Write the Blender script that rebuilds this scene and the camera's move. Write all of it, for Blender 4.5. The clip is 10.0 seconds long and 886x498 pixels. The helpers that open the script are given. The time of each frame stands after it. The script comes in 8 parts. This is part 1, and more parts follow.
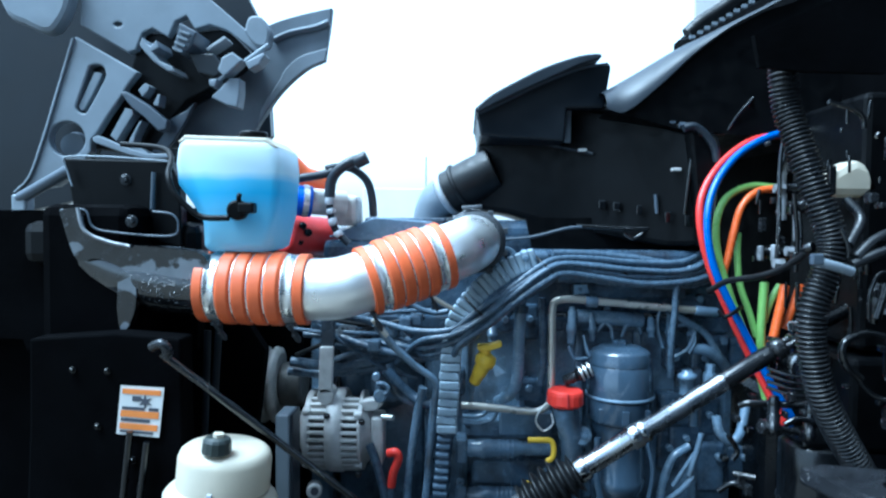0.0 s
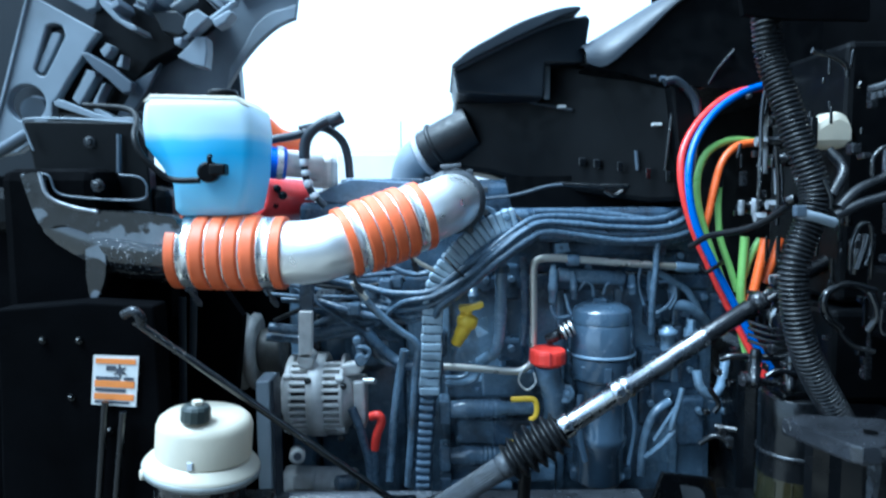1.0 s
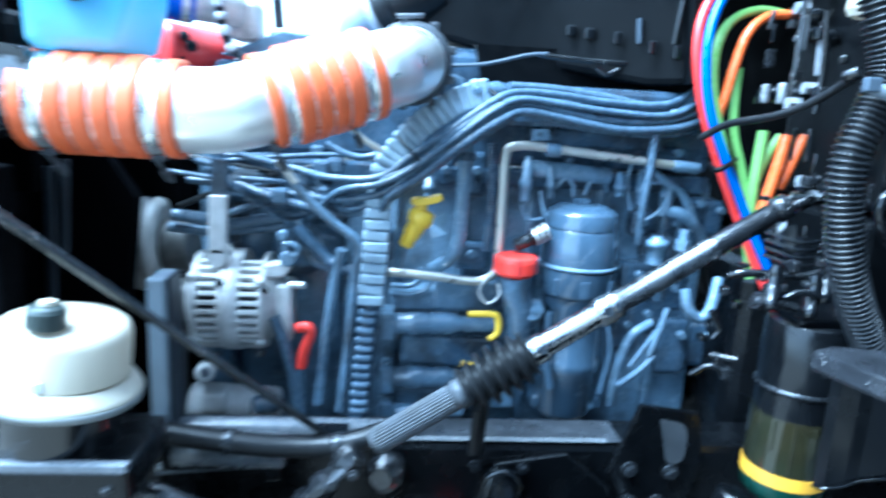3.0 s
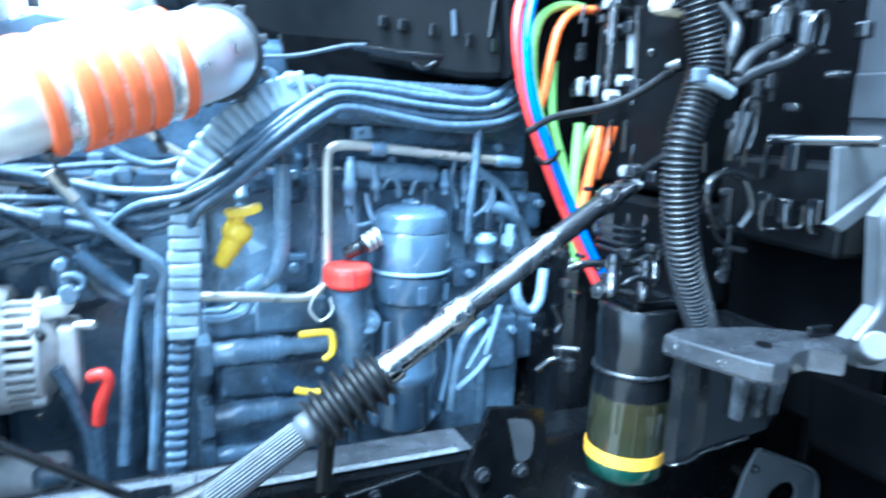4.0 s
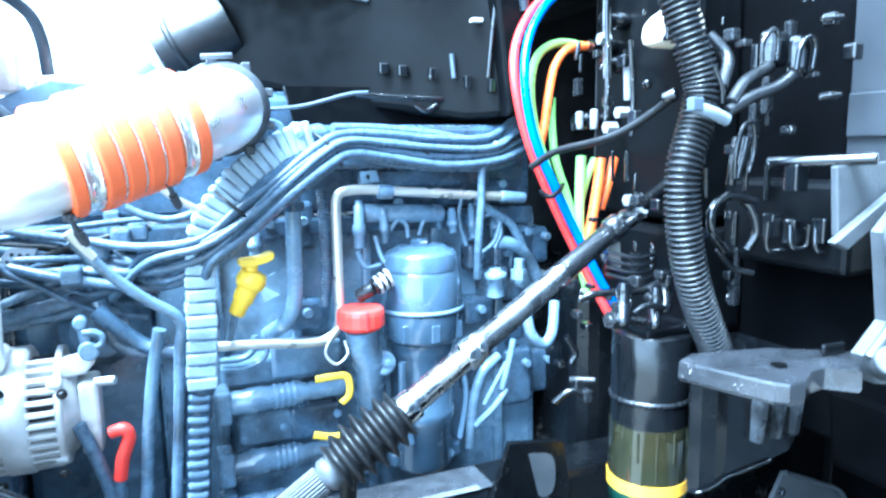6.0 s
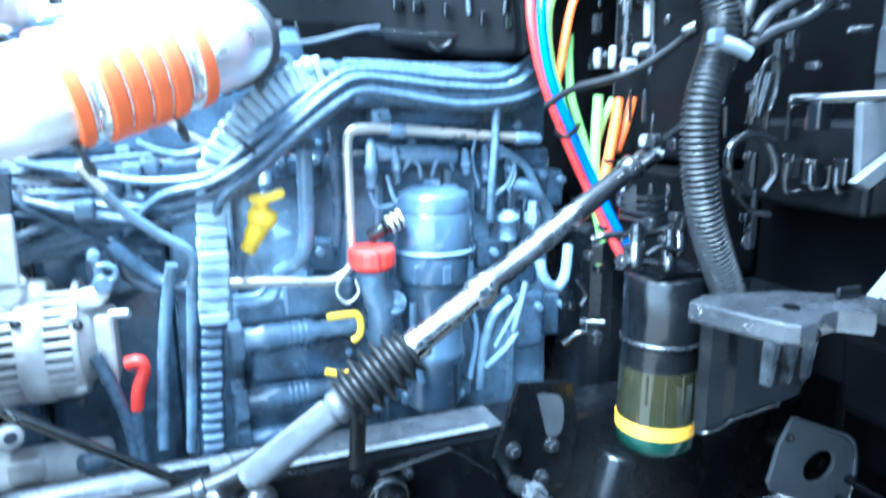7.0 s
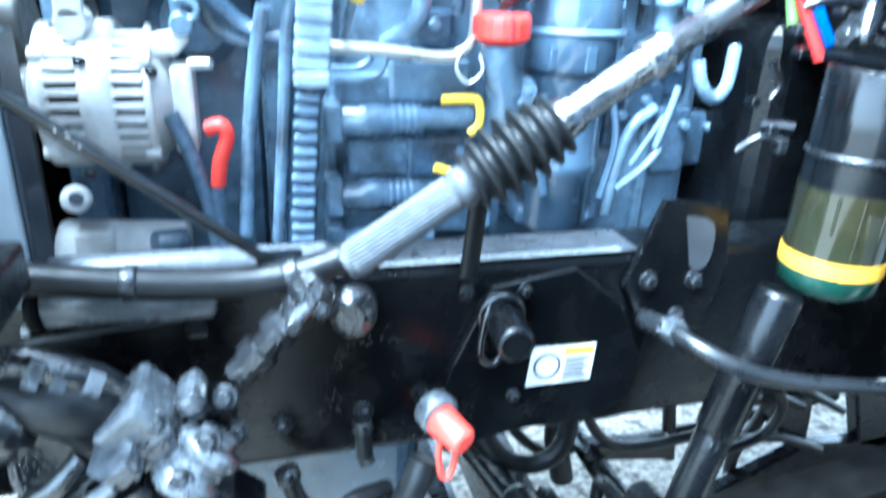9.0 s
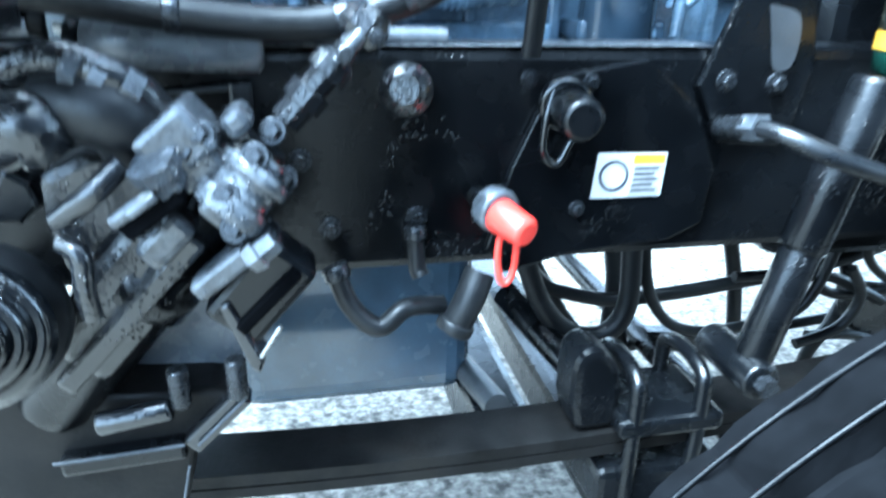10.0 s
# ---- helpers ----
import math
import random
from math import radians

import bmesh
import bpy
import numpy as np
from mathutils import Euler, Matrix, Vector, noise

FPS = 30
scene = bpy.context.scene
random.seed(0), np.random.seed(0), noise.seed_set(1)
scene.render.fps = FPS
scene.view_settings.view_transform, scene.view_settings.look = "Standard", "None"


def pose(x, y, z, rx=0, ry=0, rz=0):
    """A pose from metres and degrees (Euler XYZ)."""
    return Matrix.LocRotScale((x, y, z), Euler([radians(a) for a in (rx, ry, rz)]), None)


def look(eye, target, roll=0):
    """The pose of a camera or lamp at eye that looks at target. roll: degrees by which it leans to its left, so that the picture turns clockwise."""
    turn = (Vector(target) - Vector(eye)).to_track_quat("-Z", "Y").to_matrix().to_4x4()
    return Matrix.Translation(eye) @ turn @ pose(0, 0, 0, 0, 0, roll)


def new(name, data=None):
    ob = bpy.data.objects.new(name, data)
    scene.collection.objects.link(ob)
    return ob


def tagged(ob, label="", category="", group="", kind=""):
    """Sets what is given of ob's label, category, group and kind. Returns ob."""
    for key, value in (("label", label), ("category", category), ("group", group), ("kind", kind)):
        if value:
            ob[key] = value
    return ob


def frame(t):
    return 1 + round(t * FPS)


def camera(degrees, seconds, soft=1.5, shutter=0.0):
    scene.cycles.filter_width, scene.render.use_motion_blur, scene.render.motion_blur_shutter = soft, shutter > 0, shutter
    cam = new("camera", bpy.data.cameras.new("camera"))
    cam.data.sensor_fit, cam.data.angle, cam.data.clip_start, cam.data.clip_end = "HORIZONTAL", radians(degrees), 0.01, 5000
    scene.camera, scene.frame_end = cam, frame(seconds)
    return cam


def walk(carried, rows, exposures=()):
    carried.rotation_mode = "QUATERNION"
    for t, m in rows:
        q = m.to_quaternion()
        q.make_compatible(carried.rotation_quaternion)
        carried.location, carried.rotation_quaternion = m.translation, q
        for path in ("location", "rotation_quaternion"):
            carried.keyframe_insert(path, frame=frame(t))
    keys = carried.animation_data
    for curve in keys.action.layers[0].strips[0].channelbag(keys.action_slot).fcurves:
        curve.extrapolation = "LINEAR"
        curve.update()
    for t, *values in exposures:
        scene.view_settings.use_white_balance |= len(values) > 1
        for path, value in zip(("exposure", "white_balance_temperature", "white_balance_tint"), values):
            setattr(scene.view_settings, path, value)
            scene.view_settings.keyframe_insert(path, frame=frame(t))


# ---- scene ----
cam = camera(66.0, 10.0, soft=2.2, shutter=0.8)
PATH = [
    (0, (0.067, -0.078, 1.635), (0.003, 1.919, 1.555), 0.5),
    (0.5, (0.065, -0.069, 1.629), (0.014, 1.926, 1.498), -0.1),
    (1, (0.061, -0.055, 1.624), (0.065, 1.937, 1.443), -0.5),
    (1.3, (0.05, -0.036, 1.612), (0.083, 1.95, 1.383), -0.1),
    (1.4, (0.046, -0.028, 1.607), (0.088, 1.956, 1.358), 0.1),
    (1.5, (0.043, -0.018, 1.602), (0.052, 1.96, 1.312), 0.2),
    (1.6, (0.041, -0.007, 1.597), (0.018, 1.965, 1.266), 0.2),
    (1.7, (0.039, 0.004, 1.591), (0.021, 1.972, 1.236), 0.1),
    (2, (0.034, 0.037, 1.578), (0.052, 1.979, 1.098), -0.0),
    (2.2, (0.029, 0.056, 1.572), (-0.033, 1.986, 1.051), 0.0),
    (3.3, (0.065, 0.251, 1.531), (0.43, 2.178, 1.136), 3.8),
    (3.5, (0.064, 0.276, 1.524), (0.587, 2.163, 1.117), 3.7),
    (4, (0.001, 0.308, 1.534), (0.782, 2.106, 1.138), 2.3),
    (4.5, (0.027, 0.29, 1.555), (0.94, 2.046, 1.268), -0.0),
    (4.6, (0.026, 0.286, 1.559), (0.935, 2.044, 1.273), -0.0),
    (4.7, (0.024, 0.282, 1.563), (0.95, 2.035, 1.301), -0.0),
    (4.8, (0.02, 0.28, 1.566), (0.937, 2.039, 1.314), -0.0),
    (4.9, (0.016, 0.278, 1.568), (0.929, 2.046, 1.361), -0.0),
    (5, (0.012, 0.278, 1.569), (0.907, 2.059, 1.405), -0.0),
    (5.1, (0.009, 0.278, 1.569), (0.911, 2.059, 1.443), 0.2),
    (5.2, (0.006, 0.279, 1.567), (0.893, 2.067, 1.455), 0.4),
    (5.4, (-0.001, 0.283, 1.563), (0.878, 2.076, 1.444), 0.7),
    (5.5, (-0.005, 0.288, 1.56), (0.851, 2.087, 1.389), 0.9),
    (5.7, (-0.012, 0.303, 1.553), (0.804, 2.111, 1.299), 0.2),
    (6.8, (0.02, 0.27, 1.513), (0.708, 2.118, 1.178), -1.5),
    (7, (0.008, 0.295, 1.519), (0.705, 2.12, 1.092), -0.5),
    (7.2, (-0.008, 0.322, 1.516), (0.758, 2.095, 0.999), -0.2),
    (7.3, (-0.014, 0.33, 1.511), (0.74, 2.103, 0.974), -0.0),
    (7.4, (-0.018, 0.336, 1.505), (0.746, 2.103, 0.964), 0.1),
    (7.5, (-0.019, 0.339, 1.496), (0.7, 2.123, 0.945), 0.3),
    (7.6, (-0.019, 0.341, 1.485), (0.689, 2.122, 0.914), 0.5),
    (7.7, (-0.017, 0.342, 1.473), (0.692, 2.12, 0.894), 0.6),
    (8, (-0.012, 0.356, 1.436), (0.734, 2.091, 0.777), 1.1),
    (8.1, (-0.01, 0.369, 1.426), (0.741, 2.1, 0.762), 1.3),
    (8.5, (-0.007, 0.438, 1.397), (0.6, 2.21, 0.697), 2.2),
    (8.7, (-0.012, 0.452, 1.384), (0.524, 2.232, 0.646), 2.3),
    (8.9, (-0.023, 0.456, 1.361), (0.482, 2.242, 0.615), 2.4),
    (9, (-0.028, 0.456, 1.344), (0.474, 2.239, 0.589), 2.5),
    (9.1, (-0.031, 0.449, 1.322), (0.47, 2.224, 0.547), 2.1),
    (9.3, (-0.034, 0.414, 1.266), (0.372, 2.225, 0.519), 1.4),
    (9.5, (-0.036, 0.392, 1.207), (0.293, 2.216, 0.457), 0.6),
    (9.8, (-0.043, 0.404, 1.132), (0.34, 2.213, 0.37), 1.0),
    (10, (-0.05, 0.42, 1.087), (0.339, 2.232, 0.334), 1.3),
]
# the clip's camera opens up while it is close to the dark engine
EXPOSURE = [(0, 0.1, 4600), (1.0, 0.2, 4580), (2.0, 0.6, 4500), (2.6, 1.1, 4400), (3.3, 1.7, 4300), (4.0, 2.15, 4400), (4.5, 2.5, 4450), (5.5, 2.65, 4450),
            (7.0, 2.6, 4450), (8.0, 2.5, 4600), (8.5, 2.8, 4600), (9.0, 2.75, 4650), (9.5, 2.75, 4700), (10.0, 2.6, 4650)]
walk(cam, [(t, look(eye, target, roll)) for t, eye, target, roll in PATH],
     [(t, stops + 1.6, kelvin - 60, -6) for t, stops, kelvin in EXPOSURE])

# ---- light: a bright overcast sky ----
world = bpy.data.worlds.new("overcast_sky")
scene.world = world
world.use_nodes = True
sky = world.node_tree.nodes.new("ShaderNodeTexSky")
sky.sky_type, sky.sun_disc = "NISHITA", False
sky.sun_elevation, sky.sun_rotation = radians(62), radians(-63)
sky.air_density, sky.dust_density, sky.ozone_density = 1.0, 3.0, 1.0
back = world.node_tree.nodes["Background"]
cloud = world.node_tree.nodes.new("ShaderNodeHueSaturation")
cloud.inputs["Saturation"].default_value = 0.3
world.node_tree.links.new(sky.outputs[0], cloud.inputs["Color"])
world.node_tree.links.new(cloud.outputs[0], back.inputs[0])
back.inputs[1].default_value = 0.13
sun = new("sun", bpy.data.lights.new("sun", "SUN"))
sun.data.energy, sun.data.angle, sun.data.color = 2.6, radians(34), (1.0, 0.97, 0.92)
sun.matrix_world = look((-3.2, -0.4, 7.8), (0, 1.2, 1.0))


# ---- materials ----
def mat(name, color, rough=0.5, metal=0.0, vary=0.25, scale=30.0, bump=0.15, grain=400.0, coat=0.0, wet=0.0,
        dirt=None, dirt_amount=0.0, spec=0.5, translucent=0.0, random_tint=0.0, patches=(0.5, 0.68)):
    m = bpy.data.materials.new(name)
    m.use_nodes = True
    nt = m.node_tree
    N, L = nt.nodes, nt.links
    b = N["Principled BSDF"]
    tc = N.new("ShaderNodeTexCoord")

    def tex(sc, detail=4.0):
        n = N.new("ShaderNodeTexNoise")
        n.inputs["Scale"].default_value, n.inputs["Detail"].default_value = sc, detail
        L.new(tc.outputs["Object"], n.inputs["Vector"])
        return n

    def mix(fac, a, c, blend="MIX"):
        n = N.new("ShaderNodeMix")
        n.data_type, n.blend_type = "RGBA", blend
        for i, v in ((0, fac), (6, a), (7, c)):
            if hasattr(v, "is_output"):
                L.new(v, n.inputs[i])
            else:
                n.inputs[i].default_value = v if i == 0 else (*v, 1)
        return n.outputs[2]

    def ramp(v, lo, hi, a=0.0, c=1.0):
        n = N.new("ShaderNodeMapRange")
        for i, q in ((1, lo), (2, hi), (3, a), (4, c)):
            n.inputs[i].default_value = q
        L.new(v, n.inputs[0])
        return n.outputs[0]

    big, small = tex(scale), tex(grain, 6.0)
    dark = tuple(c * (1 - vary) for c in color)
    light = tuple(min(1, c * (1 + vary)) for c in color)
    col = mix(ramp(big.outputs[0], 0.3, 0.7), dark, light)
    col = mix(ramp(small.outputs[0], 0.35, 0.65, 0, 0.35), col, dark)
    if dirt:
        col = mix(ramp(tex(scale * 0.45, 8.0).outputs[0], patches[0], patches[1], 0, dirt_amount), col, dirt)
    if random_tint:
        info = N.new("ShaderNodeObjectInfo")
        col = mix(ramp(info.outputs["Random"], 0, 1, 0, random_tint), col, dark)
    L.new(col, b.inputs["Base Color"])
    L.new(ramp(tex(scale * 1.7, 5.0).outputs[0], 0.3, 0.7, max(0.03, rough - 0.12), min(1, rough + 0.12)), b.inputs["Roughness"])
    b.inputs["Metallic"].default_value = metal
    b.inputs["Specular IOR Level"].default_value = spec
    b.inputs["Coat Weight"].default_value = coat
    b.inputs["Coat Roughness"].default_value = 0.08
    height = small.outputs[0]
    bp = N.new("ShaderNodeBump")
    bp.inputs["Strength"].default_value, bp.inputs["Distance"].default_value = bump, 0.002
    L.new(height, bp.inputs["Height"])
    normal = bp.outputs[0]
    if wet:
        v = N.new("ShaderNodeTexVoronoi")
        v.inputs["Scale"].default_value = 170
        L.new(tc.outputs["Object"], v.inputs["Vector"])
        drops = ramp(v.outputs["Distance"], 0.12, 0.34, 1, 0)
        gate = N.new("ShaderNodeMath")
        gate.operation = "MULTIPLY"
        L.new(drops, gate.inputs[0])
        L.new(ramp(tex(9, 3).outputs[0], 0.56, 0.64), gate.inputs[1])
        bw = N.new("ShaderNodeBump")
        bw.inputs["Strength"].default_value, bw.inputs["Distance"].default_value = wet, 0.004
        L.new(gate.outputs[0], bw.inputs["Height"])
        L.new(normal, bw.inputs["Normal"])
        normal = bw.outputs[0]
        L.new(normal, b.inputs["Coat Normal"])
    L.new(normal, b.inputs["Normal"])
    if translucent:
        t = N.new("ShaderNodeBsdfTranslucent")
        L.new(col, t.inputs[0])
        mx = N.new("ShaderNodeMixShader")
        mx.inputs[0].default_value = translucent
        L.new(b.outputs[0], mx.inputs[1])
        L.new(t.outputs[0], mx.inputs[2])
        L.new(mx.outputs[0], N["Material Output"].inputs[0])
    return m


ENGINE = mat("engine_paint", (0.147, 0.206, 0.284), 0.22, vary=0.25, scale=24, bump=0.35, grain=160, coat=0.6, wet=0.25, dirt=(0.03, 0.036, 0.044), dirt_amount=0.8)
FILTER_BLUE = mat("glossy_filter_paint", (0.05, 0.075, 0.112), 0.2, vary=0.2, scale=14, bump=0.12, grain=160, coat=0.7, dirt=(0.03, 0.042, 0.06), dirt_amount=0.5)
# darker copy of the engine paint; shade is put into its colour
ENGINE_DARK = mat("engine_paint_dark", (0.058, 0.088, 0.134), 0.26, vary=0.4, scale=25, bump=0.3, grain=220, dirt=(0.02, 0.02, 0.022), dirt_amount=0.7)
BLACK_PAINT = mat("wet_black_paint", (0.0022, 0.0025, 0.0031), 0.25, spec=0.22, vary=0.4, scale=14, bump=0.2, coat=0.22, wet=0.45, dirt=(0.005, 0.0052, 0.0062), dirt_amount=0.4)
BLACK_GLOSS = mat("glossy_black_paint", (0.003, 0.0035, 0.0045), 0.14, spec=0.5, vary=0.4, scale=10, bump=0.06, coat=0.6, wet=0.9)
# pale blotches here and below stand for sky reflected in wet black paint
BLOTCHED = mat("blotched_black_paint", (0.006, 0.0068, 0.008), 0.2, vary=0.4, scale=30, bump=0.15, grain=60, coat=1.0, wet=0.6, dirt=(0.04, 0.044, 0.052), dirt_amount=0.5, patches=(0.58, 0.62))
SKY_SHEEN = mat("wet_paint_sky_sheen", (0.13, 0.145, 0.166), 0.2, vary=0.15, scale=34, bump=0.12, grain=90, coat=0.6, dirt=(0.005, 0.0055, 0.0065), dirt_amount=1.0, patches=(0.43, 0.46))
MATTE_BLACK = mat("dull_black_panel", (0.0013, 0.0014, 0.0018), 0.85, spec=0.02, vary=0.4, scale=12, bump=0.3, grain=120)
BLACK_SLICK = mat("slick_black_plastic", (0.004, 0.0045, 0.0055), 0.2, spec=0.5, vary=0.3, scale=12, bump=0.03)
# sky sheen on the wet flange is put into this paler grey
FLANGE_SHEEN = mat("wet_flange_sky_sheen", (0.03, 0.032, 0.037), 0.34, spec=0.5, vary=0.4, scale=40, bump=0.3, grain=90, coat=0.3, dirt=(0.02, 0.021, 0.024), dirt_amount=0.9)
GEAR = mat("wet_black_casting", (0.009, 0.0095, 0.011), 0.15, vary=0.4, scale=30, bump=0.5, grain=160, coat=0.4, wet=0.9)
# real water beads; the sky sheen is put into the paler base colour
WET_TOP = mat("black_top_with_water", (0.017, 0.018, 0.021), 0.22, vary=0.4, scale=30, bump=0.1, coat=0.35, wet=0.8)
BLACK_PLASTIC = mat("black_plastic", (0.002, 0.0023, 0.0029), 0.42, spec=0.12, vary=0.3, scale=22, bump=0.2, grain=600)
GREY_PLASTIC = mat("grey_moulded_plastic", (0.2, 0.23, 0.265), 0.5, vary=0.12, scale=9, bump=0.12, grain=500, dirt=(0.08, 0.09, 0.1), dirt_amount=0.5)
HOOD_DARK = mat("dark_moulded_plastic", (0.018, 0.023, 0.031), 0.45, spec=0.4, vary=0.2, scale=7, bump=0.15, grain=400)
HOOD_SKIN = mat("bluish_black_hood_skin", (0.006, 0.0085, 0.0125), 0.4, spec=0.35, vary=0.3, scale=5, bump=0.1, grain=300)
HOOD_IN = mat("moulded_hood_liner", (0.06, 0.075, 0.098), 0.45, vary=0.2, scale=7, bump=0.15, grain=400)
FENDER_GREY = mat("grey_fender_liner", (0.13, 0.152, 0.18), 0.5, vary=0.2, scale=9, bump=0.12, grain=400, dirt=(0.07, 0.083, 0.1), dirt_amount=0.6)
RUBBER = mat("black_rubber", (0.006, 0.0065, 0.0075), 0.42, spec=0.3, vary=0.3, scale=40, bump=0.2, grain=350)
LOOM = mat("corrugated_black_loom", (0.007, 0.0078, 0.0094), 0.34, spec=0.5, vary=0.2, scale=30, bump=0.05)
HARNESS = mat("taped_wiring_harness", (0.079, 0.112, 0.158), 0.32, vary=0.3, scale=60, bump=0.5, grain=180)
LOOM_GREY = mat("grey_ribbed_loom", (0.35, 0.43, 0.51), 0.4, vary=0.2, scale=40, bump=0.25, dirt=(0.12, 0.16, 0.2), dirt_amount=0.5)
LOOM_DIM = mat("darker_grey_loom", (0.16, 0.22, 0.3), 0.4, vary=0.2, scale=30, bump=0.15)
ALU = mat("brushed_aluminium", (0.92, 0.92, 0.91), 0.36, metal=0.8, vary=0.08, scale=12, bump=0.06, grain=300)
CAST_ALU = mat("cast_aluminium", (0.66, 0.65, 0.63), 0.5, metal=0.05, vary=0.15, scale=40, bump=0.5, grain=320, dirt=(0.2, 0.19, 0.17), dirt_amount=0.4)
PULLEY_DARK = mat("worn_dark_pulley_steel", (0.09, 0.088, 0.084), 0.45, metal=0.3, vary=0.3, scale=50, bump=0.2)
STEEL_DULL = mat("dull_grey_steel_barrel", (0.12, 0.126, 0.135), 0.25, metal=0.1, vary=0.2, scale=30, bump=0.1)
DULL_ALU = mat("dull_pulley_alloy", (0.5, 0.49, 0.46), 0.5, metal=0.2, vary=0.2, scale=40, bump=0.2)
BOLT_STEEL = mat("dark_wet_bolt_steel", (0.03, 0.032, 0.036), 0.26, metal=0.6, vary=0.4, scale=120, bump=0.2)
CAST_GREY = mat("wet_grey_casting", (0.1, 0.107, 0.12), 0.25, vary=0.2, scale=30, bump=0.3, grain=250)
POLISHED = mat("polished_steel_band", (0.8, 0.8, 0.79), 0.26, metal=0.85, vary=0.05, scale=20, bump=0.02)
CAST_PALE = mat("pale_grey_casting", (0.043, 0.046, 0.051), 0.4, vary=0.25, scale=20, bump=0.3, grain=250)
STEEL = mat("plated_steel", (0.68, 0.68, 0.66), 0.33, metal=0.6, vary=0.15, scale=50, bump=0.1)
FUEL_STEEL = mat("zinc_plated_tube", (0.62, 0.6, 0.54), 0.36, metal=0.7, vary=0.12, scale=30, bump=0.08, dirt=(0.3, 0.27, 0.22), dirt_amount=0.3)
SHAFT_STEEL = mat("weathered_shaft_steel", (0.42, 0.435, 0.46), 0.25, metal=1.0, vary=0.12, scale=25, bump=0.03, grain=120, dirt=(0.3, 0.3, 0.31), dirt_amount=0.25)
SATIN_STEEL = mat("satin_grey_steel", (0.06, 0.065, 0.074), 0.5, spec=0.3, metal=0.2, vary=0.3, scale=60, bump=0.2, grain=150, dirt=(0.05, 0.05, 0.05), dirt_amount=0.5)
SILICONE = mat("orange_silicone", (0.66, 0.128, 0.032), 0.5, vary=0.12, scale=20, bump=0.2, grain=500, dirt=(0.4, 0.1, 0.05), dirt_amount=0.35)
RED = mat("red_plastic", (0.75, 0.045, 0.03), 0.4, vary=0.12, scale=25, bump=0.08)
AMBER = mat("amber_plastic", (0.62, 0.33, 0.02), 0.4, vary=0.15, scale=25, bump=0.08)
GEAR_PALE = mat("wet_grey_gear_casting", (0.06, 0.065, 0.074), 0.16, vary=0.6, scale=45, bump=0.6, grain=130, coat=0.5, wet=0.9, dirt=(0.008, 0.008, 0.009), dirt_amount=0.8)
YELLOW = mat("yellow_plastic", (0.78, 0.52, 0.03), 0.42, vary=0.12, scale=25, bump=0.08)
CLOUDY = mat("cloudy_clear_plastic", (0.3, 0.31, 0.3), 0.3, vary=0.2, scale=25, bump=0.1, translucent=0.2)
WHITE_PLASTIC = mat("milky_plastic", (0.6, 0.55, 0.44), 0.42, vary=0.06, scale=12, bump=0.08, translucent=0.25, dirt=(0.42, 0.4, 0.33), dirt_amount=0.5)
HOSE_RED = mat("red_air_hose", (0.62, 0.03, 0.025), 0.35, vary=0.1)
HOSE_BLUE = mat("blue_air_hose", (0.014, 0.095, 0.42), 0.35, vary=0.1)
HOSE_GREEN = mat("green_air_hose", (0.22, 0.4, 0.1), 0.35, vary=0.1)
HOSE_ORANGE = mat("orange_air_hose", (0.68, 0.12, 0.02), 0.3, vary=0.1)
BLUE_SILICONE = mat("blue_silicone", (0.02, 0.1, 0.6), 0.45, vary=0.1)
LABEL_WHITE = mat("white_label", (0.55, 0.55, 0.54), 0.4, vary=0.03, scale=8, bump=0.02)
LABEL_ORANGE = mat("orange_label_ink", (0.6, 0.2, 0.035), 0.4, vary=0.08)
LABEL_YELLOW = mat("yellow_label_ink", (0.55, 0.36, 0.03), 0.4, vary=0.06)
SLOT_DARK = mat("dark_copper_windings", (0.02, 0.011, 0.008), 0.5, vary=0.5, scale=90)
INK = mat("dark_label_ink", (0.05, 0.055, 0.07), 0.4, vary=0.1)
SILVER_RUBBED = mat("worn_silver_paint", (0.3, 0.31, 0.33), 0.4, metal=0.4, vary=0.3, scale=60, bump=0.3, dirt=(0.02, 0.02, 0.02), dirt_amount=0.8)
CAP_GREEN = mat("dark_green_grey_plastic", (0.022, 0.029, 0.027), 0.4, vary=0.2, scale=40, bump=0.1)
BOWL = mat("smoky_green_bowl", (0.012, 0.0135, 0.0075), 0.1, vary=0.5, scale=20, bump=0.03, coat=0.6, dirt=(0.026, 0.02, 0.008), dirt_amount=0.5)
BOWL_GREEN = mat("green_bowl_base", (0.013, 0.04, 0.028), 0.15, vary=0.3, scale=20, bump=0.03)
CAB_GREY = mat("grey_primed_cab_steel", (0.018, 0.02, 0.024), 0.4, vary=0.2, scale=8, bump=0.1)
WHITE_PAINT = mat("white_cab_paint", (0.8, 0.8, 0.79), 0.3, vary=0.03, scale=5, bump=0.02, coat=0.4)
SPRING = mat("dusty_spring_steel", (0.005, 0.0046, 0.0044), 0.55, spec=0.18, vary=0.5, scale=20, bump=0.3, grain=150, dirt=(0.011, 0.0095, 0.008), dirt_amount=0.6)
TYRE = mat("tyre_rubber", (0.0022, 0.0023, 0.0027), 0.8, spec=0.02, vary=0.5, scale=25, bump=0.5, grain=120, wet=0.3)
GROUND = mat("wet_gravel_yard", (0.16, 0.147, 0.125), 0.8, spec=0.15, vary=0.6, scale=55, bump=1.0, grain=90, dirt=(0.022, 0.02, 0.017), dirt_amount=0.9)
FAR_WHITE = mat("far_white_panel", (0.75, 0.76, 0.78), 0.5, vary=0.05, scale=0.5, bump=0.0)
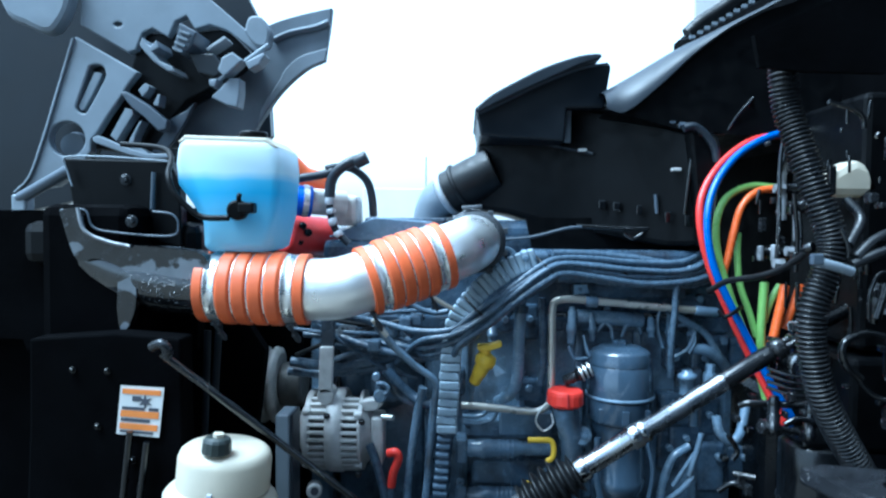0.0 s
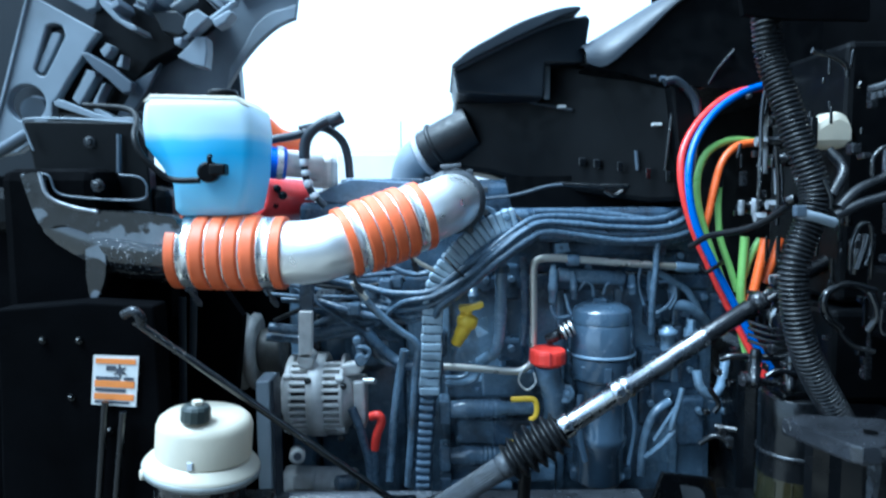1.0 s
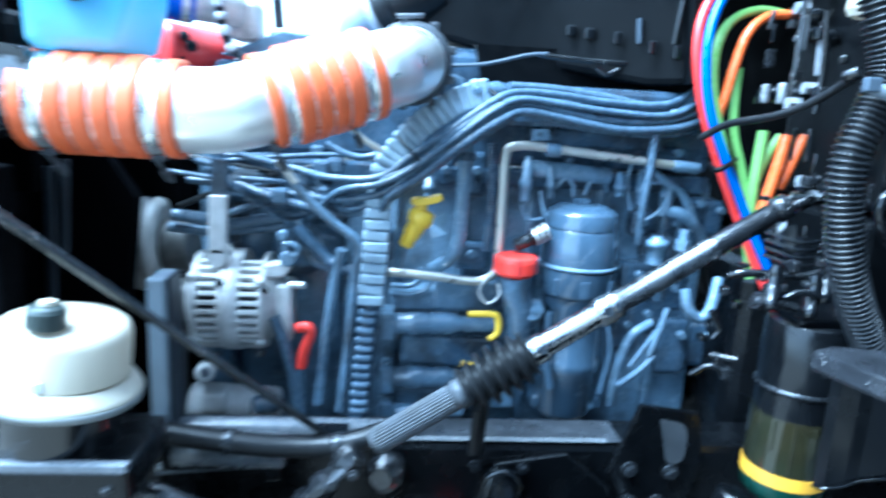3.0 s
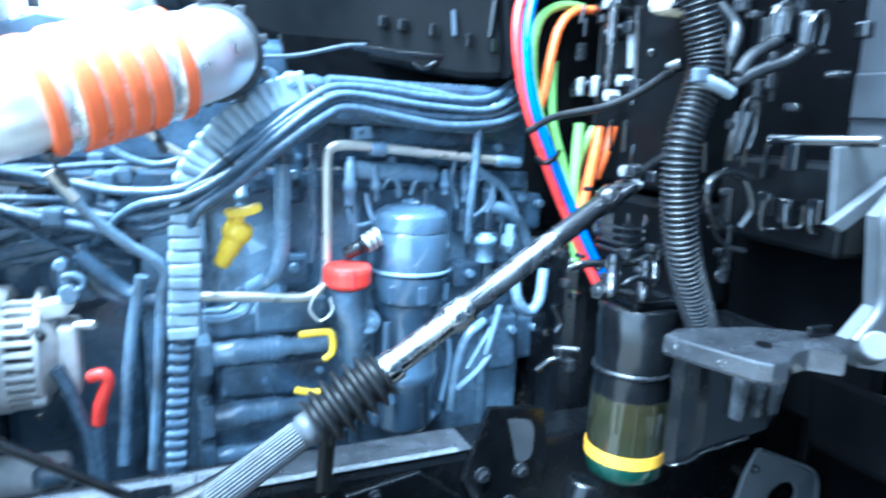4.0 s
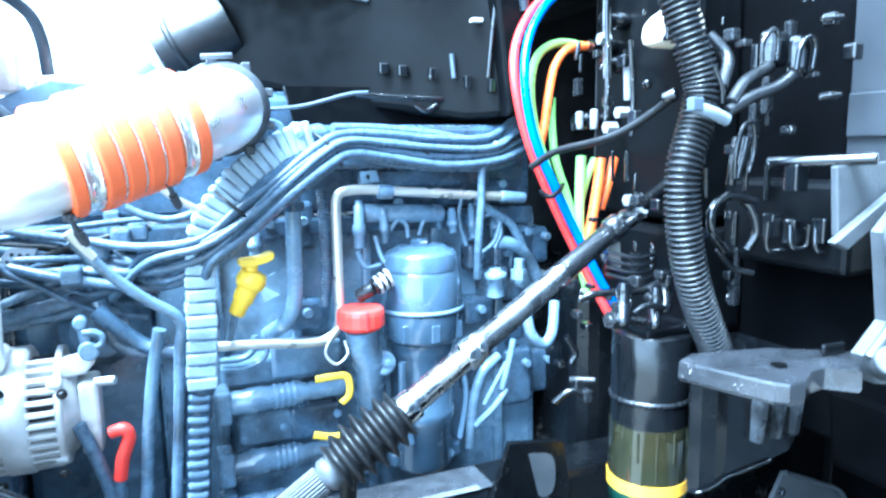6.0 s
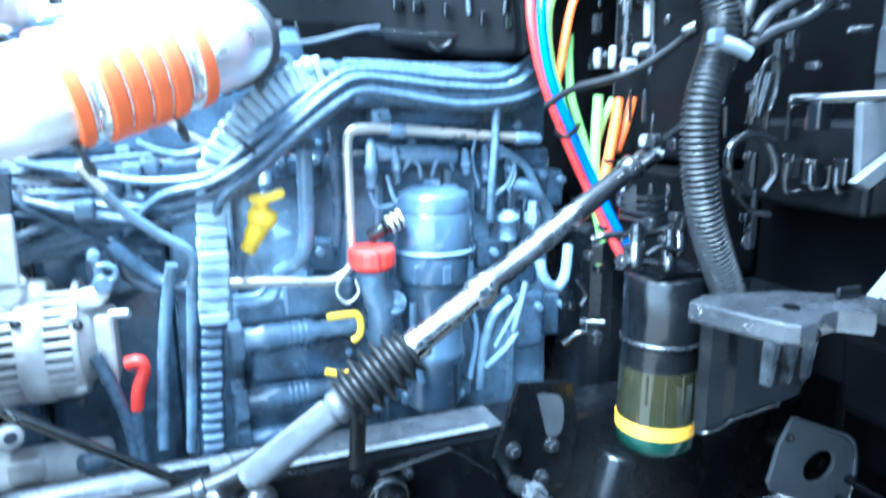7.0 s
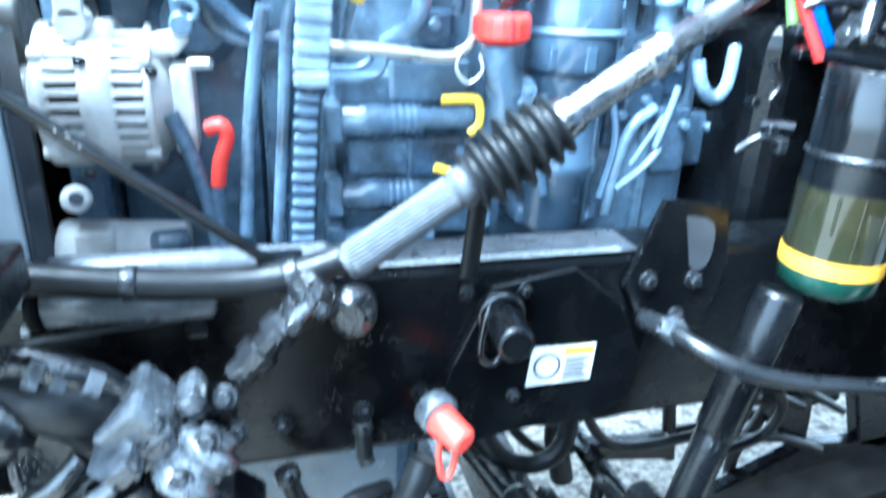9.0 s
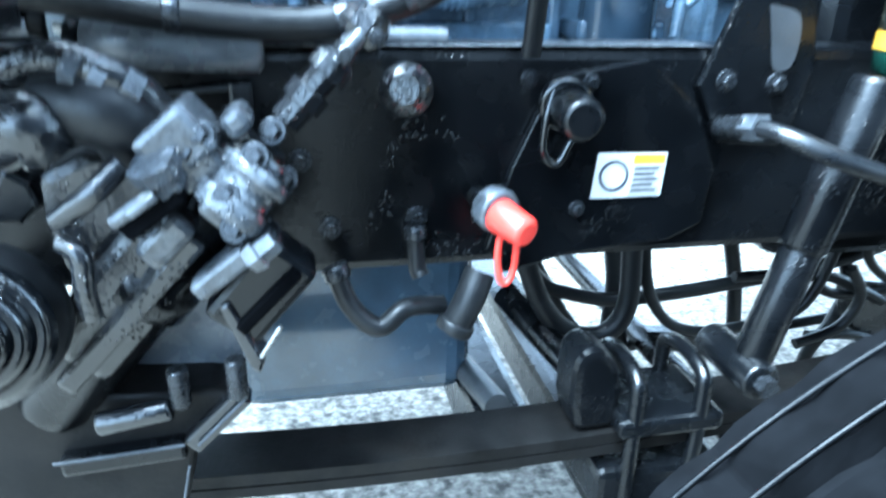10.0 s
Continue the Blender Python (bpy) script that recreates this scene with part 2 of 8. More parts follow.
FAR_GREY = mat("far_grey_metal", (0.4, 0.42, 0.45), 0.6, vary=0.1, scale=0.5, bump=0.0)
RED_ENAMEL = mat("red_enamel", (0.5, 0.03, 0.03), 0.4, vary=0.2, scale=25)


def tank_material():
    """Milky plastic that shows blue washer fluid up to its level."""
    m = bpy.data.materials.new("washer_tank_plastic")
    m.use_nodes = True
    N, L = m.node_tree.nodes, m.node_tree.links
    b = N["Principled BSDF"]
    tc, sep, no = N.new("ShaderNodeTexCoord"), N.new("ShaderNodeSeparateXYZ"), N.new("ShaderNodeTexNoise")
    no.inputs["Scale"].default_value = 14
    L.new(tc.outputs["Object"], sep.inputs[0])
    L.new(tc.outputs["Object"], no.inputs["Vector"])
    add = N.new("ShaderNodeMath")
    add.operation = "MULTIPLY_ADD"
    add.inputs[1].default_value = 0.012
    L.new(no.outputs[0], add.inputs[0])
    L.new(sep.outputs[2], add.inputs[2])
    r = N.new("ShaderNodeMapRange")
    r.inputs[1].default_value, r.inputs[2].default_value = 1.53, 1.79
    L.new(add.outputs[0], r.inputs[0])
    c = N.new("ShaderNodeValToRGB")
    e = c.color_ramp.elements
    e[0].position, e[0].color = 0.0, (0.5, 0.78, 0.9, 1)
    e[1].position, e[1].color = 1.0, (0.84, 0.9, 0.93, 1)
    for p, q in ((0.3, (0.42, 0.73, 0.89, 1)), (0.6, (0.14, 0.5, 0.82, 1)), (0.68, (0.2, 0.58, 0.86, 1)), (0.74, (0.72, 0.89, 0.96, 1))):
        k = e.new(p)
        k.color = q
    L.new(r.outputs[0], c.inputs[0])
    L.new(c.outputs[0], b.inputs["Base Color"])
    b.inputs["Roughness"].default_value = 0.4
    t, mx = N.new("ShaderNodeBsdfTranslucent"), N.new("ShaderNodeMixShader")
    L.new(c.outputs[0], t.inputs[0])
    mx.inputs[0].default_value = 0.45
    L.new(b.outputs[0], mx.inputs[1])
    L.new(t.outputs[0], mx.inputs[2])
    L.new(mx.outputs[0], N["Material Output"].inputs[0])
    return m


TANK = tank_material()


# ---- building ----
class Geo:
    """Vertices and faces that become one mesh."""

    def __init__(self):
        self.v, self.f, self.s = [], [], []

    def add(self, verts, faces, smooth=False):
        o = len(self.v)
        self.v += [tuple(p) for p in verts]
        self.f += [tuple(i + o for i in q) for q in faces]
        self.s += [smooth] * len(faces)
        return self

    def bm(self, bm, smooth=False):
        bm.verts.index_update()
        self.add([v.co for v in bm.verts], [[v.index for v in f.verts] for f in bm.faces], smooth)
        bm.free()
        return self

    def box(self, lo, hi, bevel=0.004, m=None, seg=2):
        b = bmesh.new()
        bmesh.ops.create_cube(b, size=1)
        c, s = (Vector(lo) + Vector(hi)) / 2, [abs(q - p) for p, q in zip(lo, hi)]
        for v in b.verts:
            v.co = Vector((v.co.x * s[0], v.co.y * s[1], v.co.z * s[2])) + c
        if bevel:
            bmesh.ops.bevel(b, geom=b.edges[:], offset=min(bevel, min(s) * 0.45), segments=seg, affect="EDGES", profile=0.5)
        if m:
            b.transform(m)
        return self.bm(b)

    def prism(self, outline, depth, holes=(), bevel=0.0, m=None):
        """A plate: an outline in the xz plane at y = outline's own y, thick by depth away from the viewer, with holes."""
        b = bmesh.new()
        edges = []
        for loop in (outline, *holes):
            vs = [b.verts.new(p) for p in loop]
            edges += [b.edges.new((vs[i - 1], vs[i])) for i in range(len(vs))]
        bmesh.ops.triangle_fill(b, use_beauty=True, use_dissolve=False, edges=edges)
        front = b.faces[:]
        twin = {v: b.verts.new(v.co + Vector((0, depth, 0))) for v in b.verts[:]}
        rim = [e for e in b.edges if len(e.link_faces) == 1]
        for f in front:
            b.faces.new([twin[v] for v in reversed(f.verts)])
        for e in rim:
            p, q = e.verts
            b.faces.new((p, q, twin[q], twin[p]))
        bmesh.ops.recalc_face_normals(b, faces=b.faces)
        if bevel:
            bmesh.ops.dissolve_limit(b, angle_limit=0.02, verts=b.verts, edges=b.edges)
            sharp = [e for e in b.edges if len(e.link_faces) == 2 and e.calc_face_angle(0) > 0.9]
            bmesh.ops.bevel(b, geom=sharp, offset=bevel, segments=2, affect="EDGES", profile=0.5)
        if m:
            b.transform(m)
        return self.bm(b)

    def lathe(self, a, c, profile, seg=28, smooth=True):
        """profile: (way from a to c in 0..1 or metres along, radius) rings; turned about the axis a-c, capped."""
        a, c = Vector(a), Vector(c)
        axis = (c - a)
        q = axis.to_track_quat("Z", "Y")
        n = len(profile)
        verts = []
        for h, r in profile:
            for i in range(seg):
                w = 2 * math.pi * i / seg
                verts.append(a + axis * h + q @ Vector((r * math.cos(w), r * math.sin(w), 0)))
        faces = []
        for k in range(n - 1):
            for i in range(seg):
                j = (i + 1) % seg
                faces.append((k * seg + i, k * seg + j, (k + 1) * seg + j, (k + 1) * seg + i))
        self.add(verts, faces, smooth)
        self.add(verts[:seg], [tuple(reversed(range(seg)))])
        self.add(verts[-seg:], [tuple(range(seg))])
        return self

    def cyl(self, a, c, r, r2=None, seg=24, edge=0.0):
        r2 = r if r2 is None else r2
        length = (Vector(c) - Vector(a)).length
        e = min(0.45, edge / length) if length else 0
        if e:
            return self.lathe(a, c, [(0, r - edge), (e * 0.3, r - edge * 0.3), (e, r), (1 - e, r2), (1 - e * 0.3, r2 - edge * 0.3), (1, r2 - edge)], seg)
        return self.lathe(a, c, [(0, r), (1, r2)], seg)

    def tube(self, pts, r, seg=12, steps=8, rib=0.0, pitch=0.01, smooth=True, flat=1.0):
        """A hose along smooth points; rib: height of its rings, pitch: their spacing."""
        p = curve(pts, steps)
        if rib:
            p = even(p, pitch / 6)
        else:
            p = [Vector(q) for q in p]
        n = len(p)
        up = Vector((0.03, 0.05, 1))
        verts = []
        for k in range(n):
            d = (p[min(k + 1, n - 1)] - p[max(k - 1, 0)]).normalized()
            if k == 0:
                side = d.cross(up)
                if side.length < 0.15:
                    side = d.cross(Vector((0, 1, 0.1)))
            else:
                side = side - d * side.dot(d)
            side.normalize()
            top = side.cross(d).normalized()
            rr = r
            if rib:
                rr = r + rib * (0.5, 0.32, -0.4, -0.6, -0.4, 0.32)[k % 6]
            for i in range(seg):
                w = 2 * math.pi * i / seg
                verts.append(p[k] + side * (rr * math.cos(w)) + top * (rr * flat * math.sin(w)))
        faces = []
        for k in range(n - 1):
            for i in range(seg):
                j = (i + 1) % seg
                faces.append((k * seg + i, k * seg + j, (k + 1) * seg + j, (k + 1) * seg + i))
        self.add(verts, faces, smooth)
        self.add(verts[:seg], [tuple(reversed(range(seg)))])
        self.add(verts[-seg:], [tuple(range(seg))])
        return self

    def mesh(self, name):
        me = bpy.data.meshes.new(name)
        me.from_pydata(self.v, [], self.f)
        me.polygons.foreach_set("use_smooth", self.s)
        me.update()
        return me


def curve(pts, steps=8):
    p = [Vector(q) for q in pts]
    if len(p) == 2:
        return [p[0].lerp(p[1], i / steps) for i in range(steps + 1)]
    p = [p[0] * 2 - p[1]] + p + [p[-1] * 2 - p[-2]]
    out = []
    for i in range(1, len(p) - 2):
        a, b, c, d = p[i - 1:i + 3]
        for k in range(steps):
            t = k / steps
            out.append(0.5 * (2 * b + (c - a) * t + (2 * a - 5 * b + 4 * c - d) * t * t + (3 * b - a - 3 * c + d) * t ** 3))
    return out + [p[-2]]


def even(p, step):
    out, left = [p[0]], step
    for a, b in zip(p, p[1:]):
        l = (b - a).length
        while left <= l:
            out.append(a.lerp(b, left / l))
            left += step
        left -= l
    return out


def thing(name, at, label, category, group="", kind=""):
    ob = new(name)
    ob.location = at
    ob.empty_display_size = 0.05
    return tagged(ob, label, category, group, kind)


def part(name, geo, material, parent=None, label=""):
    me = geo.mesh(name)
    me.materials.append(material)
    ob = new(name, me)
    if parent:
        ob.parent = parent
        base = parent.location if parent.parent is None else parent.parent.location
        if parent.type == "EMPTY":
            ob.matrix_parent_inverse = Matrix.Translation(-Vector(base))
    return tagged(ob, label)


def single(name, geo, material, label, category, group="", kind=""):
    return tagged(part(name, geo, material), label, category, group, kind)


BOLTS = {}


def bolt(parent, at, way=(0, -1, 0), r=0.011, material=None, name="bolt"):
    """A hexagon head with its washer, on the surface at that place."""
    material = material or BOLT_STEEL
    r *= 0.8
    key = (round(r, 4), material.name)
    if key not in BOLTS:
        g = Geo().cyl((0, 0, -0.002), (0, 0, r * 0.25), r * 1.45, seg=16, edge=r * 0.1)
        g.lathe((0, 0, r * 0.2), (0, 0, r * 1.2), [(0, r), (0.8, r), (1, r * 0.8)], seg=6, smooth=False)
        BOLTS[key] = g.mesh("bolt")
        BOLTS[key].materials.append(material)
    ob = new(name, BOLTS[key])
    q = Vector(way).to_track_quat("Z", "Y").to_matrix().to_4x4()
    ob.parent = parent
    if parent.type == "EMPTY":
        ob.matrix_parent_inverse = Matrix.Translation(-parent.location)
    ob.matrix_basis = Matrix.Translation(at) @ q
    return ob


def bar(a, c, width, depth, bevel=0.004):
    """A slanted bevelled bar from a to c, its front at their y."""
    a, c = Vector(a), Vector(c)
    d = (c - a).normalized()
    n = Vector((-d.z, 0, d.x)) * (width / 2)
    return Geo().prism([a - n, c - n, c + n, a + n], depth, bevel=bevel)


def off(p, x=0, y=0, z=0):
    return (p[0] + x, p[1] + y, p[2] + z)


def ring(c, r, n=20, sx=1.0, sz=1.0, tilt=0.0):
    """An oval loop in the xz plane."""
    out = []
    for i in range(n):
        w = 2 * math.pi * i / n
        x, z = r * sx * math.cos(w), r * sz * math.sin(w)
        out.append((c[0] + x * math.cos(tilt) - z * math.sin(tilt), c[1], c[2] + x * math.sin(tilt) + z * math.cos(tilt)))
    return out


# ---- ground and distance ----
g = Geo()
n = 48
side = [(-1) ** (i < n // 2) * (abs(i - n / 2) / (n / 2)) ** 3 * 400 for i in range(n + 1)]
rnd = random.Random(4)
g.add([(x, y, rnd.uniform(-0.006, 0.006) if abs(x) < 8 and abs(y) < 8 else 0.0) for y in side for x in side],
      [(j * (n + 1) + i, j * (n + 1) + i + 1, (j + 1) * (n + 1) + i + 1, (j + 1) * (n + 1) + i) for j in range(n) for i in range(n)])
single("ground", g, GROUND, "pale wet gravel yard under the truck", "ground", kind="structure")

for i, (x, w) in enumerate(((-13, 9), (-3, 8), (7, 10))):
    tr = thing("parked_trailer", (x, 48, 0), "white box trailer parked far off in the yard", "trailer", "far parked trailers")
    part("box", Geo().box((x - w / 2, 47, 1.1), (x + w / 2, 49.6, 3.6 + 0.3 * i), 0.05), FAR_WHITE, tr)
    part("chassis", Geo().box((x - w / 2, 47.4, 0.8), (x + w / 2, 49.2, 1.09), 0.02), FAR_GREY, tr)
    for k in (-0.3, -0.18, 0.34):
        part("wheel", Geo().cyl((x + w * k, 47.2, 0.5), (x + w * k, 47.5, 0.5), 0.5), TYRE, tr)
single("light_pole", Geo().cyl((-2.6, 46, 0), (-2.6, 46, 6.0), 0.08, 0.05), FAR_GREY, "slim grey lamp pole far off in the yard", "pole")

# unseen dark walls added behind the camera and beside the cab to block sky light
yw = thing("shade_wall_back", (0, -5.0, 0), "unseen dark wall added behind the camera to block low sky light", "wall", kind="structure")
part("sheet", Geo().box((-1.6, -5.2, 0.0), (9.0, -5.0, 6.4), 0.02), HOOD_DARK, yw)
for k in range(16):
    part("rib", Geo().box((-1.5 + 0.66 * k, -5.0, 0.05), (-1.4 + 0.66 * k, -4.96, 6.35), 0.01), HOOD_DARK, yw)
ys = thing("shade_wall_side", (1.6, -2.5, 0), "unseen dark wall added beside the cab to block side light", "wall", kind="structure")
part("sheet", Geo().box((1.5, -4.94, 0.0), (1.7, 0.2, 6.4), 0.02), HOOD_DARK, ys)

# ---- frame rails ----
RAIL_Y, RAIL_LO, RAIL_HI = 1.2, 0.738, 1.008


def channel(y, inward, x0, x1):
    """A C rail: web and two flanges with rounded corners."""
    r, t, w = 0.014, 0.009, 0.085 * inward
    a, b = RAIL_LO, RAIL_HI
    prof = [(w, a), (r * inward, a), (0.3 * r * inward, a + 0.3 * r), (0, a + r), (0, b - r), (0.3 * r * inward, b - 0.3 * r), (r * inward, b), (w, b),
            (w, b - t), (r * inward, b - t), (t * inward, b - r), (t * inward, a + r), (r * inward, a + t), (w, a + t)]
    g = Geo()
    n = len(prof)
    vs = [(x, y + p, z) for x in (x0, x1) for p, z in prof]
    g.add(vs, [(i, (i + 1) % n, n + (i + 1) % n, n + i) for i in range(n)])
    return g


rail = thing("frame_rail", (0.4, RAIL_Y, RAIL_LO), "black painted steel truck frame rail with bolts", "frame rail", "frame rails")
part("channel", channel(RAIL_Y, 1, -1.3, 2.6), BLACK_PAINT, rail)
far_rail = thing("frame_rail", (0.4, 2.06, RAIL_LO), "black painted steel frame rail on the far side", "frame rail", "frame rails")
part("channel", channel(2.06, -1, -1.3, 2.6), BLACK_PAINT, far_rail)
for x, z in ((-0.62, 0.8), (-0.5, 0.93), (1.2, 0.9), (1.35, 0.8)):
    bolt(rail, (x, RAIL_Y - 0.001, z), r=0.012)

# plate bolted over the rail, with the tag, and the mount behind the gap
mount = thing("engine_mount_bracket", (0.33, 1.185, 0.75), "black steel engine mount bracket bolted to the frame rail", "bracket")
plate = [(0.196, 1.185, 0.868), (0.244, 1.185, 0.978), (0.359, 1.185, 0.996), (0.432, 1.185, 0.939), (0.47, 1.185, 0.858), (0.464, 1.185, 0.785), (0.418, 1.185, 0.763), (0.284, 1.185, 0.752), (0.194, 1.185, 0.73), (0.169, 1.185, 0.766)]
part("plate", Geo().prism(plate, 0.014, bevel=0.003), BLACK_PAINT, mount)
for p in ((0.211, 1.184, 0.975), (0.288, 1.184, 0.971), (0.285, 1.184, 0.814)):
    bolt(mount, p, r=0.009)
part("boss", Geo().cyl((0.257, 1.184, 0.945), (0.248, 1.1, 0.942), 0.024, edge=0.006), BLACK_PAINT, mount)
part("boss_collar", Geo().cyl((0.254, 1.183, 0.949), (0.252, 1.165, 0.947), 0.032, edge=0.004), BLACK_GLOSS, mount)
part("hook", Geo().tube([(0.239, 1.17, 0.97), (0.229, 1.165, 0.936), (0.228, 1.165, 0.893), (0.248, 1.17, 0.877), (0.263, 1.17, 0.904)], 0.005), BLACK_GLOSS, mount)

tag = thing("warning_label", (0.35, 1.18, 0.857), "white and yellow warning label on the black bracket", "label")
tl, tr_, br, bl = (0.306, 1.182, 0.885), (0.399, 1.182, 0.883), (0.396, 1.182, 0.827), (0.301, 1.182, 0.827)


def on_label(u, v, y=0.0):
    """A place on the label: u to the right, v down."""
    p = Vector(tl).lerp(Vector(tr_), u).lerp(Vector(bl).lerp(Vector(br), u), v)
    return (p.x, p.y + y, p.z)


def patch(u0, v0, u1, v1, y, place=None):
    place = place or on_label
    return Geo().prism([place(u0, v0, y), place(u1, v0, y), place(u1, v1, y), place(u0, v1, y)], 0.0012)


part("backing", patch(0, 0, 1, 1, 0), LABEL_WHITE, tag)
part("yellow_band", patch(0.52, 0.03, 0.97, 0.24, -0.0012), LABEL_YELLOW, tag, "yellow printed band")
part("grey_panel", patch(0.52, 0.27, 0.96, 0.95, -0.0012), DULL_ALU, tag)
for k in range(5):
    part("text_bar", patch(0.55, 0.31 + k * 0.125, 0.9 - 0.06 * (k % 2), 0.36 + k * 0.125, -0.0024), INK, tag)
cx = on_label(0.27, 0.5, -0.0012)
part("round_symbol", Geo().prism(ring(cx, 0.02, 28), 0.0012, [ring(cx, 0.0165, 28)]), INK, tag, "dark ring symbol")

plug = thing("grease_plug", (0.175, 1.14, 0.82), "red plastic dust cap with a loop on a black fitting", "cap")
part("fitting", Geo().cyl((0.157, 1.19, 0.836), (0.165, 1.15, 0.834), 0.016, edge=0.003), BLACK_PAINT, plug)
part("collar", Geo().cyl((0.162, 1.155, 0.835), (0.17, 1.13, 0.832), 0.027, edge=0.005), GEAR_PALE, plug)
part("cap", Geo().cyl((0.166, 1.135, 0.83), (0.19, 1.09, 0.82), 0.021, 0.018, edge=0.006), RED, plug)
part("loop", Geo().tube([(0.169, 1.12, 0.82), (0.165, 1.12, 0.786), (0.17, 1.12, 0.753), (0.18, 1.12, 0.75), (0.186, 1.12, 0.77), (0.184, 1.11, 0.806)], 0.0042), RED, plug)

# bracket at the rear of the rail opening
gusset = thing("rail_gusset", (0.51, 1.2, 0.96), "black gusset plate with three bolts on the frame rail", "bracket")
gp = [(0.474, 1.188, 1.083), (0.573, 1.188, 1.07), (0.588, 1.188, 0.985), (0.565, 1.188, 0.885), (0.468, 1.188, 0.892), (0.431, 1.188, 0.964)]
part("plate", Geo().prism(gp, 0.011, bevel=0.003), BLACK_PAINT, gusset)
for p in ((0.466, 1.187, 0.97), (0.536, 1.187, 0.966), (0.518, 1.187, 0.911)):
    bolt(gusset, p, r=0.012)
# pale plate and strip paint the sky's reflection on the black flange
part("wet_flange", Geo().box((-0.35, 1.203, 1.0085), (0.455, 1.28, 1.0098), 0.0005), FLANGE_SHEEN, rail, "wet top of the rail flange, lightened for the sky sheen")
part("bare_edge", Geo().box((-0.35, 1.2005, 1.0098), (0.43, 1.214, 1.0108), 0.0003), STEEL_DULL, rail, "pale strip painting the sky glint on the flange edge")
part("worn_patch", Geo().prism([tuple(q) for q in curve([(0.507, 1.186, 1.06), (0.548, 1.186, 1.05), (0.557, 1.186, 1.018), (0.551, 1.186, 0.986), (0.528, 1.186, 0.984), (0.518, 1.186, 1.016)], 4)], 0.001), CAST_PALE, gusset, "rubbed bare metal patch")
part("hanger_strap", Geo().tube([(0.212, 1.165, 1.1), (0.21, 1.17, 1.05), (0.209, 1.178, 1.0)], 0.012, flat=0.5), RUBBER, mount)

# ---- engine ----
eng = thing("diesel_engine", (0.2, 1.6, 0.9), "blue-grey painted six-cylinder diesel engine with pipes and brackets", "engine")
EY = 1.42
part("block", Geo().box((-0.02, EY, 0.82), (0.66, 1.86, 1.43), 0.02), ENGINE, eng)
part("gear_case", Geo().box((-0.22, EY + 0.04, 0.82), (-0.021, 1.86, 1.43), 0.02), ENGINE, eng)
part("case_boss", Geo().lathe((-0.1, EY + 0.045, 1.27), (-0.1, EY + 0.02, 1.27), [(0, 0.06), (0.6, 0.058), (0.65, 0.045), (1, 0.042)], 28), ENGINE, eng)
for p in ((-0.17, 1.33), (-0.05, 1.37), (-0.16, 1.24), (-0.05, 1.2), (-0.13, 1.12), (-0.045, 1.08)):
    bolt(eng, (p[0], EY + 0.039, p[1]), r=0.008, material=ENGINE)
part("support_plate", Geo().prism([(-0.206, 1.4, 1.377), (-0.157, 1.4, 1.392), (-0.133, 1.4, 1.391), (-0.109, 1.4, 1.353), (-0.156, 1.4, 1.338), (-0.208, 1.4, 1.359)], 0.02, bevel=0.004), ENGINE, eng)
part("support_plate", Geo().prism([(-0.082, 1.41, 1.443), (-0.028, 1.41, 1.437), (-0.012, 1.41, 1.376), (-0.045, 1.41, 1.349), (-0.085, 1.41, 1.384)], 0.02, bevel=0.004), ENGINE, eng)
part("support_block", Geo().box((-0.078, 1.38, 1.4), (-0.057, 1.41, 1.458), 0.004), ENGINE, eng)
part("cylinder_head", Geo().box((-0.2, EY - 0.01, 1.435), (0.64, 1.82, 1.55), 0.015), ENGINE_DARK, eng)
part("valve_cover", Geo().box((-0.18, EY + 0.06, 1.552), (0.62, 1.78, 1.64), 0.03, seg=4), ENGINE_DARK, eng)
part("front_cover", Geo().box((-0.27, EY - 0.03, 0.86), (-0.222, 1.84, 1.5), 0.02), ENGINE, eng)
part("flywheel_housing", Geo().lathe((0.7, 1.72, 1.05), (0.8, 1.72, 1.05), [(0, 0.27), (0.2, 0.3), (0.9, 0.3), (1, 0.27)], 40), BLACK_PAINT, eng)
for k in range(2, 7):
    x = -0.19 + 0.125 * k
    part("block_rib", Geo().box((x, EY - 0.016, 0.86), (x + 0.018, EY + 0.004, 1.41), 0.005), ENGINE, eng)
part("side_rail", Geo().box((-0.2, EY - 0.02, 1.4), (0.64, EY + 0.005, 1.432), 0.006), ENGINE_DARK, eng)
part("oil_pan", Geo().box((-0.19, 1.42, 0.385), (0.225, 1.82, 0.8), 0.05, seg=4), FILTER_BLUE, eng)
part("pan_flange", Geo().box((-0.2, 1.4, 0.775), (0.4, 1.84, 0.805), 0.004), ENGINE_DARK, eng)

part("bell_housing", Geo().box((0.68, 1.3, 0.66), (1.3, 1.98, 1.3), 0.04, seg=3), BLACK_PAINT, eng)
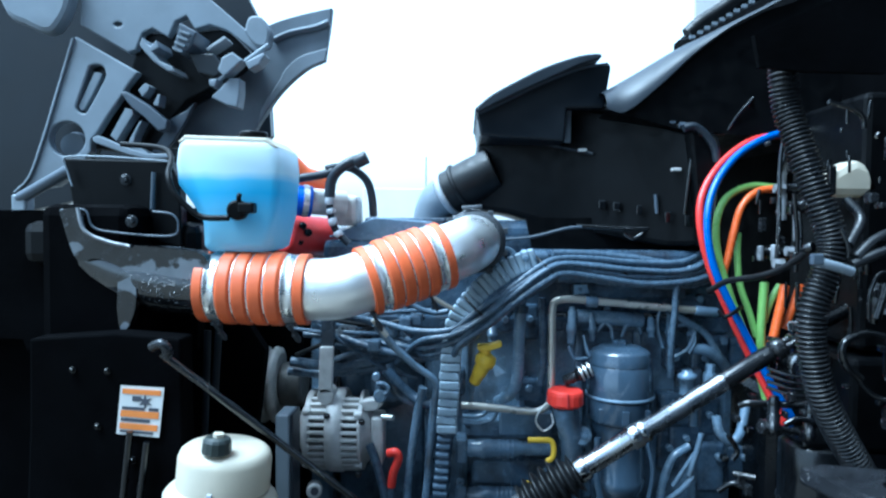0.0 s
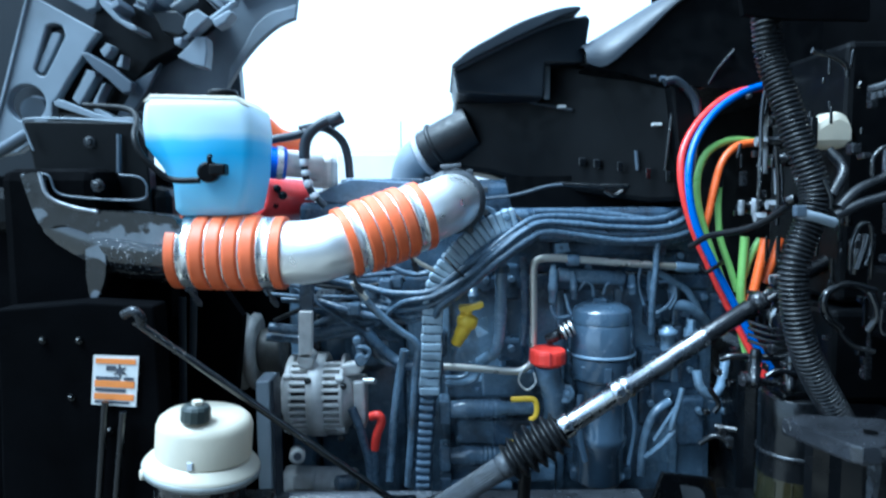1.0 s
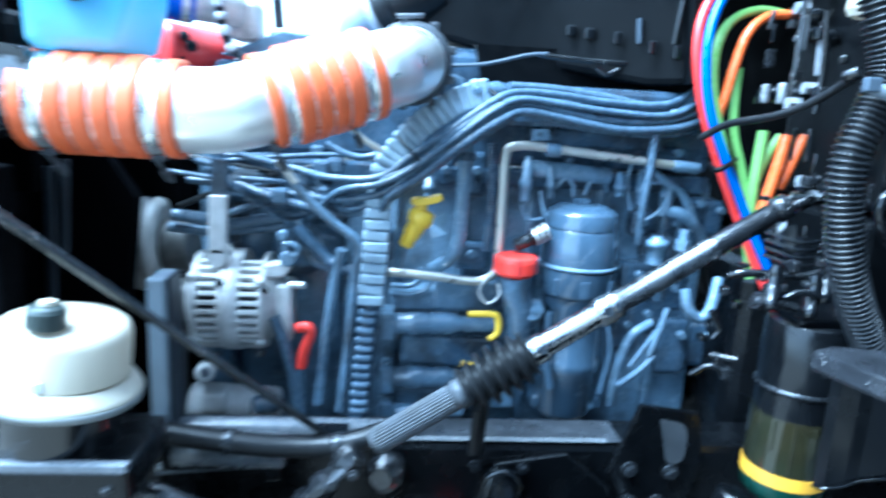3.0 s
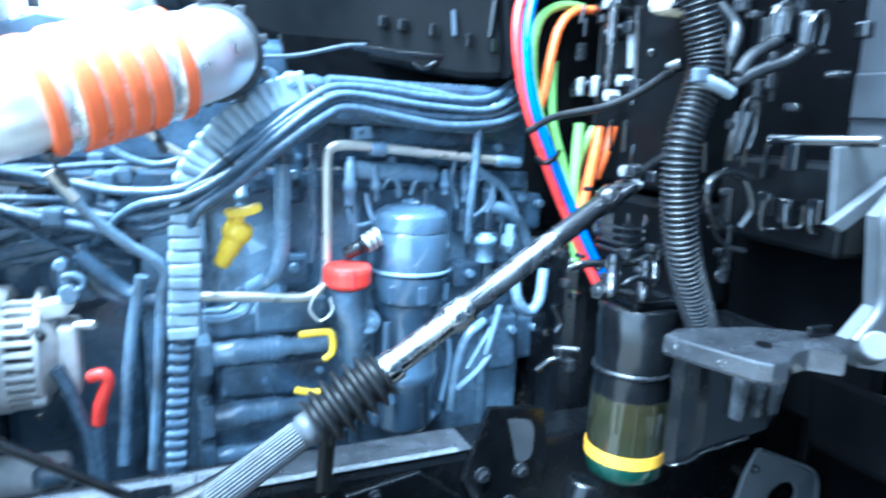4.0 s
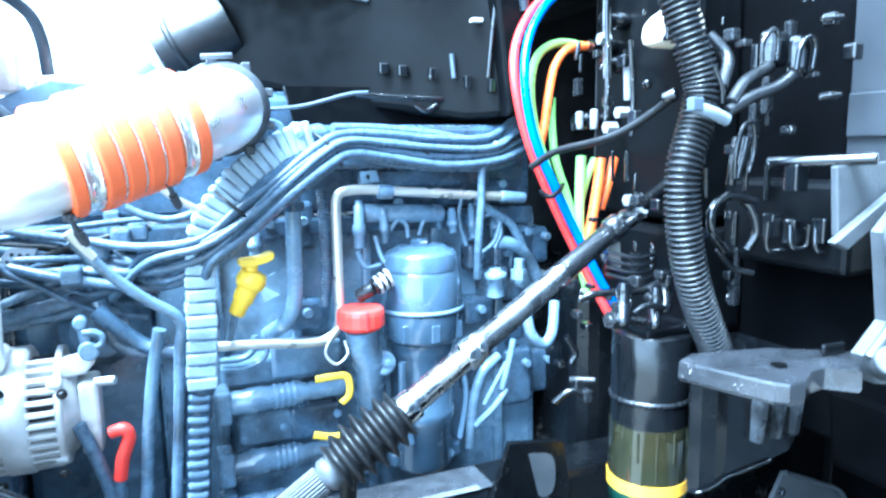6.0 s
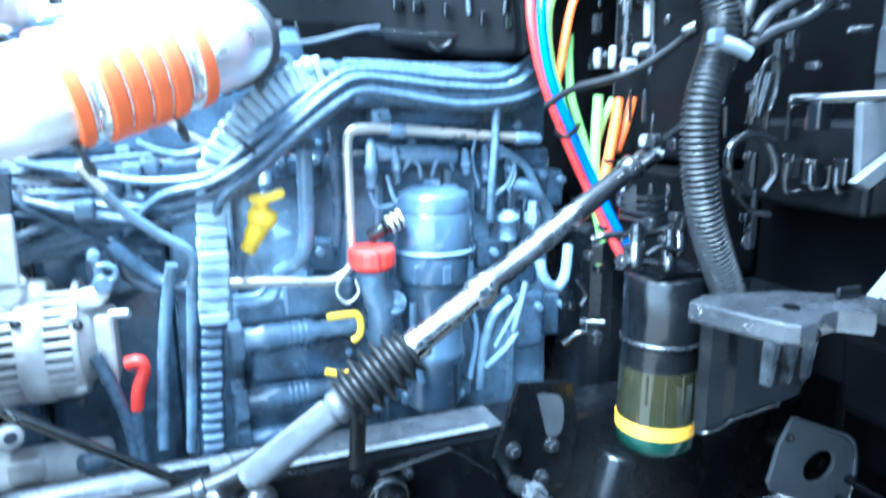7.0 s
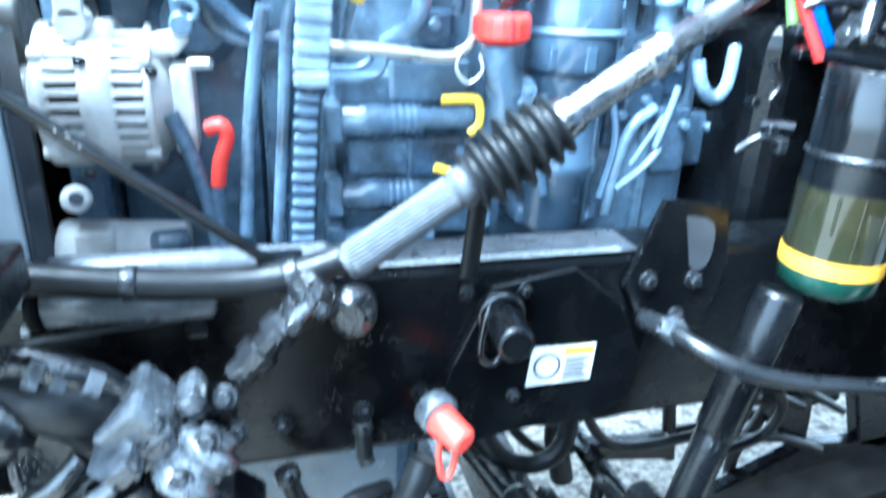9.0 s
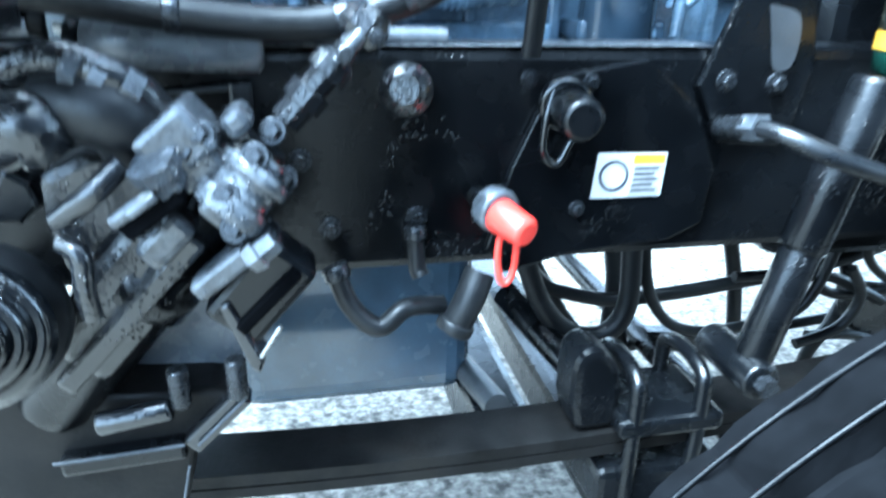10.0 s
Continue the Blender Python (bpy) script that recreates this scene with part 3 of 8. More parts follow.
# lower side covers and pump cylinders
part("side_cover", Geo().box(off((0.088, 1.36, 1.124)), off((0.222, 1.36, 1.074), y=0.05), 0.006), ENGINE, eng)
part("side_cover", Geo().box((0.168, 1.355, 1.129), off((0.251, 1.355, 1.073), y=0.05), 0.006), ENGINE_DARK, eng)
part("side_cover", Geo().box((0.065, 1.37, 1.214), off((0.249, 1.37, 1.172), y=0.05), 0.006), ENGINE, eng)
part("side_cover", Geo().box((0.144, 1.365, 1.233), off((0.258, 1.365, 1.177), y=0.05), 0.006), ENGINE, eng)
for a, c, r in (((0.064, 1.34, 1.159), (0.254, 1.34, 1.162), 0.0185), ((0.064, 1.34, 1.059), (0.249, 1.34, 1.061), 0.0185), ((0.065, 1.34, 0.993), (0.205, 1.34, 0.993), 0.014)):
    part("injector_sleeve", Geo().lathe(a, c, [(0, r * 0.8), (0.02, r), (0.18, r), (0.2, r * 1.12), (0.32, r * 1.12), (0.34, r), (0.62, r), (0.64, r * 0.8), (0.97, r * 0.8), (1, r * 0.6)]), ENGINE, eng)
    part("sleeve_flange", Geo().box(off(a, -0.012, -0.022, -0.026), off(a, 0.012, 0.03, 0.026), 0.005), ENGINE, eng)
    for s in (0.4, 0.45, 0.5, 0.55):
        q = Vector(a).lerp(Vector(c), s)
        part("ring", Geo().cyl(q, q + Vector((0.004, 0, 0)), r * 1.1), ENGINE, eng)
part("lower_cover", Geo().box((0.077, 1.37, 1.024), off((0.304, 1.37, 0.985), y=0.05), 0.006), ENGINE, eng)
for p in ((0.078, 1.365, 1.192), (0.136, 1.365, 1.192), (0.243, 1.35, 1.112), (0.157, 1.355, 1.102), (0.095, 1.355, 1.092)):
    bolt(eng, p, r=0.006, material=ENGINE)
yel = thing("locking_clip", (0.25, 1.29, 1.179), "yellow plastic locking clip on the pump sleeve", "clip", "yellow clips")
part("clip", Geo().tube([(0.199, 1.3, 1.192), (0.233, 1.3, 1.193), (0.247, 1.3, 1.19), (0.252, 1.3, 1.176), (0.25, 1.3, 1.158), (0.238, 1.3, 1.148)], 0.0036, flat=1.6), YELLOW, yel)
yel = thing("locking_clip", (0.207, 1.29, 1.103), "yellow plastic locking clip on the lower sleeve", "clip", "yellow clips")
part("clip", Geo().tube([(0.193, 1.3, 1.104), (0.219, 1.3, 1.096), (0.246, 1.3, 1.094), (0.254, 1.3, 1.083), (0.254, 1.3, 1.066)], 0.0036, flat=1.6), YELLOW, yel)

# oil dipstick handle
dip = thing("dipstick_handle", (0.103, 1.3, 1.347), "yellow plastic dipstick handle in its tube", "dipstick")
lever = Geo().prism([tuple(q) for q in curve([(0.093, 1.276, 1.383), (0.098, 1.276, 1.389), (0.12, 1.274, 1.391), (0.139, 1.272, 1.397), (0.143, 1.272, 1.391), (0.138, 1.272, 1.385), (0.118, 1.274, 1.379), (0.098, 1.276, 1.377)], 3)], 0.024, bevel=0.002)
part("grip", lever, YELLOW, dip)
part("neck", Geo().cyl((0.113, 1.287, 1.382), (0.11, 1.288, 1.366), 0.0085, 0.01), YELLOW, dip)
part("collar", Geo().lathe((0.116, 1.287, 1.37), (0.106, 1.289, 1.345), [(0, 0.011), (0.1, 0.019), (0.55, 0.0215), (0.9, 0.019), (1, 0.015)], 20), YELLOW, dip)
part("body", Geo().lathe((0.107, 1.289, 1.348), (0.087, 1.293, 1.308), [(0, 0.0155), (0.5, 0.0145), (0.55, 0.0125), (0.95, 0.0115), (1, 0.009)], 18), YELLOW, dip)
part("thumb_tab", Geo().prism([(0.118, 1.283, 1.366), (0.129, 1.283, 1.36), (0.126, 1.283, 1.346), (0.113, 1.283, 1.345)], 0.01, bevel=0.002), YELLOW, dip)
part("guide_tube", Geo().cyl((0.088, 1.295, 1.312), (0.08, 1.33, 1.264), 0.006), ENGINE, dip)

# clear bracket by the dipstick
part("bracket", Geo().prism([(0.126, 1.35, 1.341), (0.153, 1.33, 1.358), (0.158, 1.33, 1.323), (0.133, 1.33, 1.314)], 0.008), ENGINE, eng)

# vertical pipes and braided hose
part("breather_pipe", Geo().tube([(0.182, 1.33, 1.498), (0.182, 1.33, 1.452), (0.179, 1.33, 1.323), (0.167, 1.34, 1.279), (0.142, 1.38, 1.251)], 0.0125), ENGINE, eng)
part("pipe_clip", Geo().cyl((0.184, 1.33, 1.463), (0.184, 1.33, 1.449), 0.0155), ENGINE_DARK, eng)
part("braided_hose", Geo().tube([(0.229, 1.345, 1.479), (0.232, 1.345, 1.426), (0.234, 1.345, 1.355), (0.229, 1.35, 1.294)], 0.0085, rib=0.0016, pitch=0.005), ENGINE_DARK, eng)
fp = thing("fuel_pipe", (0.25, 1.33, 1.358), "bent zinc-plated steel fuel pipe on the engine", "pipe")
part("pipe", Geo().tube([(0.584, 1.36, 1.452), (0.468, 1.345, 1.462), (0.314, 1.335, 1.476), (0.274, 1.333, 1.477), (0.254, 1.333, 1.471), (0.249, 1.333, 1.451), (0.249, 1.333, 1.392), (0.249, 1.333, 1.292), (0.246, 1.335, 1.261), (0.231, 1.335, 1.246), (0.204, 1.335, 1.241), (0.127, 1.335, 1.248), (0.063, 1.34, 1.251)], 0.0078, steps=10), FUEL_STEEL, fp)
part("sleeve", Geo().cyl((0.317, 1.334, 1.473), (0.342, 1.335, 1.472), 0.0115, edge=0.002), ENGINE, fp)
part("end_nut", Geo().cyl((0.547, 1.355, 1.455), (0.596, 1.36, 1.45), 0.0105, edge=0.002), ENGINE, fp)

part("return_pipe", Geo().tube([(0.066, 1.36, 1.222), (0.099, 1.36, 1.222), (0.117, 1.36, 1.234), (0.12, 1.36, 1.256)], 0.005), ENGINE, eng)
part("return_pipe", Geo().tube([(0.066, 1.36, 1.208), (0.102, 1.36, 1.206), (0.131, 1.36, 1.217), (0.141, 1.36, 1.244)], 0.004), ENGINE, eng)

# fuel rail behind the pipe with injector lines
part("fuel_rail", Geo().cyl((0.306, 1.39, 1.435), (0.451, 1.39, 1.427), 0.016, edge=0.004), ENGINE, eng)
part("rail_bracket", Geo().box((0.296, 1.37, 1.506), off((0.534, 1.37, 1.477), y=0.03), 0.004), ENGINE_DARK, eng)
part("lug", Geo().prism([(0.297, 1.36, 1.504), (0.324, 1.36, 1.506), (0.33, 1.36, 1.487), (0.299, 1.36, 1.485)], 0.012, [ring((0.31, 1.36, 1.496), 0.004, 10)]), ENGINE, eng)
for a, c, r in (((0.296, 1.37, 1.458), (0.295, 1.37, 1.38), 0.009), ((0.338, 1.375, 1.445), (0.341, 1.375, 1.385), 0.007), ((0.462, 1.375, 1.438), (0.465, 1.375, 1.395), 0.008), ((0.502, 1.38, 1.443), (0.505, 1.38, 1.382), 0.007), ((0.127, 1.36, 1.419), (0.127, 1.36, 1.383), 0.009), ((0.554, 1.39, 1.429), (0.555, 1.39, 1.38), 0.009)):
    part("injector_body", Geo().lathe(a, c, [(0, r * 0.7), (0.1, r * 0.7), (0.12, r), (0.5, r), (0.52, r * 1.25), (0.72, r * 1.25), (0.75, r), (1, r)]), ENGINE, eng)
for q in ([(0.319, 1.36, 1.399), (0.329, 1.35, 1.359), (0.353, 1.35, 1.353), (0.361, 1.36, 1.369)], [(0.352, 1.385, 1.402), (0.366, 1.38, 1.421), (0.38, 1.38, 1.412), (0.384, 1.38, 1.39)], [(0.405, 1.385, 1.393), (0.413, 1.38, 1.417), (0.436, 1.385, 1.421), (0.447, 1.39, 1.4)],
          [(0.517, 1.37, 1.42), (0.545, 1.37, 1.42), (0.555, 1.37, 1.389), (0.542, 1.37, 1.362)], [(0.289, 1.36, 1.375), (0.301, 1.36, 1.349), (0.329, 1.36, 1.351)],
          [(0.484, 1.38, 1.455), (0.478, 1.38, 1.419), (0.491, 1.38, 1.37)], [(0.576, 1.4, 1.415), (0.601, 1.4, 1.378), (0.59, 1.4, 1.316), (0.616, 1.4, 1.279)]):
    part("injector_line", Geo().tube(q, 0.0038), ENGINE, eng)

# connector blocks behind the pipes, their shade put into the darker paint
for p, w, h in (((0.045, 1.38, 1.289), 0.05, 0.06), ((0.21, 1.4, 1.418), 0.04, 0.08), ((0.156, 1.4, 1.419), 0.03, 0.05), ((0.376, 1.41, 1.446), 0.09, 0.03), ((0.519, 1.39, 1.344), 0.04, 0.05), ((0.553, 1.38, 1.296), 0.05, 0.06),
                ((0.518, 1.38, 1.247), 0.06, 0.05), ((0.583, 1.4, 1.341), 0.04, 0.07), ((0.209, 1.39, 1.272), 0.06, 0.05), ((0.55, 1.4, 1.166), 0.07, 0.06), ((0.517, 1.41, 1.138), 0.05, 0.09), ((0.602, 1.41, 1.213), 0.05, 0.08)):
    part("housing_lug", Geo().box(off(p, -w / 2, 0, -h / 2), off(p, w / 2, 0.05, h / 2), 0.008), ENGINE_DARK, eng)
    part("stud", Geo().cyl(off(p, 0, -0.012, h * 0.1), off(p, 0, 0.01, h * 0.1), 0.008, edge=0.002), ENGINE, eng)
con = thing("sensor_connector", (0.297, 1.3, 1.326), "dark metal ribbed sensor connector beside the filter", "connector")
part("plug", Geo().cyl((0.275, 1.32, 1.31), (0.299, 1.31, 1.324), 0.011, edge=0.002), BOLT_STEEL, con)
part("plug_head", Geo().cyl((0.299, 1.31, 1.324), (0.327, 1.31, 1.34), 0.014, edge=0.003), BOLT_STEEL, con)
for s in (0.2, 0.5, 0.8):
    q = Vector((0.299, 1.31, 1.324)).lerp(Vector((0.327, 1.31, 1.34)), s)
    part("rib", Geo().cyl(q, q + Vector((0.004, 0, 0.002)), 0.0155), STEEL, con)

def side_pipe(q, r):
    """A pipe on the engine side."""
    part("side_pipe", Geo().tube(q, r), ENGINE, eng)


side_pipe([(0.559, 1.33, 1.203), (0.55, 1.33, 1.163), (0.536, 1.33, 1.114)], 0.006)
side_pipe([(0.545, 1.33, 1.113), (0.52, 1.33, 1.084), (0.488, 1.34, 1.051)], 0.006)
side_pipe([(0.544, 1.36, 1.166), (0.506, 1.35, 1.142), (0.487, 1.35, 1.082), (0.481, 1.35, 1.008)], 0.009)
side_pipe([(0.591, 1.34, 1.238), (0.596, 1.33, 1.205), (0.62, 1.33, 1.187), (0.638, 1.33, 1.206), (0.656, 1.35, 1.257)], 0.01)
side_pipe([(0.55, 1.34, 1.159), (0.527, 1.34, 1.122), (0.506, 1.34, 1.088)], 0.0045)
side_pipe([(0.647, 1.4, 1.295), (0.621, 1.39, 1.338), (0.585, 1.38, 1.365), (0.552, 1.38, 1.371)], 0.012)
side_pipe([(0.506, 1.37, 1.448), (0.544, 1.37, 1.424), (0.583, 1.38, 1.399), (0.621, 1.39, 1.338)], 0.008)
side_pipe([(0.555, 1.37, 1.41), (0.541, 1.37, 1.373), (0.509, 1.37, 1.35)], 0.004)
# right-hand housings take the dark paint to stand for shade there
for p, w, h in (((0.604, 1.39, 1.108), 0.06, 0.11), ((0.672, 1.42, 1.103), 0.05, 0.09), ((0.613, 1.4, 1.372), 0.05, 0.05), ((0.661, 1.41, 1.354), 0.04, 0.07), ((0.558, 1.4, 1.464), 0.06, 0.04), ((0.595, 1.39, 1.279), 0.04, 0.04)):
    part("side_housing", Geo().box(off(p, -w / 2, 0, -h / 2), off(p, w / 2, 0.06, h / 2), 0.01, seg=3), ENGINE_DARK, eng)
    part("stud", Geo().cyl(off(p, w * 0.2, -0.014, h * 0.25), off(p, w * 0.2, 0.01, h * 0.25), 0.008, edge=0.002), ENGINE, eng)
part("pressure_sensor", Geo().lathe((0.534, 1.35, 1.28), (0.533, 1.35, 1.33), [(0, 0.016), (0.6, 0.016), (0.62, 0.02), (0.85, 0.02), (0.9, 0.012), (1, 0.01)], 20), ENGINE, eng)
part("sensor_nut", Geo().lathe((0.58, 1.35, 1.306), (0.582, 1.35, 1.343), [(0, 0.014), (0.5, 0.014), (0.5, 0.009), (1, 0.009)], 6, False), ENGINE, eng)

# fuel filter
flt = thing("fuel_filter", (0.4, 1.36, 1.106), "dark blue-grey cylindrical fuel filter with a domed cap", "filter")
ft, fr, fb, fl = (0.393, 1.35, 1.373), (0.394, 1.35, 1.277), (0.393, 1.35, 1.195), (0.392, 1.36, 0.993)
R = 0.069
part("cap", Geo().lathe(off(ft, z=-0.03), fr, [(0, R * 0.9), (0.1, R * 0.965), (0.95, R), (1, R)], 40), FILTER_BLUE, flt)
part("cap_dome", Geo().lathe(off(ft, z=0.01), off(ft, z=-0.03), [(0, R * 0.4), (0.04, R * 0.6), (0.12, R * 0.66), (0.16, R * 0.69), (0.2, R * 0.8), (0.36, R * 0.88), (0.4, R * 0.9), (1, R * 0.93)], 40), FILTER_BLUE, flt, "domed top of the cap")
part("cap_ring", Geo().lathe(off(fr, z=0.0035), off(fr, z=-0.0035), [(0, R), (0.2, R * 1.035), (0.8, R * 1.035), (1, R)], 40), LOOM_DIM, flt, "pale seam ring")
part("canister", Geo().lathe(off(fr, z=-0.006), (0.393, 1.35, 1.222), [(0, R), (0.8, R * 0.99), (0.95, R * 0.95), (1, R * 0.85)], 40), FILTER_BLUE, flt)
for w in (-2.3, -1.6, -0.9):
    o = Vector((math.cos(w), math.sin(w), 0)) * R * 0.985
    part("wrench_flat", Geo().box(Vector(fr) + o + Vector((-0.008, -0.003, -0.048)), Vector(fr) + o + Vector((0.008, 0.004, -0.018)), 0.002), FILTER_BLUE, flt)
part("lower_housing", Geo().lathe((0.393, 1.352, 1.223), fl, [(0, R * 0.86), (0.06, R * 0.88), (0.1, R * 0.8), (0.5, R * 0.78), (0.52, R * 0.84), (0.6, R * 0.84), (0.62, R * 0.78), (0.95, R * 0.78), (1, R * 0.66)], 32), FILTER_BLUE, flt)
for q in ([(0.34, 1.3, 1.2), (0.34, 1.3, 1.12), (0.352, 1.3, 1.06)], [(0.44, 1.3, 1.19), (0.452, 1.3, 1.13), (0.444, 1.31, 1.05)]):
    part("housing_web", Geo().tube(q, 0.007, flat=0.6), FILTER_BLUE, flt)
part("base_flange", Geo().box((0.331, 1.34, 1.03), off((0.461, 1.34, 0.998), y=0.12), 0.008), FILTER_BLUE, flt)
part("cap_nut", Geo().lathe(off(ft, z=0.008), off(ft, z=0.018), [(0, 0.016), (0.8, 0.016), (1, 0.013)], 6, False), FILTER_BLUE, flt)
for p in ((0.354, 1.335, 1.013), (0.435, 1.335, 1.013)):
    bolt(flt, p, r=0.008, material=ENGINE)

# oil filler
fil = thing("oil_filler", (0.282, 1.33, 1.191), "blue-grey oil filler neck with a red cap", "oil filler")
part("cap", Geo().lathe((0.2735, 1.3, 1.268), (0.2735, 1.3, 1.298), [(0, 0.0345), (0.08, 0.037), (0.7, 0.037), (0.9, 0.0355), (1, 0.031)], 20, False), RED, fil, "red plastic screw cap")
part("cap_skirt", Geo().lathe((0.274, 1.3, 1.264), (0.274, 1.3, 1.27), [(0, 0.03), (1, 0.033)], 28), RED, fil)
part("cap_groove", Geo().box((0.2712, 1.261, 1.268), (0.2752, 1.272, 1.2965), 0.0008), RED_ENAMEL, fil, "dark red groove across the cap")
part("neck", Geo().tube([(0.274, 1.3, 1.264), (0.278, 1.305, 1.234), (0.29, 1.32, 1.194), (0.303, 1.36, 1.107)], 0.026, seg=20), ENGINE, fil)
part("neck_flange", Geo().cyl((0.309, 1.3, 1.203), (0.32, 1.36, 1.184), 0.02, edge=0.004), ENGINE, fil)
part("tether", Geo().tube([(0.24, 1.3, 1.271), (0.222, 1.29, 1.256), (0.214, 1.29, 1.233), (0.23, 1.29, 1.215), (0.248, 1.29, 1.229), (0.245, 1.295, 1.249)], 0.002), STEEL, fil)
bolt(fil, (0.313, 1.298, 1.204), r=0.008, material=ENGINE)

# ---- ribbed conduit and harness ----
loom = thing("ribbed_conduit", (0.044, 1.27, 1.269), "pale grey slatted wiring conduit down the engine side", "conduit")


rnd_slat = random.Random(11)


def slats(p, half, height, n, material, parent, depth=0.03):
    """Flat slats across a run, with the gaps recessed."""
    p = even(curve(p, 12), sum((b - a).length for a, b in zip(curve(p, 12), curve(p, 12)[1:])) / n)
    for a, c in zip(p, p[1:]):
        d = (c - a).normalized()
        w = d.cross(Vector((0, -1, 0))).normalized()
        mid, h = (a + c) / 2, (c - a).length * height / 2
        m = Matrix((( w.x, 0, d.x, mid.x), (w.y, 1, d.y, mid.y), (w.z, 0, d.z, mid.z), (0, 0, 0, 1)))
        m = m @ pose(rnd_slat.uniform(-0.001, 0.001), rnd_slat.uniform(-0.0015, 0.0015), 0, rnd_slat.uniform(-5, 5), rnd_slat.uniform(-3, 3), 0)
        part("slat", Geo().box((-half, 0, -h), (half, depth, h), 0.004, m, 3), material, parent)


down = [(0.046, 1.262, 1.408), (0.042, 1.258, 1.373), (0.039, 1.256, 1.306), (0.034, 1.256, 1.214)]
lower = [(0.031, 1.262, 1.21), (0.024, 1.264, 1.133), (0.017, 1.27, 0.999)]
upward = [(0.046, 1.262, 1.409), (0.052, 1.264, 1.435), (0.07, 1.268, 1.467), (0.1, 1.272, 1.5), (0.135, 1.278, 1.528), (0.171, 1.29, 1.55)]
part("core", Geo().tube([off(q, 0, 0.022) for q in down + lower], 0.019, seg=14), ENGINE_DARK, loom)
slats(down, 0.0205, 0.93, 11, LOOM_GREY, loom)
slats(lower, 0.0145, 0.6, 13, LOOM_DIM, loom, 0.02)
part("upper_core", Geo().tube([off(q, 0, 0.022) for q in upward + [(0.231, 1.32, 1.562)]], 0.018, seg=14), HARNESS, loom)
slats(upward + [(0.212, 1.3, 1.563)], 0.021, 0.93, 17, LOOM_GREY, loom)
har = thing("engine_harness", (0.265, 1.32, 1.539), "taped blue-grey wiring harness along the engine top", "wiring harness")
def harness_cable(q, r):
    part("cable", Geo().tube(q, r, seg=10), HARNESS, har)


rnd_h = random.Random(5)
spine = [(-0.02, 1.29, 1.385), (0.05, 1.265, 1.405), (0.1, 1.262, 1.44), (0.16, 1.268, 1.487), (0.22, 1.288, 1.53), (0.262, 1.305, 1.546), (0.335, 1.322, 1.54), (0.43, 1.335, 1.53), (0.53, 1.35, 1.533), (0.6, 1.38, 1.56)]
for k in range(12):
    a = 2 * math.pi * k / 12 + 0.2
    rank = (0.55, 1.0)[k % 2]
    q = []
    for i, p in enumerate(spine):
        wide = (0.03, 0.02, 0.016, 0.015, 0.017, 0.016, 0.024, 0.026, 0.026, 0.03)[i] * rank
        q.append(off(p, rnd_h.uniform(-0.002, 0.002) - wide * 0.5 * math.sin(a), 0.016 * rank * math.cos(a), wide * math.sin(a) + rnd_h.uniform(-0.003, 0.003)))
    if k % 3 == 0:
        q = [off(q[0], -rnd_h.uniform(0.14, 0.26), rnd_h.uniform(0.03, 0.08), rnd_h.uniform(-0.05, 0.06)), off(q[0], -rnd_h.uniform(0.06, 0.1), 0.04, rnd_h.uniform(-0.04, 0.03))] + q
    elif k % 3 == 1:
        q = [off(q[1], -0.012, 0.03, -0.05)] + q[1:]
    else:
        q = [off(q[0], -0.05, 0.06, rnd_h.uniform(-0.07, 0.04))] + q
    harness_cable(q, rnd_h.choice((0.0045, 0.0055, 0.0062, 0.007)))
harness_cable([(0.248, 1.33, 1.572), (0.326, 1.345, 1.571), (0.421, 1.355, 1.562), (0.517, 1.365, 1.552), (0.606, 1.385, 1.585)], 0.008)
# loose wires between alternator and charge pipe
for k in range(10):
    x, z = rnd_h.uniform(-0.3, -0.2), rnd_h.uniform(1.335, 1.46)
    x2, z2 = rnd_h.uniform(-0.09, 0.03), rnd_h.uniform(1.31, 1.46)
    y = rnd_h.uniform(1.335, 1.41)
    sag = rnd_h.uniform(-0.03, 0.015)
    q = [(x, y, z), (x + 0.3 * (x2 - x), y - 0.01, z + 0.3 * (z2 - z) + sag), (x + 0.7 * (x2 - x), y, z + 0.7 * (z2 - z) + sag), (x2, y + 0.01, z2)]
    part("wire", Geo().tube(q, rnd_h.choice((0.0028, 0.0035, 0.0048, 0.006)), seg=8), rnd_h.choice((HARNESS, HARNESS, ENGINE_DARK, RUBBER)), har)
for a, r in (((0.095, 1.262, 1.463), 0.034), ((0.234, 1.3, 1.546), 0.03), ((0.394, 1.335, 1.536), 0.026)):
    part("cable_tie", Geo().tube([off(a, -r * 0.8, 0.01, r * 0.7), off(a, -r * 0.3, -0.015, r * 0.2), off(a, r * 0.3, -0.015, -r * 0.4), off(a, r * 0.7, 0.01, -r)], 0.0022), RUBBER, har)
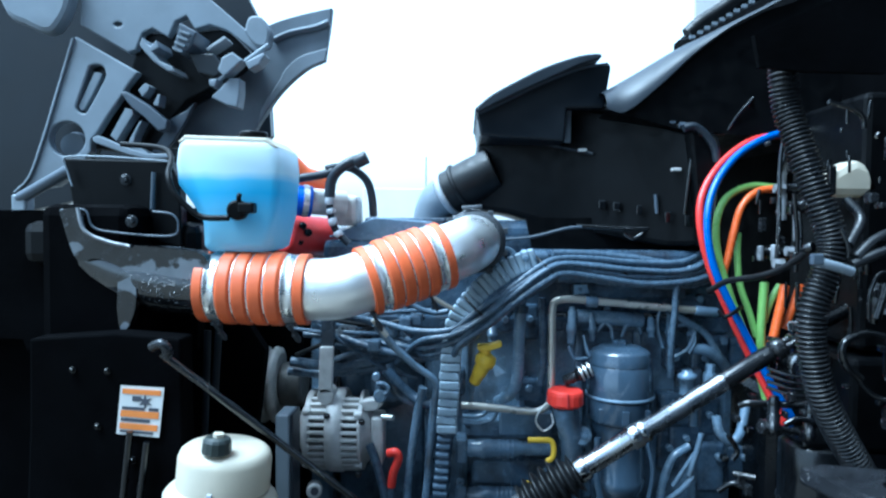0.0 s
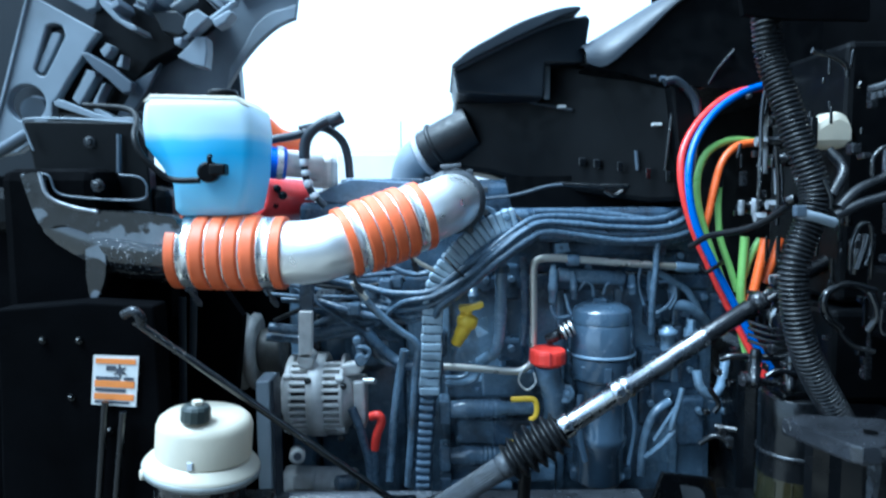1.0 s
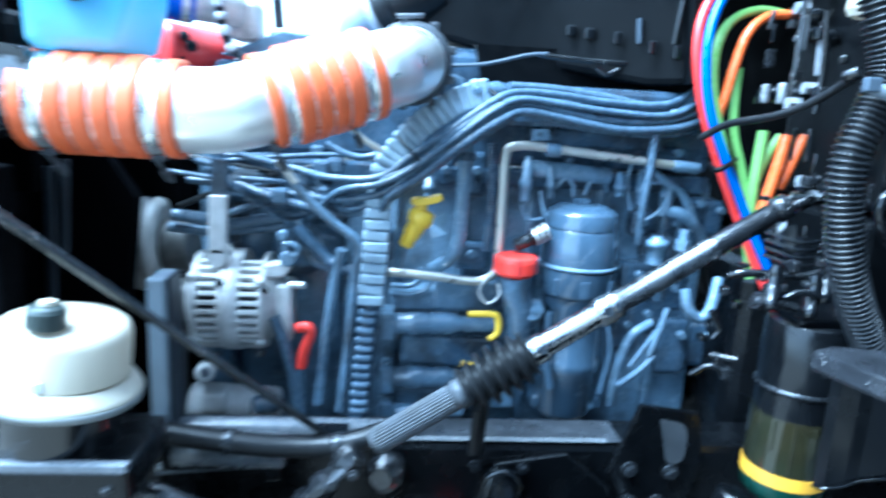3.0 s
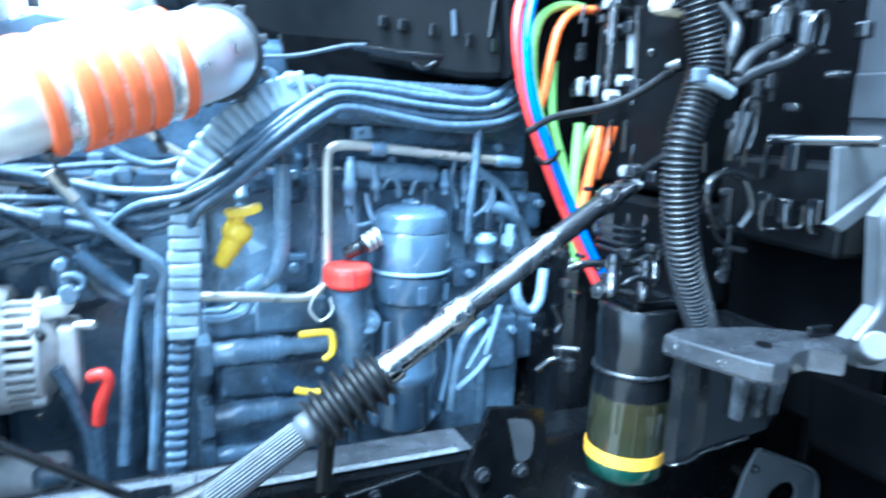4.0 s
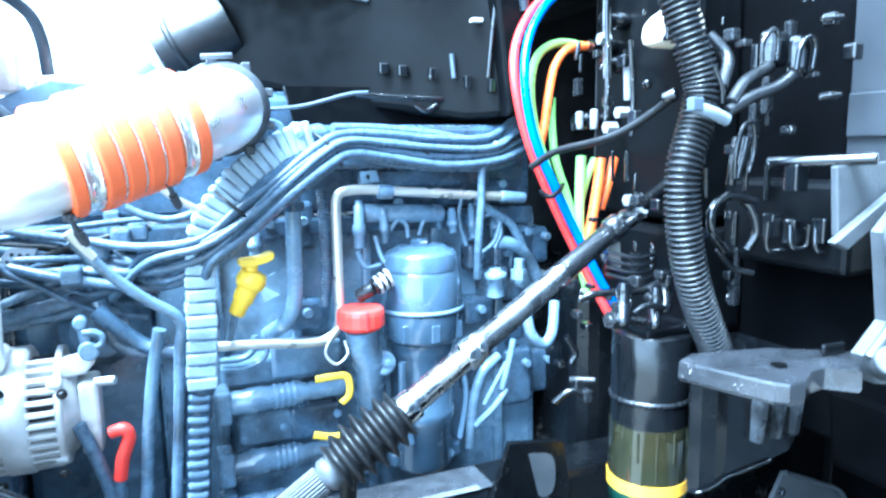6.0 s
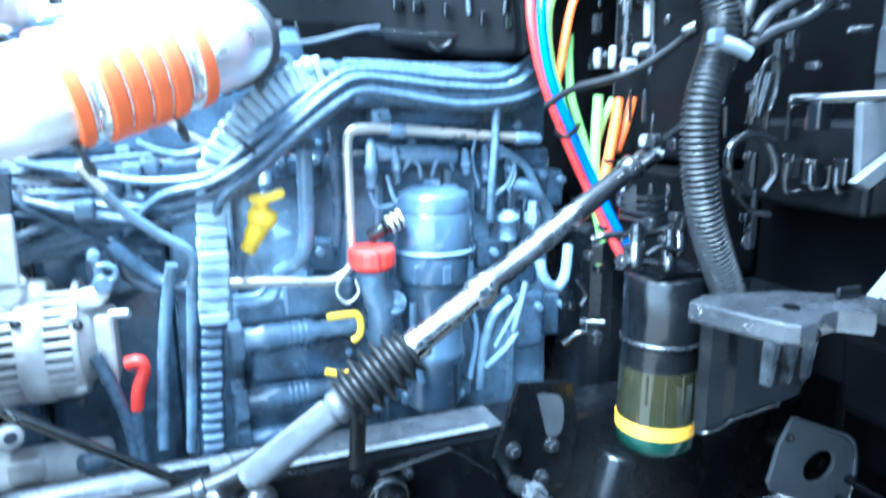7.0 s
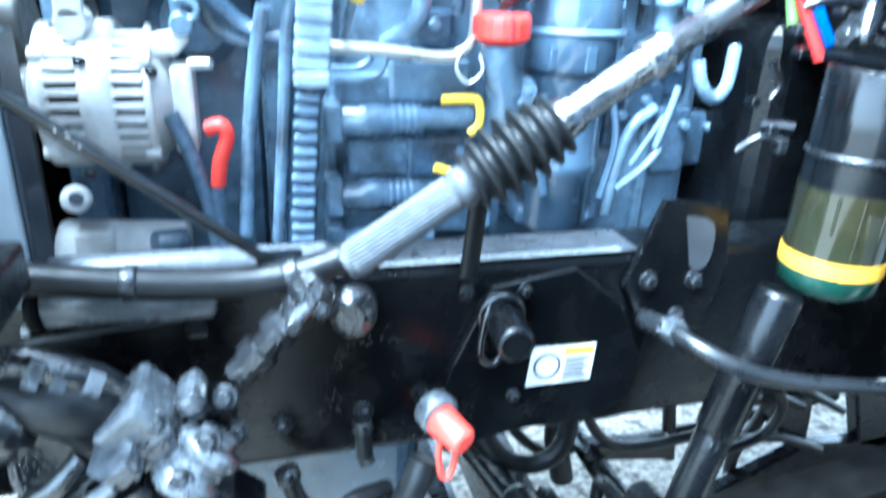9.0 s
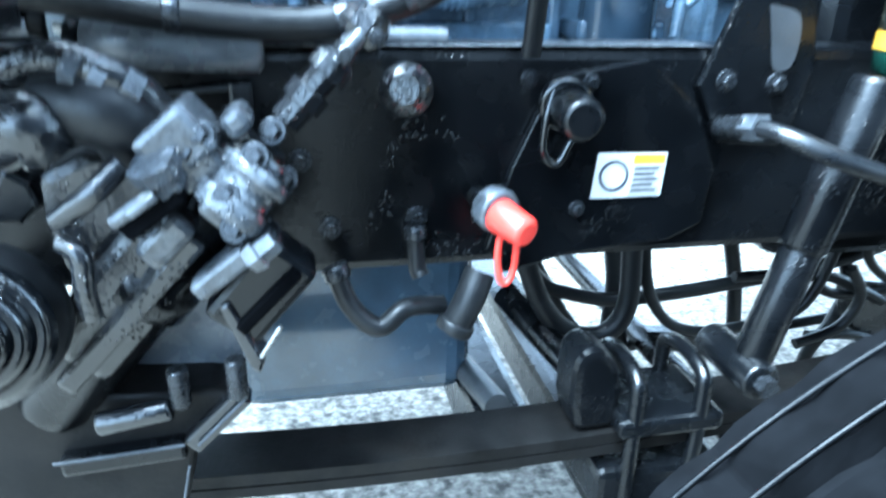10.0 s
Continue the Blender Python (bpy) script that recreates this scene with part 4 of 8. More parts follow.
for q, r in (([(-0.3, 1.35, 1.335), (-0.235, 1.35, 1.328), (-0.206, 1.355, 1.322), (-0.16, 1.36, 1.329), (-0.111, 1.36, 1.339), (-0.066, 1.36, 1.348), (-0.014, 1.355, 1.363), (0.018, 1.34, 1.385)], 0.0105), ([(-0.31, 1.36, 1.312), (-0.24, 1.37, 1.305), (-0.171, 1.37, 1.312), (-0.13, 1.37, 1.318), (-0.075, 1.37, 1.338), (-0.02, 1.36, 1.372)], 0.0085), ([(-0.3, 1.33, 1.41), (-0.212, 1.33, 1.399), (-0.193, 1.33, 1.386), (-0.159, 1.33, 1.365), (-0.124, 1.33, 1.341), (-0.079, 1.33, 1.319), (-0.029, 1.33, 1.309)], 0.004), ([(-0.047, 1.33, 1.466), (-0.022, 1.33, 1.453), (0.006, 1.33, 1.446), (0.031, 1.33, 1.45), (0.052, 1.32, 1.46)], 0.0055)):
    part("loom_cable", Geo().tube(q, r, seg=12), HARNESS, har)
part("down_branch", Geo().tube([(0.534, 1.34, 1.546), (0.506, 1.34, 1.506), (0.5, 1.335, 1.448), (0.495, 1.335, 1.39), (0.499, 1.35, 1.315)], 0.007), HARNESS, har)
part("backing_tray", Geo().box((0.2, 1.36, 1.578), off((0.589, 1.36, 1.506), y=0.05), 0.01), ENGINE_DARK, har)

eye = thing("lifting_eye", (0.162, 1.32, 1.57), "blue-grey painted lifting eye on the engine top", "lifting eye")
lobes = curve([(0.134, 1.3, 1.552), (0.136, 1.3, 1.574), (0.15, 1.3, 1.585), (0.166, 1.3, 1.58), (0.174, 1.3, 1.57), (0.184, 1.3, 1.58), (0.197, 1.3, 1.577), (0.211, 1.3, 1.562), (0.198, 1.3, 1.546), (0.165, 1.3, 1.54), (0.144, 1.3, 1.538)], 4)
part("eye_plate", Geo().prism([tuple(q) for q in lobes], 0.014, [ring((0.153, 1.3, 1.568), 0.0075, 14)], bevel=0.002), LOOM_DIM, eye)
bolt(eye, (0.19, 1.299, 1.562), r=0.008, material=ENGINE)
for p in ((0.279, 1.36, 1.563), (0.301, 1.36, 1.562)):
    part("stud", Geo().cyl(off(p, z=-0.012), off(p, z=0.012), 0.008, edge=0.002), GREY_PLASTIC, eng)

# ---- charge air pipe with silicone hoses ----
cap_ = thing("charge_air_pipe", (-0.151, 1.1, 1.528), "polished aluminium charge air pipe with a bend", "pipe")
A0, A1 = (-0.388, 1.1, 1.518), (-0.203, 1.1, 1.515)
B0, B1 = (-0.108, 1.105, 1.528), (0.028, 1.16, 1.574)
PR = 0.054
part("bend", Geo().tube([(-0.28, 1.1, 1.516), (-0.211, 1.1, 1.515), (-0.156, 1.1, 1.517), (-0.113, 1.105, 1.528), (-0.046, 1.13, 1.549), (0.013, 1.155, 1.569), (0.059, 1.2, 1.585), (0.084, 1.27, 1.596), (0.09, 1.36, 1.603)], PR, seg=36, steps=10), ALU, cap_)
part("end_bead", Geo().tube([(0.084, 1.268, 1.596), (0.085, 1.278, 1.597)], PR + 0.005, seg=36), ALU, cap_)
part("v_band", Geo().lathe((0.083, 1.262, 1.595), (0.086, 1.286, 1.597), [(0, PR + 0.002), (0.2, PR + 0.009), (0.8, PR + 0.009), (1, PR + 0.002)], 40), SATIN_STEEL, cap_, "grey steel clamp round the outlet")
for k in range(9):
    w = radians(20 + 40 * k)
    o = Vector((math.cos(w), 0, math.sin(w))) * (PR + 0.01)
    part("band_lug", Geo().box(Vector((0.085, 1.262, 1.596)) + o - Vector((0.006, 0, 0.006)), Vector((0.085, 1.284, 1.596)) + o + Vector((0.006, 0, 0.006)), 0.002), SATIN_STEEL, cap_)
part("clamp_bolt", Geo().tube([(-0.003, 1.245, 1.497), (0.015, 1.25, 1.481), (0.046, 1.255, 1.463)], 0.0045), FUEL_STEEL, cap_, "zinc-plated clamp bolt")
part("band_bolt", Geo().cyl((0.06, 1.262, 1.662), (0.1, 1.262, 1.665), 0.004, edge=0.001), SATIN_STEEL, cap_)


def silicone_hose(a, c, bead, label):
    """A ribbed hose: end lips, beads with thin steel rings between, and two flush band clamps."""
    h = thing("silicone_hose", tuple((Vector(a) + Vector(c)) / 2), label, "hose", "silicone hoses")
    a, c = Vector(a), Vector(c)
    r = PR + 0.0045
    u0, u1 = 0.2, 0.79
    prof, n = [], 120
    for i in range(n + 1):
        u = i / n
        k = 0.0
        if u0 < u < u1:
            k = 0.006 * min(1.0, 1.9 * abs(math.sin((u - u0) / (u1 - u0) * math.pi * bead))) ** 0.8
        if u < 0.085 or u > 0.915:
            k = 0.0034
        prof.append((u, r + k))
    part("sleeve", Geo().lathe(a, c, [(0, r - 0.003)] + prof + [(1, r - 0.003)], 48), SILICONE, h)
    for v in (0.09, 0.795):
        p, q = a.lerp(c, v), a.lerp(c, v + 0.115)
        band = part("band_clamp", Geo().lathe(p, q, [(0, r), (0.02, r + 0.0022), (0.12, r + 0.0026), (0.14, r + 0.0018), (0.86, r + 0.0018), (0.88, r + 0.0026), (0.98, r + 0.0022), (1, r)], 48), POLISHED, h, "bright steel band clamp")
        low = p.lerp(q, 0.5) + Vector((0, -0.012, -r - 0.004))
        part("clamp_screw", Geo().cyl(low + Vector((-0.002, -0.016, 0.004)), low + Vector((0.01, 0.012, -0.03)), 0.0028), SATIN_STEEL, band)
        part("clamp_nut", Geo().lathe(low + Vector((0.004, -0.002, -0.014)), low + Vector((0.009, 0.008, -0.026)), [(0, 0.0055), (1, 0.0055)], 6, False), SATIN_STEEL, band)
        part("clamp_bridge", Geo().box(low + Vector((-0.008, -0.014, -0.002)), low + Vector((0.008, 0.014, 0.006)), 0.002), SATIN_STEEL, band)
    for i in range(1, bead):
        u = u0 + (u1 - u0) * i / bead
        part("wire_ring", Geo().lathe(a.lerp(c, u - 0.016), a.lerp(c, u + 0.016), [(0, r), (0.3, r + 0.0024), (0.7, r + 0.0024), (1, r)], 48), POLISHED, h)
    return h


silicone_hose(A0, A1, 4, "orange ribbed silicone hose with two steel clamps at the cooler")
silicone_hose(B0, B1, 4, "orange ribbed silicone hose with steel clamps on the bend")

# ---- charge air cooler outlet and radiator side ----
cac = thing("cooler_outlet", (-0.491, 1.08, 1.545), "glossy black painted cooler outlet pipe with painted sky sheen", "pipe")
part("outlet", Geo().tube([(-0.643, 1.12, 1.591), (-0.566, 1.11, 1.557), (-0.481, 1.1, 1.529), (-0.42, 1.1, 1.52), (-0.35, 1.1, 1.517)], PR - 0.001, seg=32), BLOTCHED, cac)
# the sky's reflection on the pipe, painted as a pale band and patch
part("shoulder", Geo().prism([tuple(q) for q in curve([(-0.616, 1.05, 1.649), (-0.585, 1.05, 1.651), (-0.573, 1.05, 1.613), (-0.534, 1.05, 1.595), (-0.428, 1.05, 1.586), (-0.369, 1.05, 1.575), (-0.367, 1.05, 1.532), (-0.429, 1.05, 1.537), (-0.486, 1.05, 1.54), (-0.52, 1.05, 1.557), (-0.554, 1.05, 1.568), (-0.585, 1.05, 1.564), (-0.602, 1.05, 1.599)], 3)], 0.05), SKY_SHEEN, cac, "sky sheen painted as a pale band along the wet pipe")
part("chipped_patch", Geo().prism([tuple(q) for q in curve([(-0.516, 1.048, 1.528), (-0.489, 1.048, 1.536), (-0.486, 1.048, 1.49), (-0.5, 1.048, 1.452), (-0.513, 1.048, 1.448), (-0.518, 1.048, 1.485)], 4)], 0.02), SKY_SHEEN, cac, "sky sheen painted as a pale patch")
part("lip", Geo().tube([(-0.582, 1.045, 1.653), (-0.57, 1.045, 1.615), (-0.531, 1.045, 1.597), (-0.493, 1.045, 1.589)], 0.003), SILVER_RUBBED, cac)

rad = thing("radiator", (-0.5, 1.1, 0.85), "black radiator side frame with brackets", "radiator")
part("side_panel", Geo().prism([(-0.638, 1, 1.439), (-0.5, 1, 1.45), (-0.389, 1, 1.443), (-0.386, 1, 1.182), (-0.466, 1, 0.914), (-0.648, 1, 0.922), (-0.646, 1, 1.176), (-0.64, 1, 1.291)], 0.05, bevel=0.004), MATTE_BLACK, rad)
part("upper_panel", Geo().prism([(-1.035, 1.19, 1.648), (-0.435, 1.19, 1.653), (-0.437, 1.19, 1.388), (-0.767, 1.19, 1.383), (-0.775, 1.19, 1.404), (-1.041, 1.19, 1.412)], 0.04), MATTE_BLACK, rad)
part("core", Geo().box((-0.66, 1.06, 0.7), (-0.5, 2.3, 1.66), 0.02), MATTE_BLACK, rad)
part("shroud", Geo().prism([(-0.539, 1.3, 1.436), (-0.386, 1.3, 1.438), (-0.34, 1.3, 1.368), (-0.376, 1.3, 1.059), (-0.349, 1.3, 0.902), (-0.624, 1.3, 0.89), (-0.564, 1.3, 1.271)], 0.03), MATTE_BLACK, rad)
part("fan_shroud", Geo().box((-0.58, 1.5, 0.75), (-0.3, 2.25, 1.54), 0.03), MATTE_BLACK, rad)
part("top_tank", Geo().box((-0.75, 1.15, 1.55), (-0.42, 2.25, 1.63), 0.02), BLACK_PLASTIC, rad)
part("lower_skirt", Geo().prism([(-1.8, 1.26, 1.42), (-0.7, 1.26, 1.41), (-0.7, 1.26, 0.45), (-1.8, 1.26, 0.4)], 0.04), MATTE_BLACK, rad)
part("lower_beam", Geo().box((-0.75, 0.98, 0.72), (-0.52, 1.19, 0.8), 0.01), BLACK_PAINT, rad)
for a, c in (((-0.466, 0.985, 1.295), (-0.504, 0.985, 0.965)), ((-0.439, 0.985, 1.278), (-0.467, 0.985, 1.062))):
    part("edge_bead", Geo().tube([a, c], 0.0055), BLACK_SLICK, rad)
for a, c in (((-0.421, 1.2, 1.424), (-0.429, 1.2, 1.211)), ((-0.399, 1.2, 1.435), (-0.408, 1.2, 1.299))):
    part("bracket_strip", Geo().tube([a, c], 0.007, flat=0.4), HOOD_DARK, rad)
for p in ((-0.509, 0.998, 1.389), (-0.566, 0.998, 1.39), (-0.526, 0.998, 1.298), (-0.468, 0.998, 1.244)):
    bolt(rad, p, r=0.005, material=BLACK_PAINT)

stk = thing("warning_sticker", (-0.452, 0.995, 1.325), "white sticker with orange bars and a hand-and-fan warning sign", "label")
s_tl, s_tr, s_br, s_bl = (-0.485, 0.994, 1.367), (-0.414, 0.994, 1.364), (-0.423, 0.994, 1.283), (-0.493, 0.994, 1.288)


def on_sticker(u, v, y=0.0):
    p = Vector(s_tl).lerp(Vector(s_tr), u).lerp(Vector(s_bl).lerp(Vector(s_br), u), v)
    return (p.x, p.y + y, p.z)


part("backing", patch(0, 0, 1, 1, 0, on_sticker), LABEL_WHITE, stk)
for u0, v0, u1, v1 in ((0.06, 0.06, 0.94, 0.16), (0.06, 0.5, 0.94, 0.63), (0.06, 0.76, 0.94, 0.88)):
    part("orange_bar", patch(u0, v0, u1, v1, -0.001, on_sticker), LABEL_ORANGE, stk)
for u0, v0, u1, v1 in ((0.08, 0.42, 0.6, 0.48), (0.7, 0.42, 0.92, 0.48), (0.08, 0.66, 0.75, 0.72), (0.08, 0.91, 0.85, 0.95)):
    part("text_bar", patch(u0, v0, u1, v1, -0.001, on_sticker), INK, stk)
c0 = on_sticker(0.6, 0.3, -0.001)
star = [(c0[0] + math.cos(i * math.pi / 6) * (0.012 if i % 2 else 0.005), c0[1], c0[2] + math.sin(i * math.pi / 6) * (0.012 if i % 2 else 0.005)) for i in range(12)]
part("fan_sign", Geo().prism(star, 0.0012), INK, stk)
part("sign_bar", patch(0.3, 0.2, 0.5, 0.3, -0.001, on_sticker), INK, stk)

# bracket tray behind the washer tank
trb = thing("tank_bracket", (-0.55, 1.12, 1.683), "black steel bracket tray that carries the washer tank", "bracket")
part("tray", Geo().prism([(-0.661, 1.14, 1.744), (-0.466, 1.14, 1.74), (-0.448, 1.14, 1.695), (-0.445, 1.14, 1.582), (-0.519, 1.14, 1.602), (-0.644, 1.14, 1.652)], 0.03, bevel=0.003), BLACK_PLASTIC, trb)
# pale tubes paint the thin highlights along the black tray's edges
part("edge_bead", Geo().tube([(-0.637, 1.125, 1.693), (-0.647, 1.125, 1.723), (-0.652, 1.125, 1.741), (-0.634, 1.125, 1.746), (-0.562, 1.125, 1.745), (-0.462, 1.125, 1.738)], 0.0018), GREY_PLASTIC, trb)
part("upright", Geo().tube([(-0.491, 1.13, 1.719), (-0.494, 1.13, 1.653)], 0.004), HOOD_IN, trb)
part("lower_lip", Geo().tube([(-0.616, 1.055, 1.649), (-0.575, 1.055, 1.649), (-0.561, 1.055, 1.621), (-0.522, 1.055, 1.612), (-0.43, 1.055, 1.607), (-0.415, 1.055, 1.624), (-0.425, 1.055, 1.643), (-0.459, 1.055, 1.648)], 0.0018), HOOD_IN, trb)
for p in ((-0.492, 1.05, 1.631), (-0.546, 1.138, 1.706)):
    bolt(trb, p, r=0.009)

# ---- washer tank ----
wt = thing("washer_tank", (-0.347, 1.12, 1.579), "milky plastic washer tank half full of blue fluid", "washer tank")
outl = [(-0.426, 1.07, 1.768), (-0.411, 1.07, 1.775), (-0.271, 1.07, 1.771), (-0.25, 1.07, 1.757), (-0.246, 1.07, 1.721), (-0.252, 1.07, 1.645), (-0.266, 1.07, 1.587), (-0.279, 1.07, 1.58), (-0.373, 1.07, 1.58), (-0.382, 1.07, 1.59), (-0.384, 1.07, 1.632), (-0.402, 1.07, 1.663), (-0.427, 1.07, 1.696), (-0.43, 1.07, 1.729)]
g = Geo().prism(outl, 0.15, bevel=0.016)
g.s = [True] * len(g.f)
part("body", g, TANK, wt)
part("top_lid", Geo().prism([(-0.426, 1.075, 1.766), (-0.413, 1.075, 1.779), (-0.271, 1.075, 1.775), (-0.251, 1.075, 1.758)], 0.14, bevel=0.004), WHITE_PLASTIC, wt)
part("filler_cap", Geo().cyl((-0.314, 1.14, 1.78), (-0.314, 1.14, 1.793), 0.026, edge=0.004), BLACK_PLASTIC, wt)
part("level_sensor", Geo().cyl((-0.317, 1.075, 1.652), (-0.313, 1.045, 1.651), 0.017, edge=0.004), BLACK_PLASTIC, wt)
part("sensor_plug", Geo().box(off((-0.297, 1.05, 1.655), -0.012, -0.012, -0.009), off((-0.297, 1.05, 1.655), 0.014, 0.012, 0.009), 0.003), BLACK_PLASTIC, wt)
part("sensor_tail", Geo().tube([(-0.31, 1.05, 1.651), (-0.309, 1.045, 1.672), (-0.309, 1.05, 1.677)], 0.004), BLACK_PLASTIC, wt)
part("sensor_wire", Geo().tube([(-0.326, 1.045, 1.638), (-0.37, 1.05, 1.639), (-0.394, 1.05, 1.653), (-0.42, 1.05, 1.681), (-0.434, 1.06, 1.71), (-0.446, 1.1, 1.742), (-0.477, 1.13, 1.762), (-0.564, 1.16, 1.772)], 0.005), BLACK_PLASTIC, wt)

# pipes and hose behind the tank
cp = thing("coolant_pipe", (-0.246, 1.35, 1.671), "aluminium coolant pipe with blue silicone hose and black tubing", "pipe")
part("pipe", Geo().cyl((-0.318, 1.35, 1.68), (-0.193, 1.4, 1.671), 0.028, edge=0.003), CAST_ALU, cp)
part("blue_hose", Geo().cyl((-0.319, 1.345, 1.68), (-0.259, 1.365, 1.675), 0.033, edge=0.003), BLUE_SILICONE, cp, "blue silicone hose end")
part("hose_clamp", Geo().cyl((-0.277, 1.356, 1.677), (-0.266, 1.36, 1.676), 0.0345), STEEL, cp)
part("branch_tube", Geo().tube([(-0.327, 1.345, 1.714), (-0.28, 1.345, 1.723), (-0.233, 1.345, 1.731), (-0.21, 1.345, 1.738)], 0.009), HOOD_DARK, cp, "grey rubber branch tube")
part("arched_tube", Geo().tube([(-0.225, 1.345, 1.742), (-0.2, 1.355, 1.748), (-0.171, 1.36, 1.744), (-0.143, 1.36, 1.722), (-0.131, 1.36, 1.69), (-0.128, 1.37, 1.645)], 0.0085), HOOD_DARK, cp, "grey rubber arched tube")
part("tee", Geo().tube([(-0.144, 1.34, 1.764), (-0.172, 1.34, 1.757), (-0.2, 1.34, 1.738), (-0.214, 1.345, 1.715), (-0.217, 1.345, 1.684)], 0.0115), HOOD_DARK, cp)
part("tee_end", Geo().cyl((-0.163, 1.338, 1.755), (-0.137, 1.338, 1.768), 0.014, edge=0.003), HOOD_DARK, cp)
part("drop_tube", Geo().tube([(-0.217, 1.345, 1.688), (-0.215, 1.345, 1.649), (-0.203, 1.345, 1.615), (-0.176, 1.345, 1.587)], 0.0075), HOOD_DARK, cp)
for a, c in (((-0.218, 1.343, 1.683), (-0.216, 1.343, 1.668)), ((-0.215, 1.343, 1.66), (-0.213, 1.343, 1.649)), ((-0.212, 1.343, 1.64), (-0.207, 1.343, 1.625)), ((-0.201, 1.343, 1.613), (-0.194, 1.343, 1.602))):
    part("tube_clip", Geo().cyl(a, c, 0.0095, edge=0.002), FAR_GREY, cp, "pale plastic tube clip")
part("mount_plate", Geo().prism([(-0.133, 1.41, 1.644), (-0.002, 1.41, 1.635), (-0.026, 1.41, 1.595), (-0.148, 1.41, 1.589), (-0.234, 1.41, 1.6)], 0.02, bevel=0.004), ENGINE, cp, "blue-grey painted plate")
part("housing", Geo().box((-0.22, 1.4, 1.691), off((-0.168, 1.4, 1.624), y=0.08), 0.012), CAST_ALU, cp)
rp = thing("fan_hub", (-0.3, 1.45, 1.61), "red painted fan hub behind the tank", "fan hub")
part("hub", Geo().cyl((-0.331, 1.4, 1.604), (-0.252, 1.5, 1.597), 0.045, edge=0.01), RED_ENAMEL, rp)
for p in ((-0.285, 1.39, 1.623), (-0.273, 1.39, 1.609), (-0.292, 1.39, 1.589)):
    bolt(rp, p, r=0.008, material=BLACK_PAINT)
op = thing("coolant_cap_hose", (-0.306, 1.45, 1.75), "orange coolant hose behind the washer tank", "hose")
part("hose", Geo().tube([(-0.345, 1.45, 1.775), (-0.325, 1.45, 1.762), (-0.296, 1.46, 1.735), (-0.255, 1.48, 1.724)], 0.022), SILICONE, op)
part("tray", Geo().box((-0.155, 1.42, 1.643), off((0.026, 1.42, 1.616), y=0.25), 0.006), ENGINE_DARK, eng)
part("front_housing", Geo().box((-0.244, 1.4, 1.593), off((-0.059, 1.4, 1.539), y=0.2), 0.015), ENGINE_DARK, eng)

# ---- power steering reservoir ----
res = thing("steering_reservoir", (-0.313, 0.93, 1.064), "white plastic steering fluid reservoir with a black cap", "reservoir")
rt, rm, rb2 = (-0.304, 0.97, 1.283), (-0.31, 0.97, 1.217), (-0.313, 0.97, 1.197)
RR = 0.0715
part("dome", Geo().lathe(rt, rm, [(0, 0.01), (0.02, RR * 0.7), (0.06, RR * 0.85), (0.15, RR * 0.95), (0.3, RR), (1, RR)], 44), WHITE_PLASTIC, res)
part("flange", Geo().lathe(rm, rb2, [(0, RR), (0.1, RR * 1.04), (0.5, RR * 1.17), (0.72, RR * 1.215), (0.9, RR * 1.215), (1, RR * 1.1)], 44), WHITE_PLASTIC, res)
part("clamp_band", Geo().lathe(Vector(rm).lerp(Vector(rb2), 0.78), Vector(rm).lerp(Vector(rb2), 1.35), [(0, RR * 1.2), (0.1, RR * 1.235), (0.85, RR * 1.225), (1, RR * 1.0)], 44), CLOUDY, res, "cloudy clear clamp band")
part("level_mark", Geo().box(off((-0.305, 0.896, 1.225), -0.004, 0, -0.006), off((-0.305, 0.896, 1.225), 0.004, 0.004, 0.006), 0.001), FAR_GREY, res)
part("cap", Geo().lathe((-0.304, 0.925, 1.284), (-0.302, 0.925, 1.309), [(0, 0.0205), (0.1, 0.022), (0.75, 0.021), (0.92, 0.0185), (1, 0.014)], 14, False), CAP_GREEN, res, "dark green-grey ribbed cap")
part("cap_bolt", Geo().lathe((-0.301, 0.925, 1.306), (-0.3, 0.925, 1.314), [(0, 0.0085), (1, 0.0085)], 6, False), WHITE_PLASTIC, res)
part("clamp_screw", Geo().cyl((-0.373, 0.93, 1.203), (-0.388, 0.92, 1.204), 0.008, edge=0.002), WHITE_PLASTIC, res)
part("canister", Geo().lathe(rb2, (-0.325, 0.97, 1.093), [(0, RR * 0.95), (1, RR * 0.95)], 36), BLACK_GLOSS, res)
part("bracket", Geo().box((-0.378, 0.9, 1.129), off((-0.217, 0.9, 1.085), y=0.14), 0.006), BLACK_PAINT, res)
part("bracket_tab", Geo().box((-0.365, 0.93, 1.066), off((-0.241, 0.93, 1.041), y=0.06), 0.006), BLACK_PAINT, res)
# highlight on the black bracket's wet edge, painted as a grey strip
part("bracket_edge", Geo().box((-0.377, 0.897, 1.137), off((-0.217, 0.897, 1.126), y=0.012), 0.002), CAST_GREY, res, "pale strip painting the sheen on the wet bracket edge")
bolt(res, (-0.24, 0.899, 1.105), r=0.005)
hn = thing("horn_disc", (-0.536, 0.98, 1.017), "dark round horn disc low beside the radiator", "horn")
hc = (-0.545, 0.985, 1.018)
part("body", Geo().lathe(off(hc, 0.006, 0.02, 0), off(hc, 0, -0.012, 0), [(0, 0.03), (0.3, 0.042), (0.8, 0.042), (1, 0.028)], 32), BLACK_PAINT, hn)
part("rim", Geo().lathe(off(hc, 0, -0.012, 0), off(hc, -0.001, -0.018, 0), [(0, 0.032), (0.5, 0.034), (1, 0.026)], 32), BLACK_PAINT, hn)
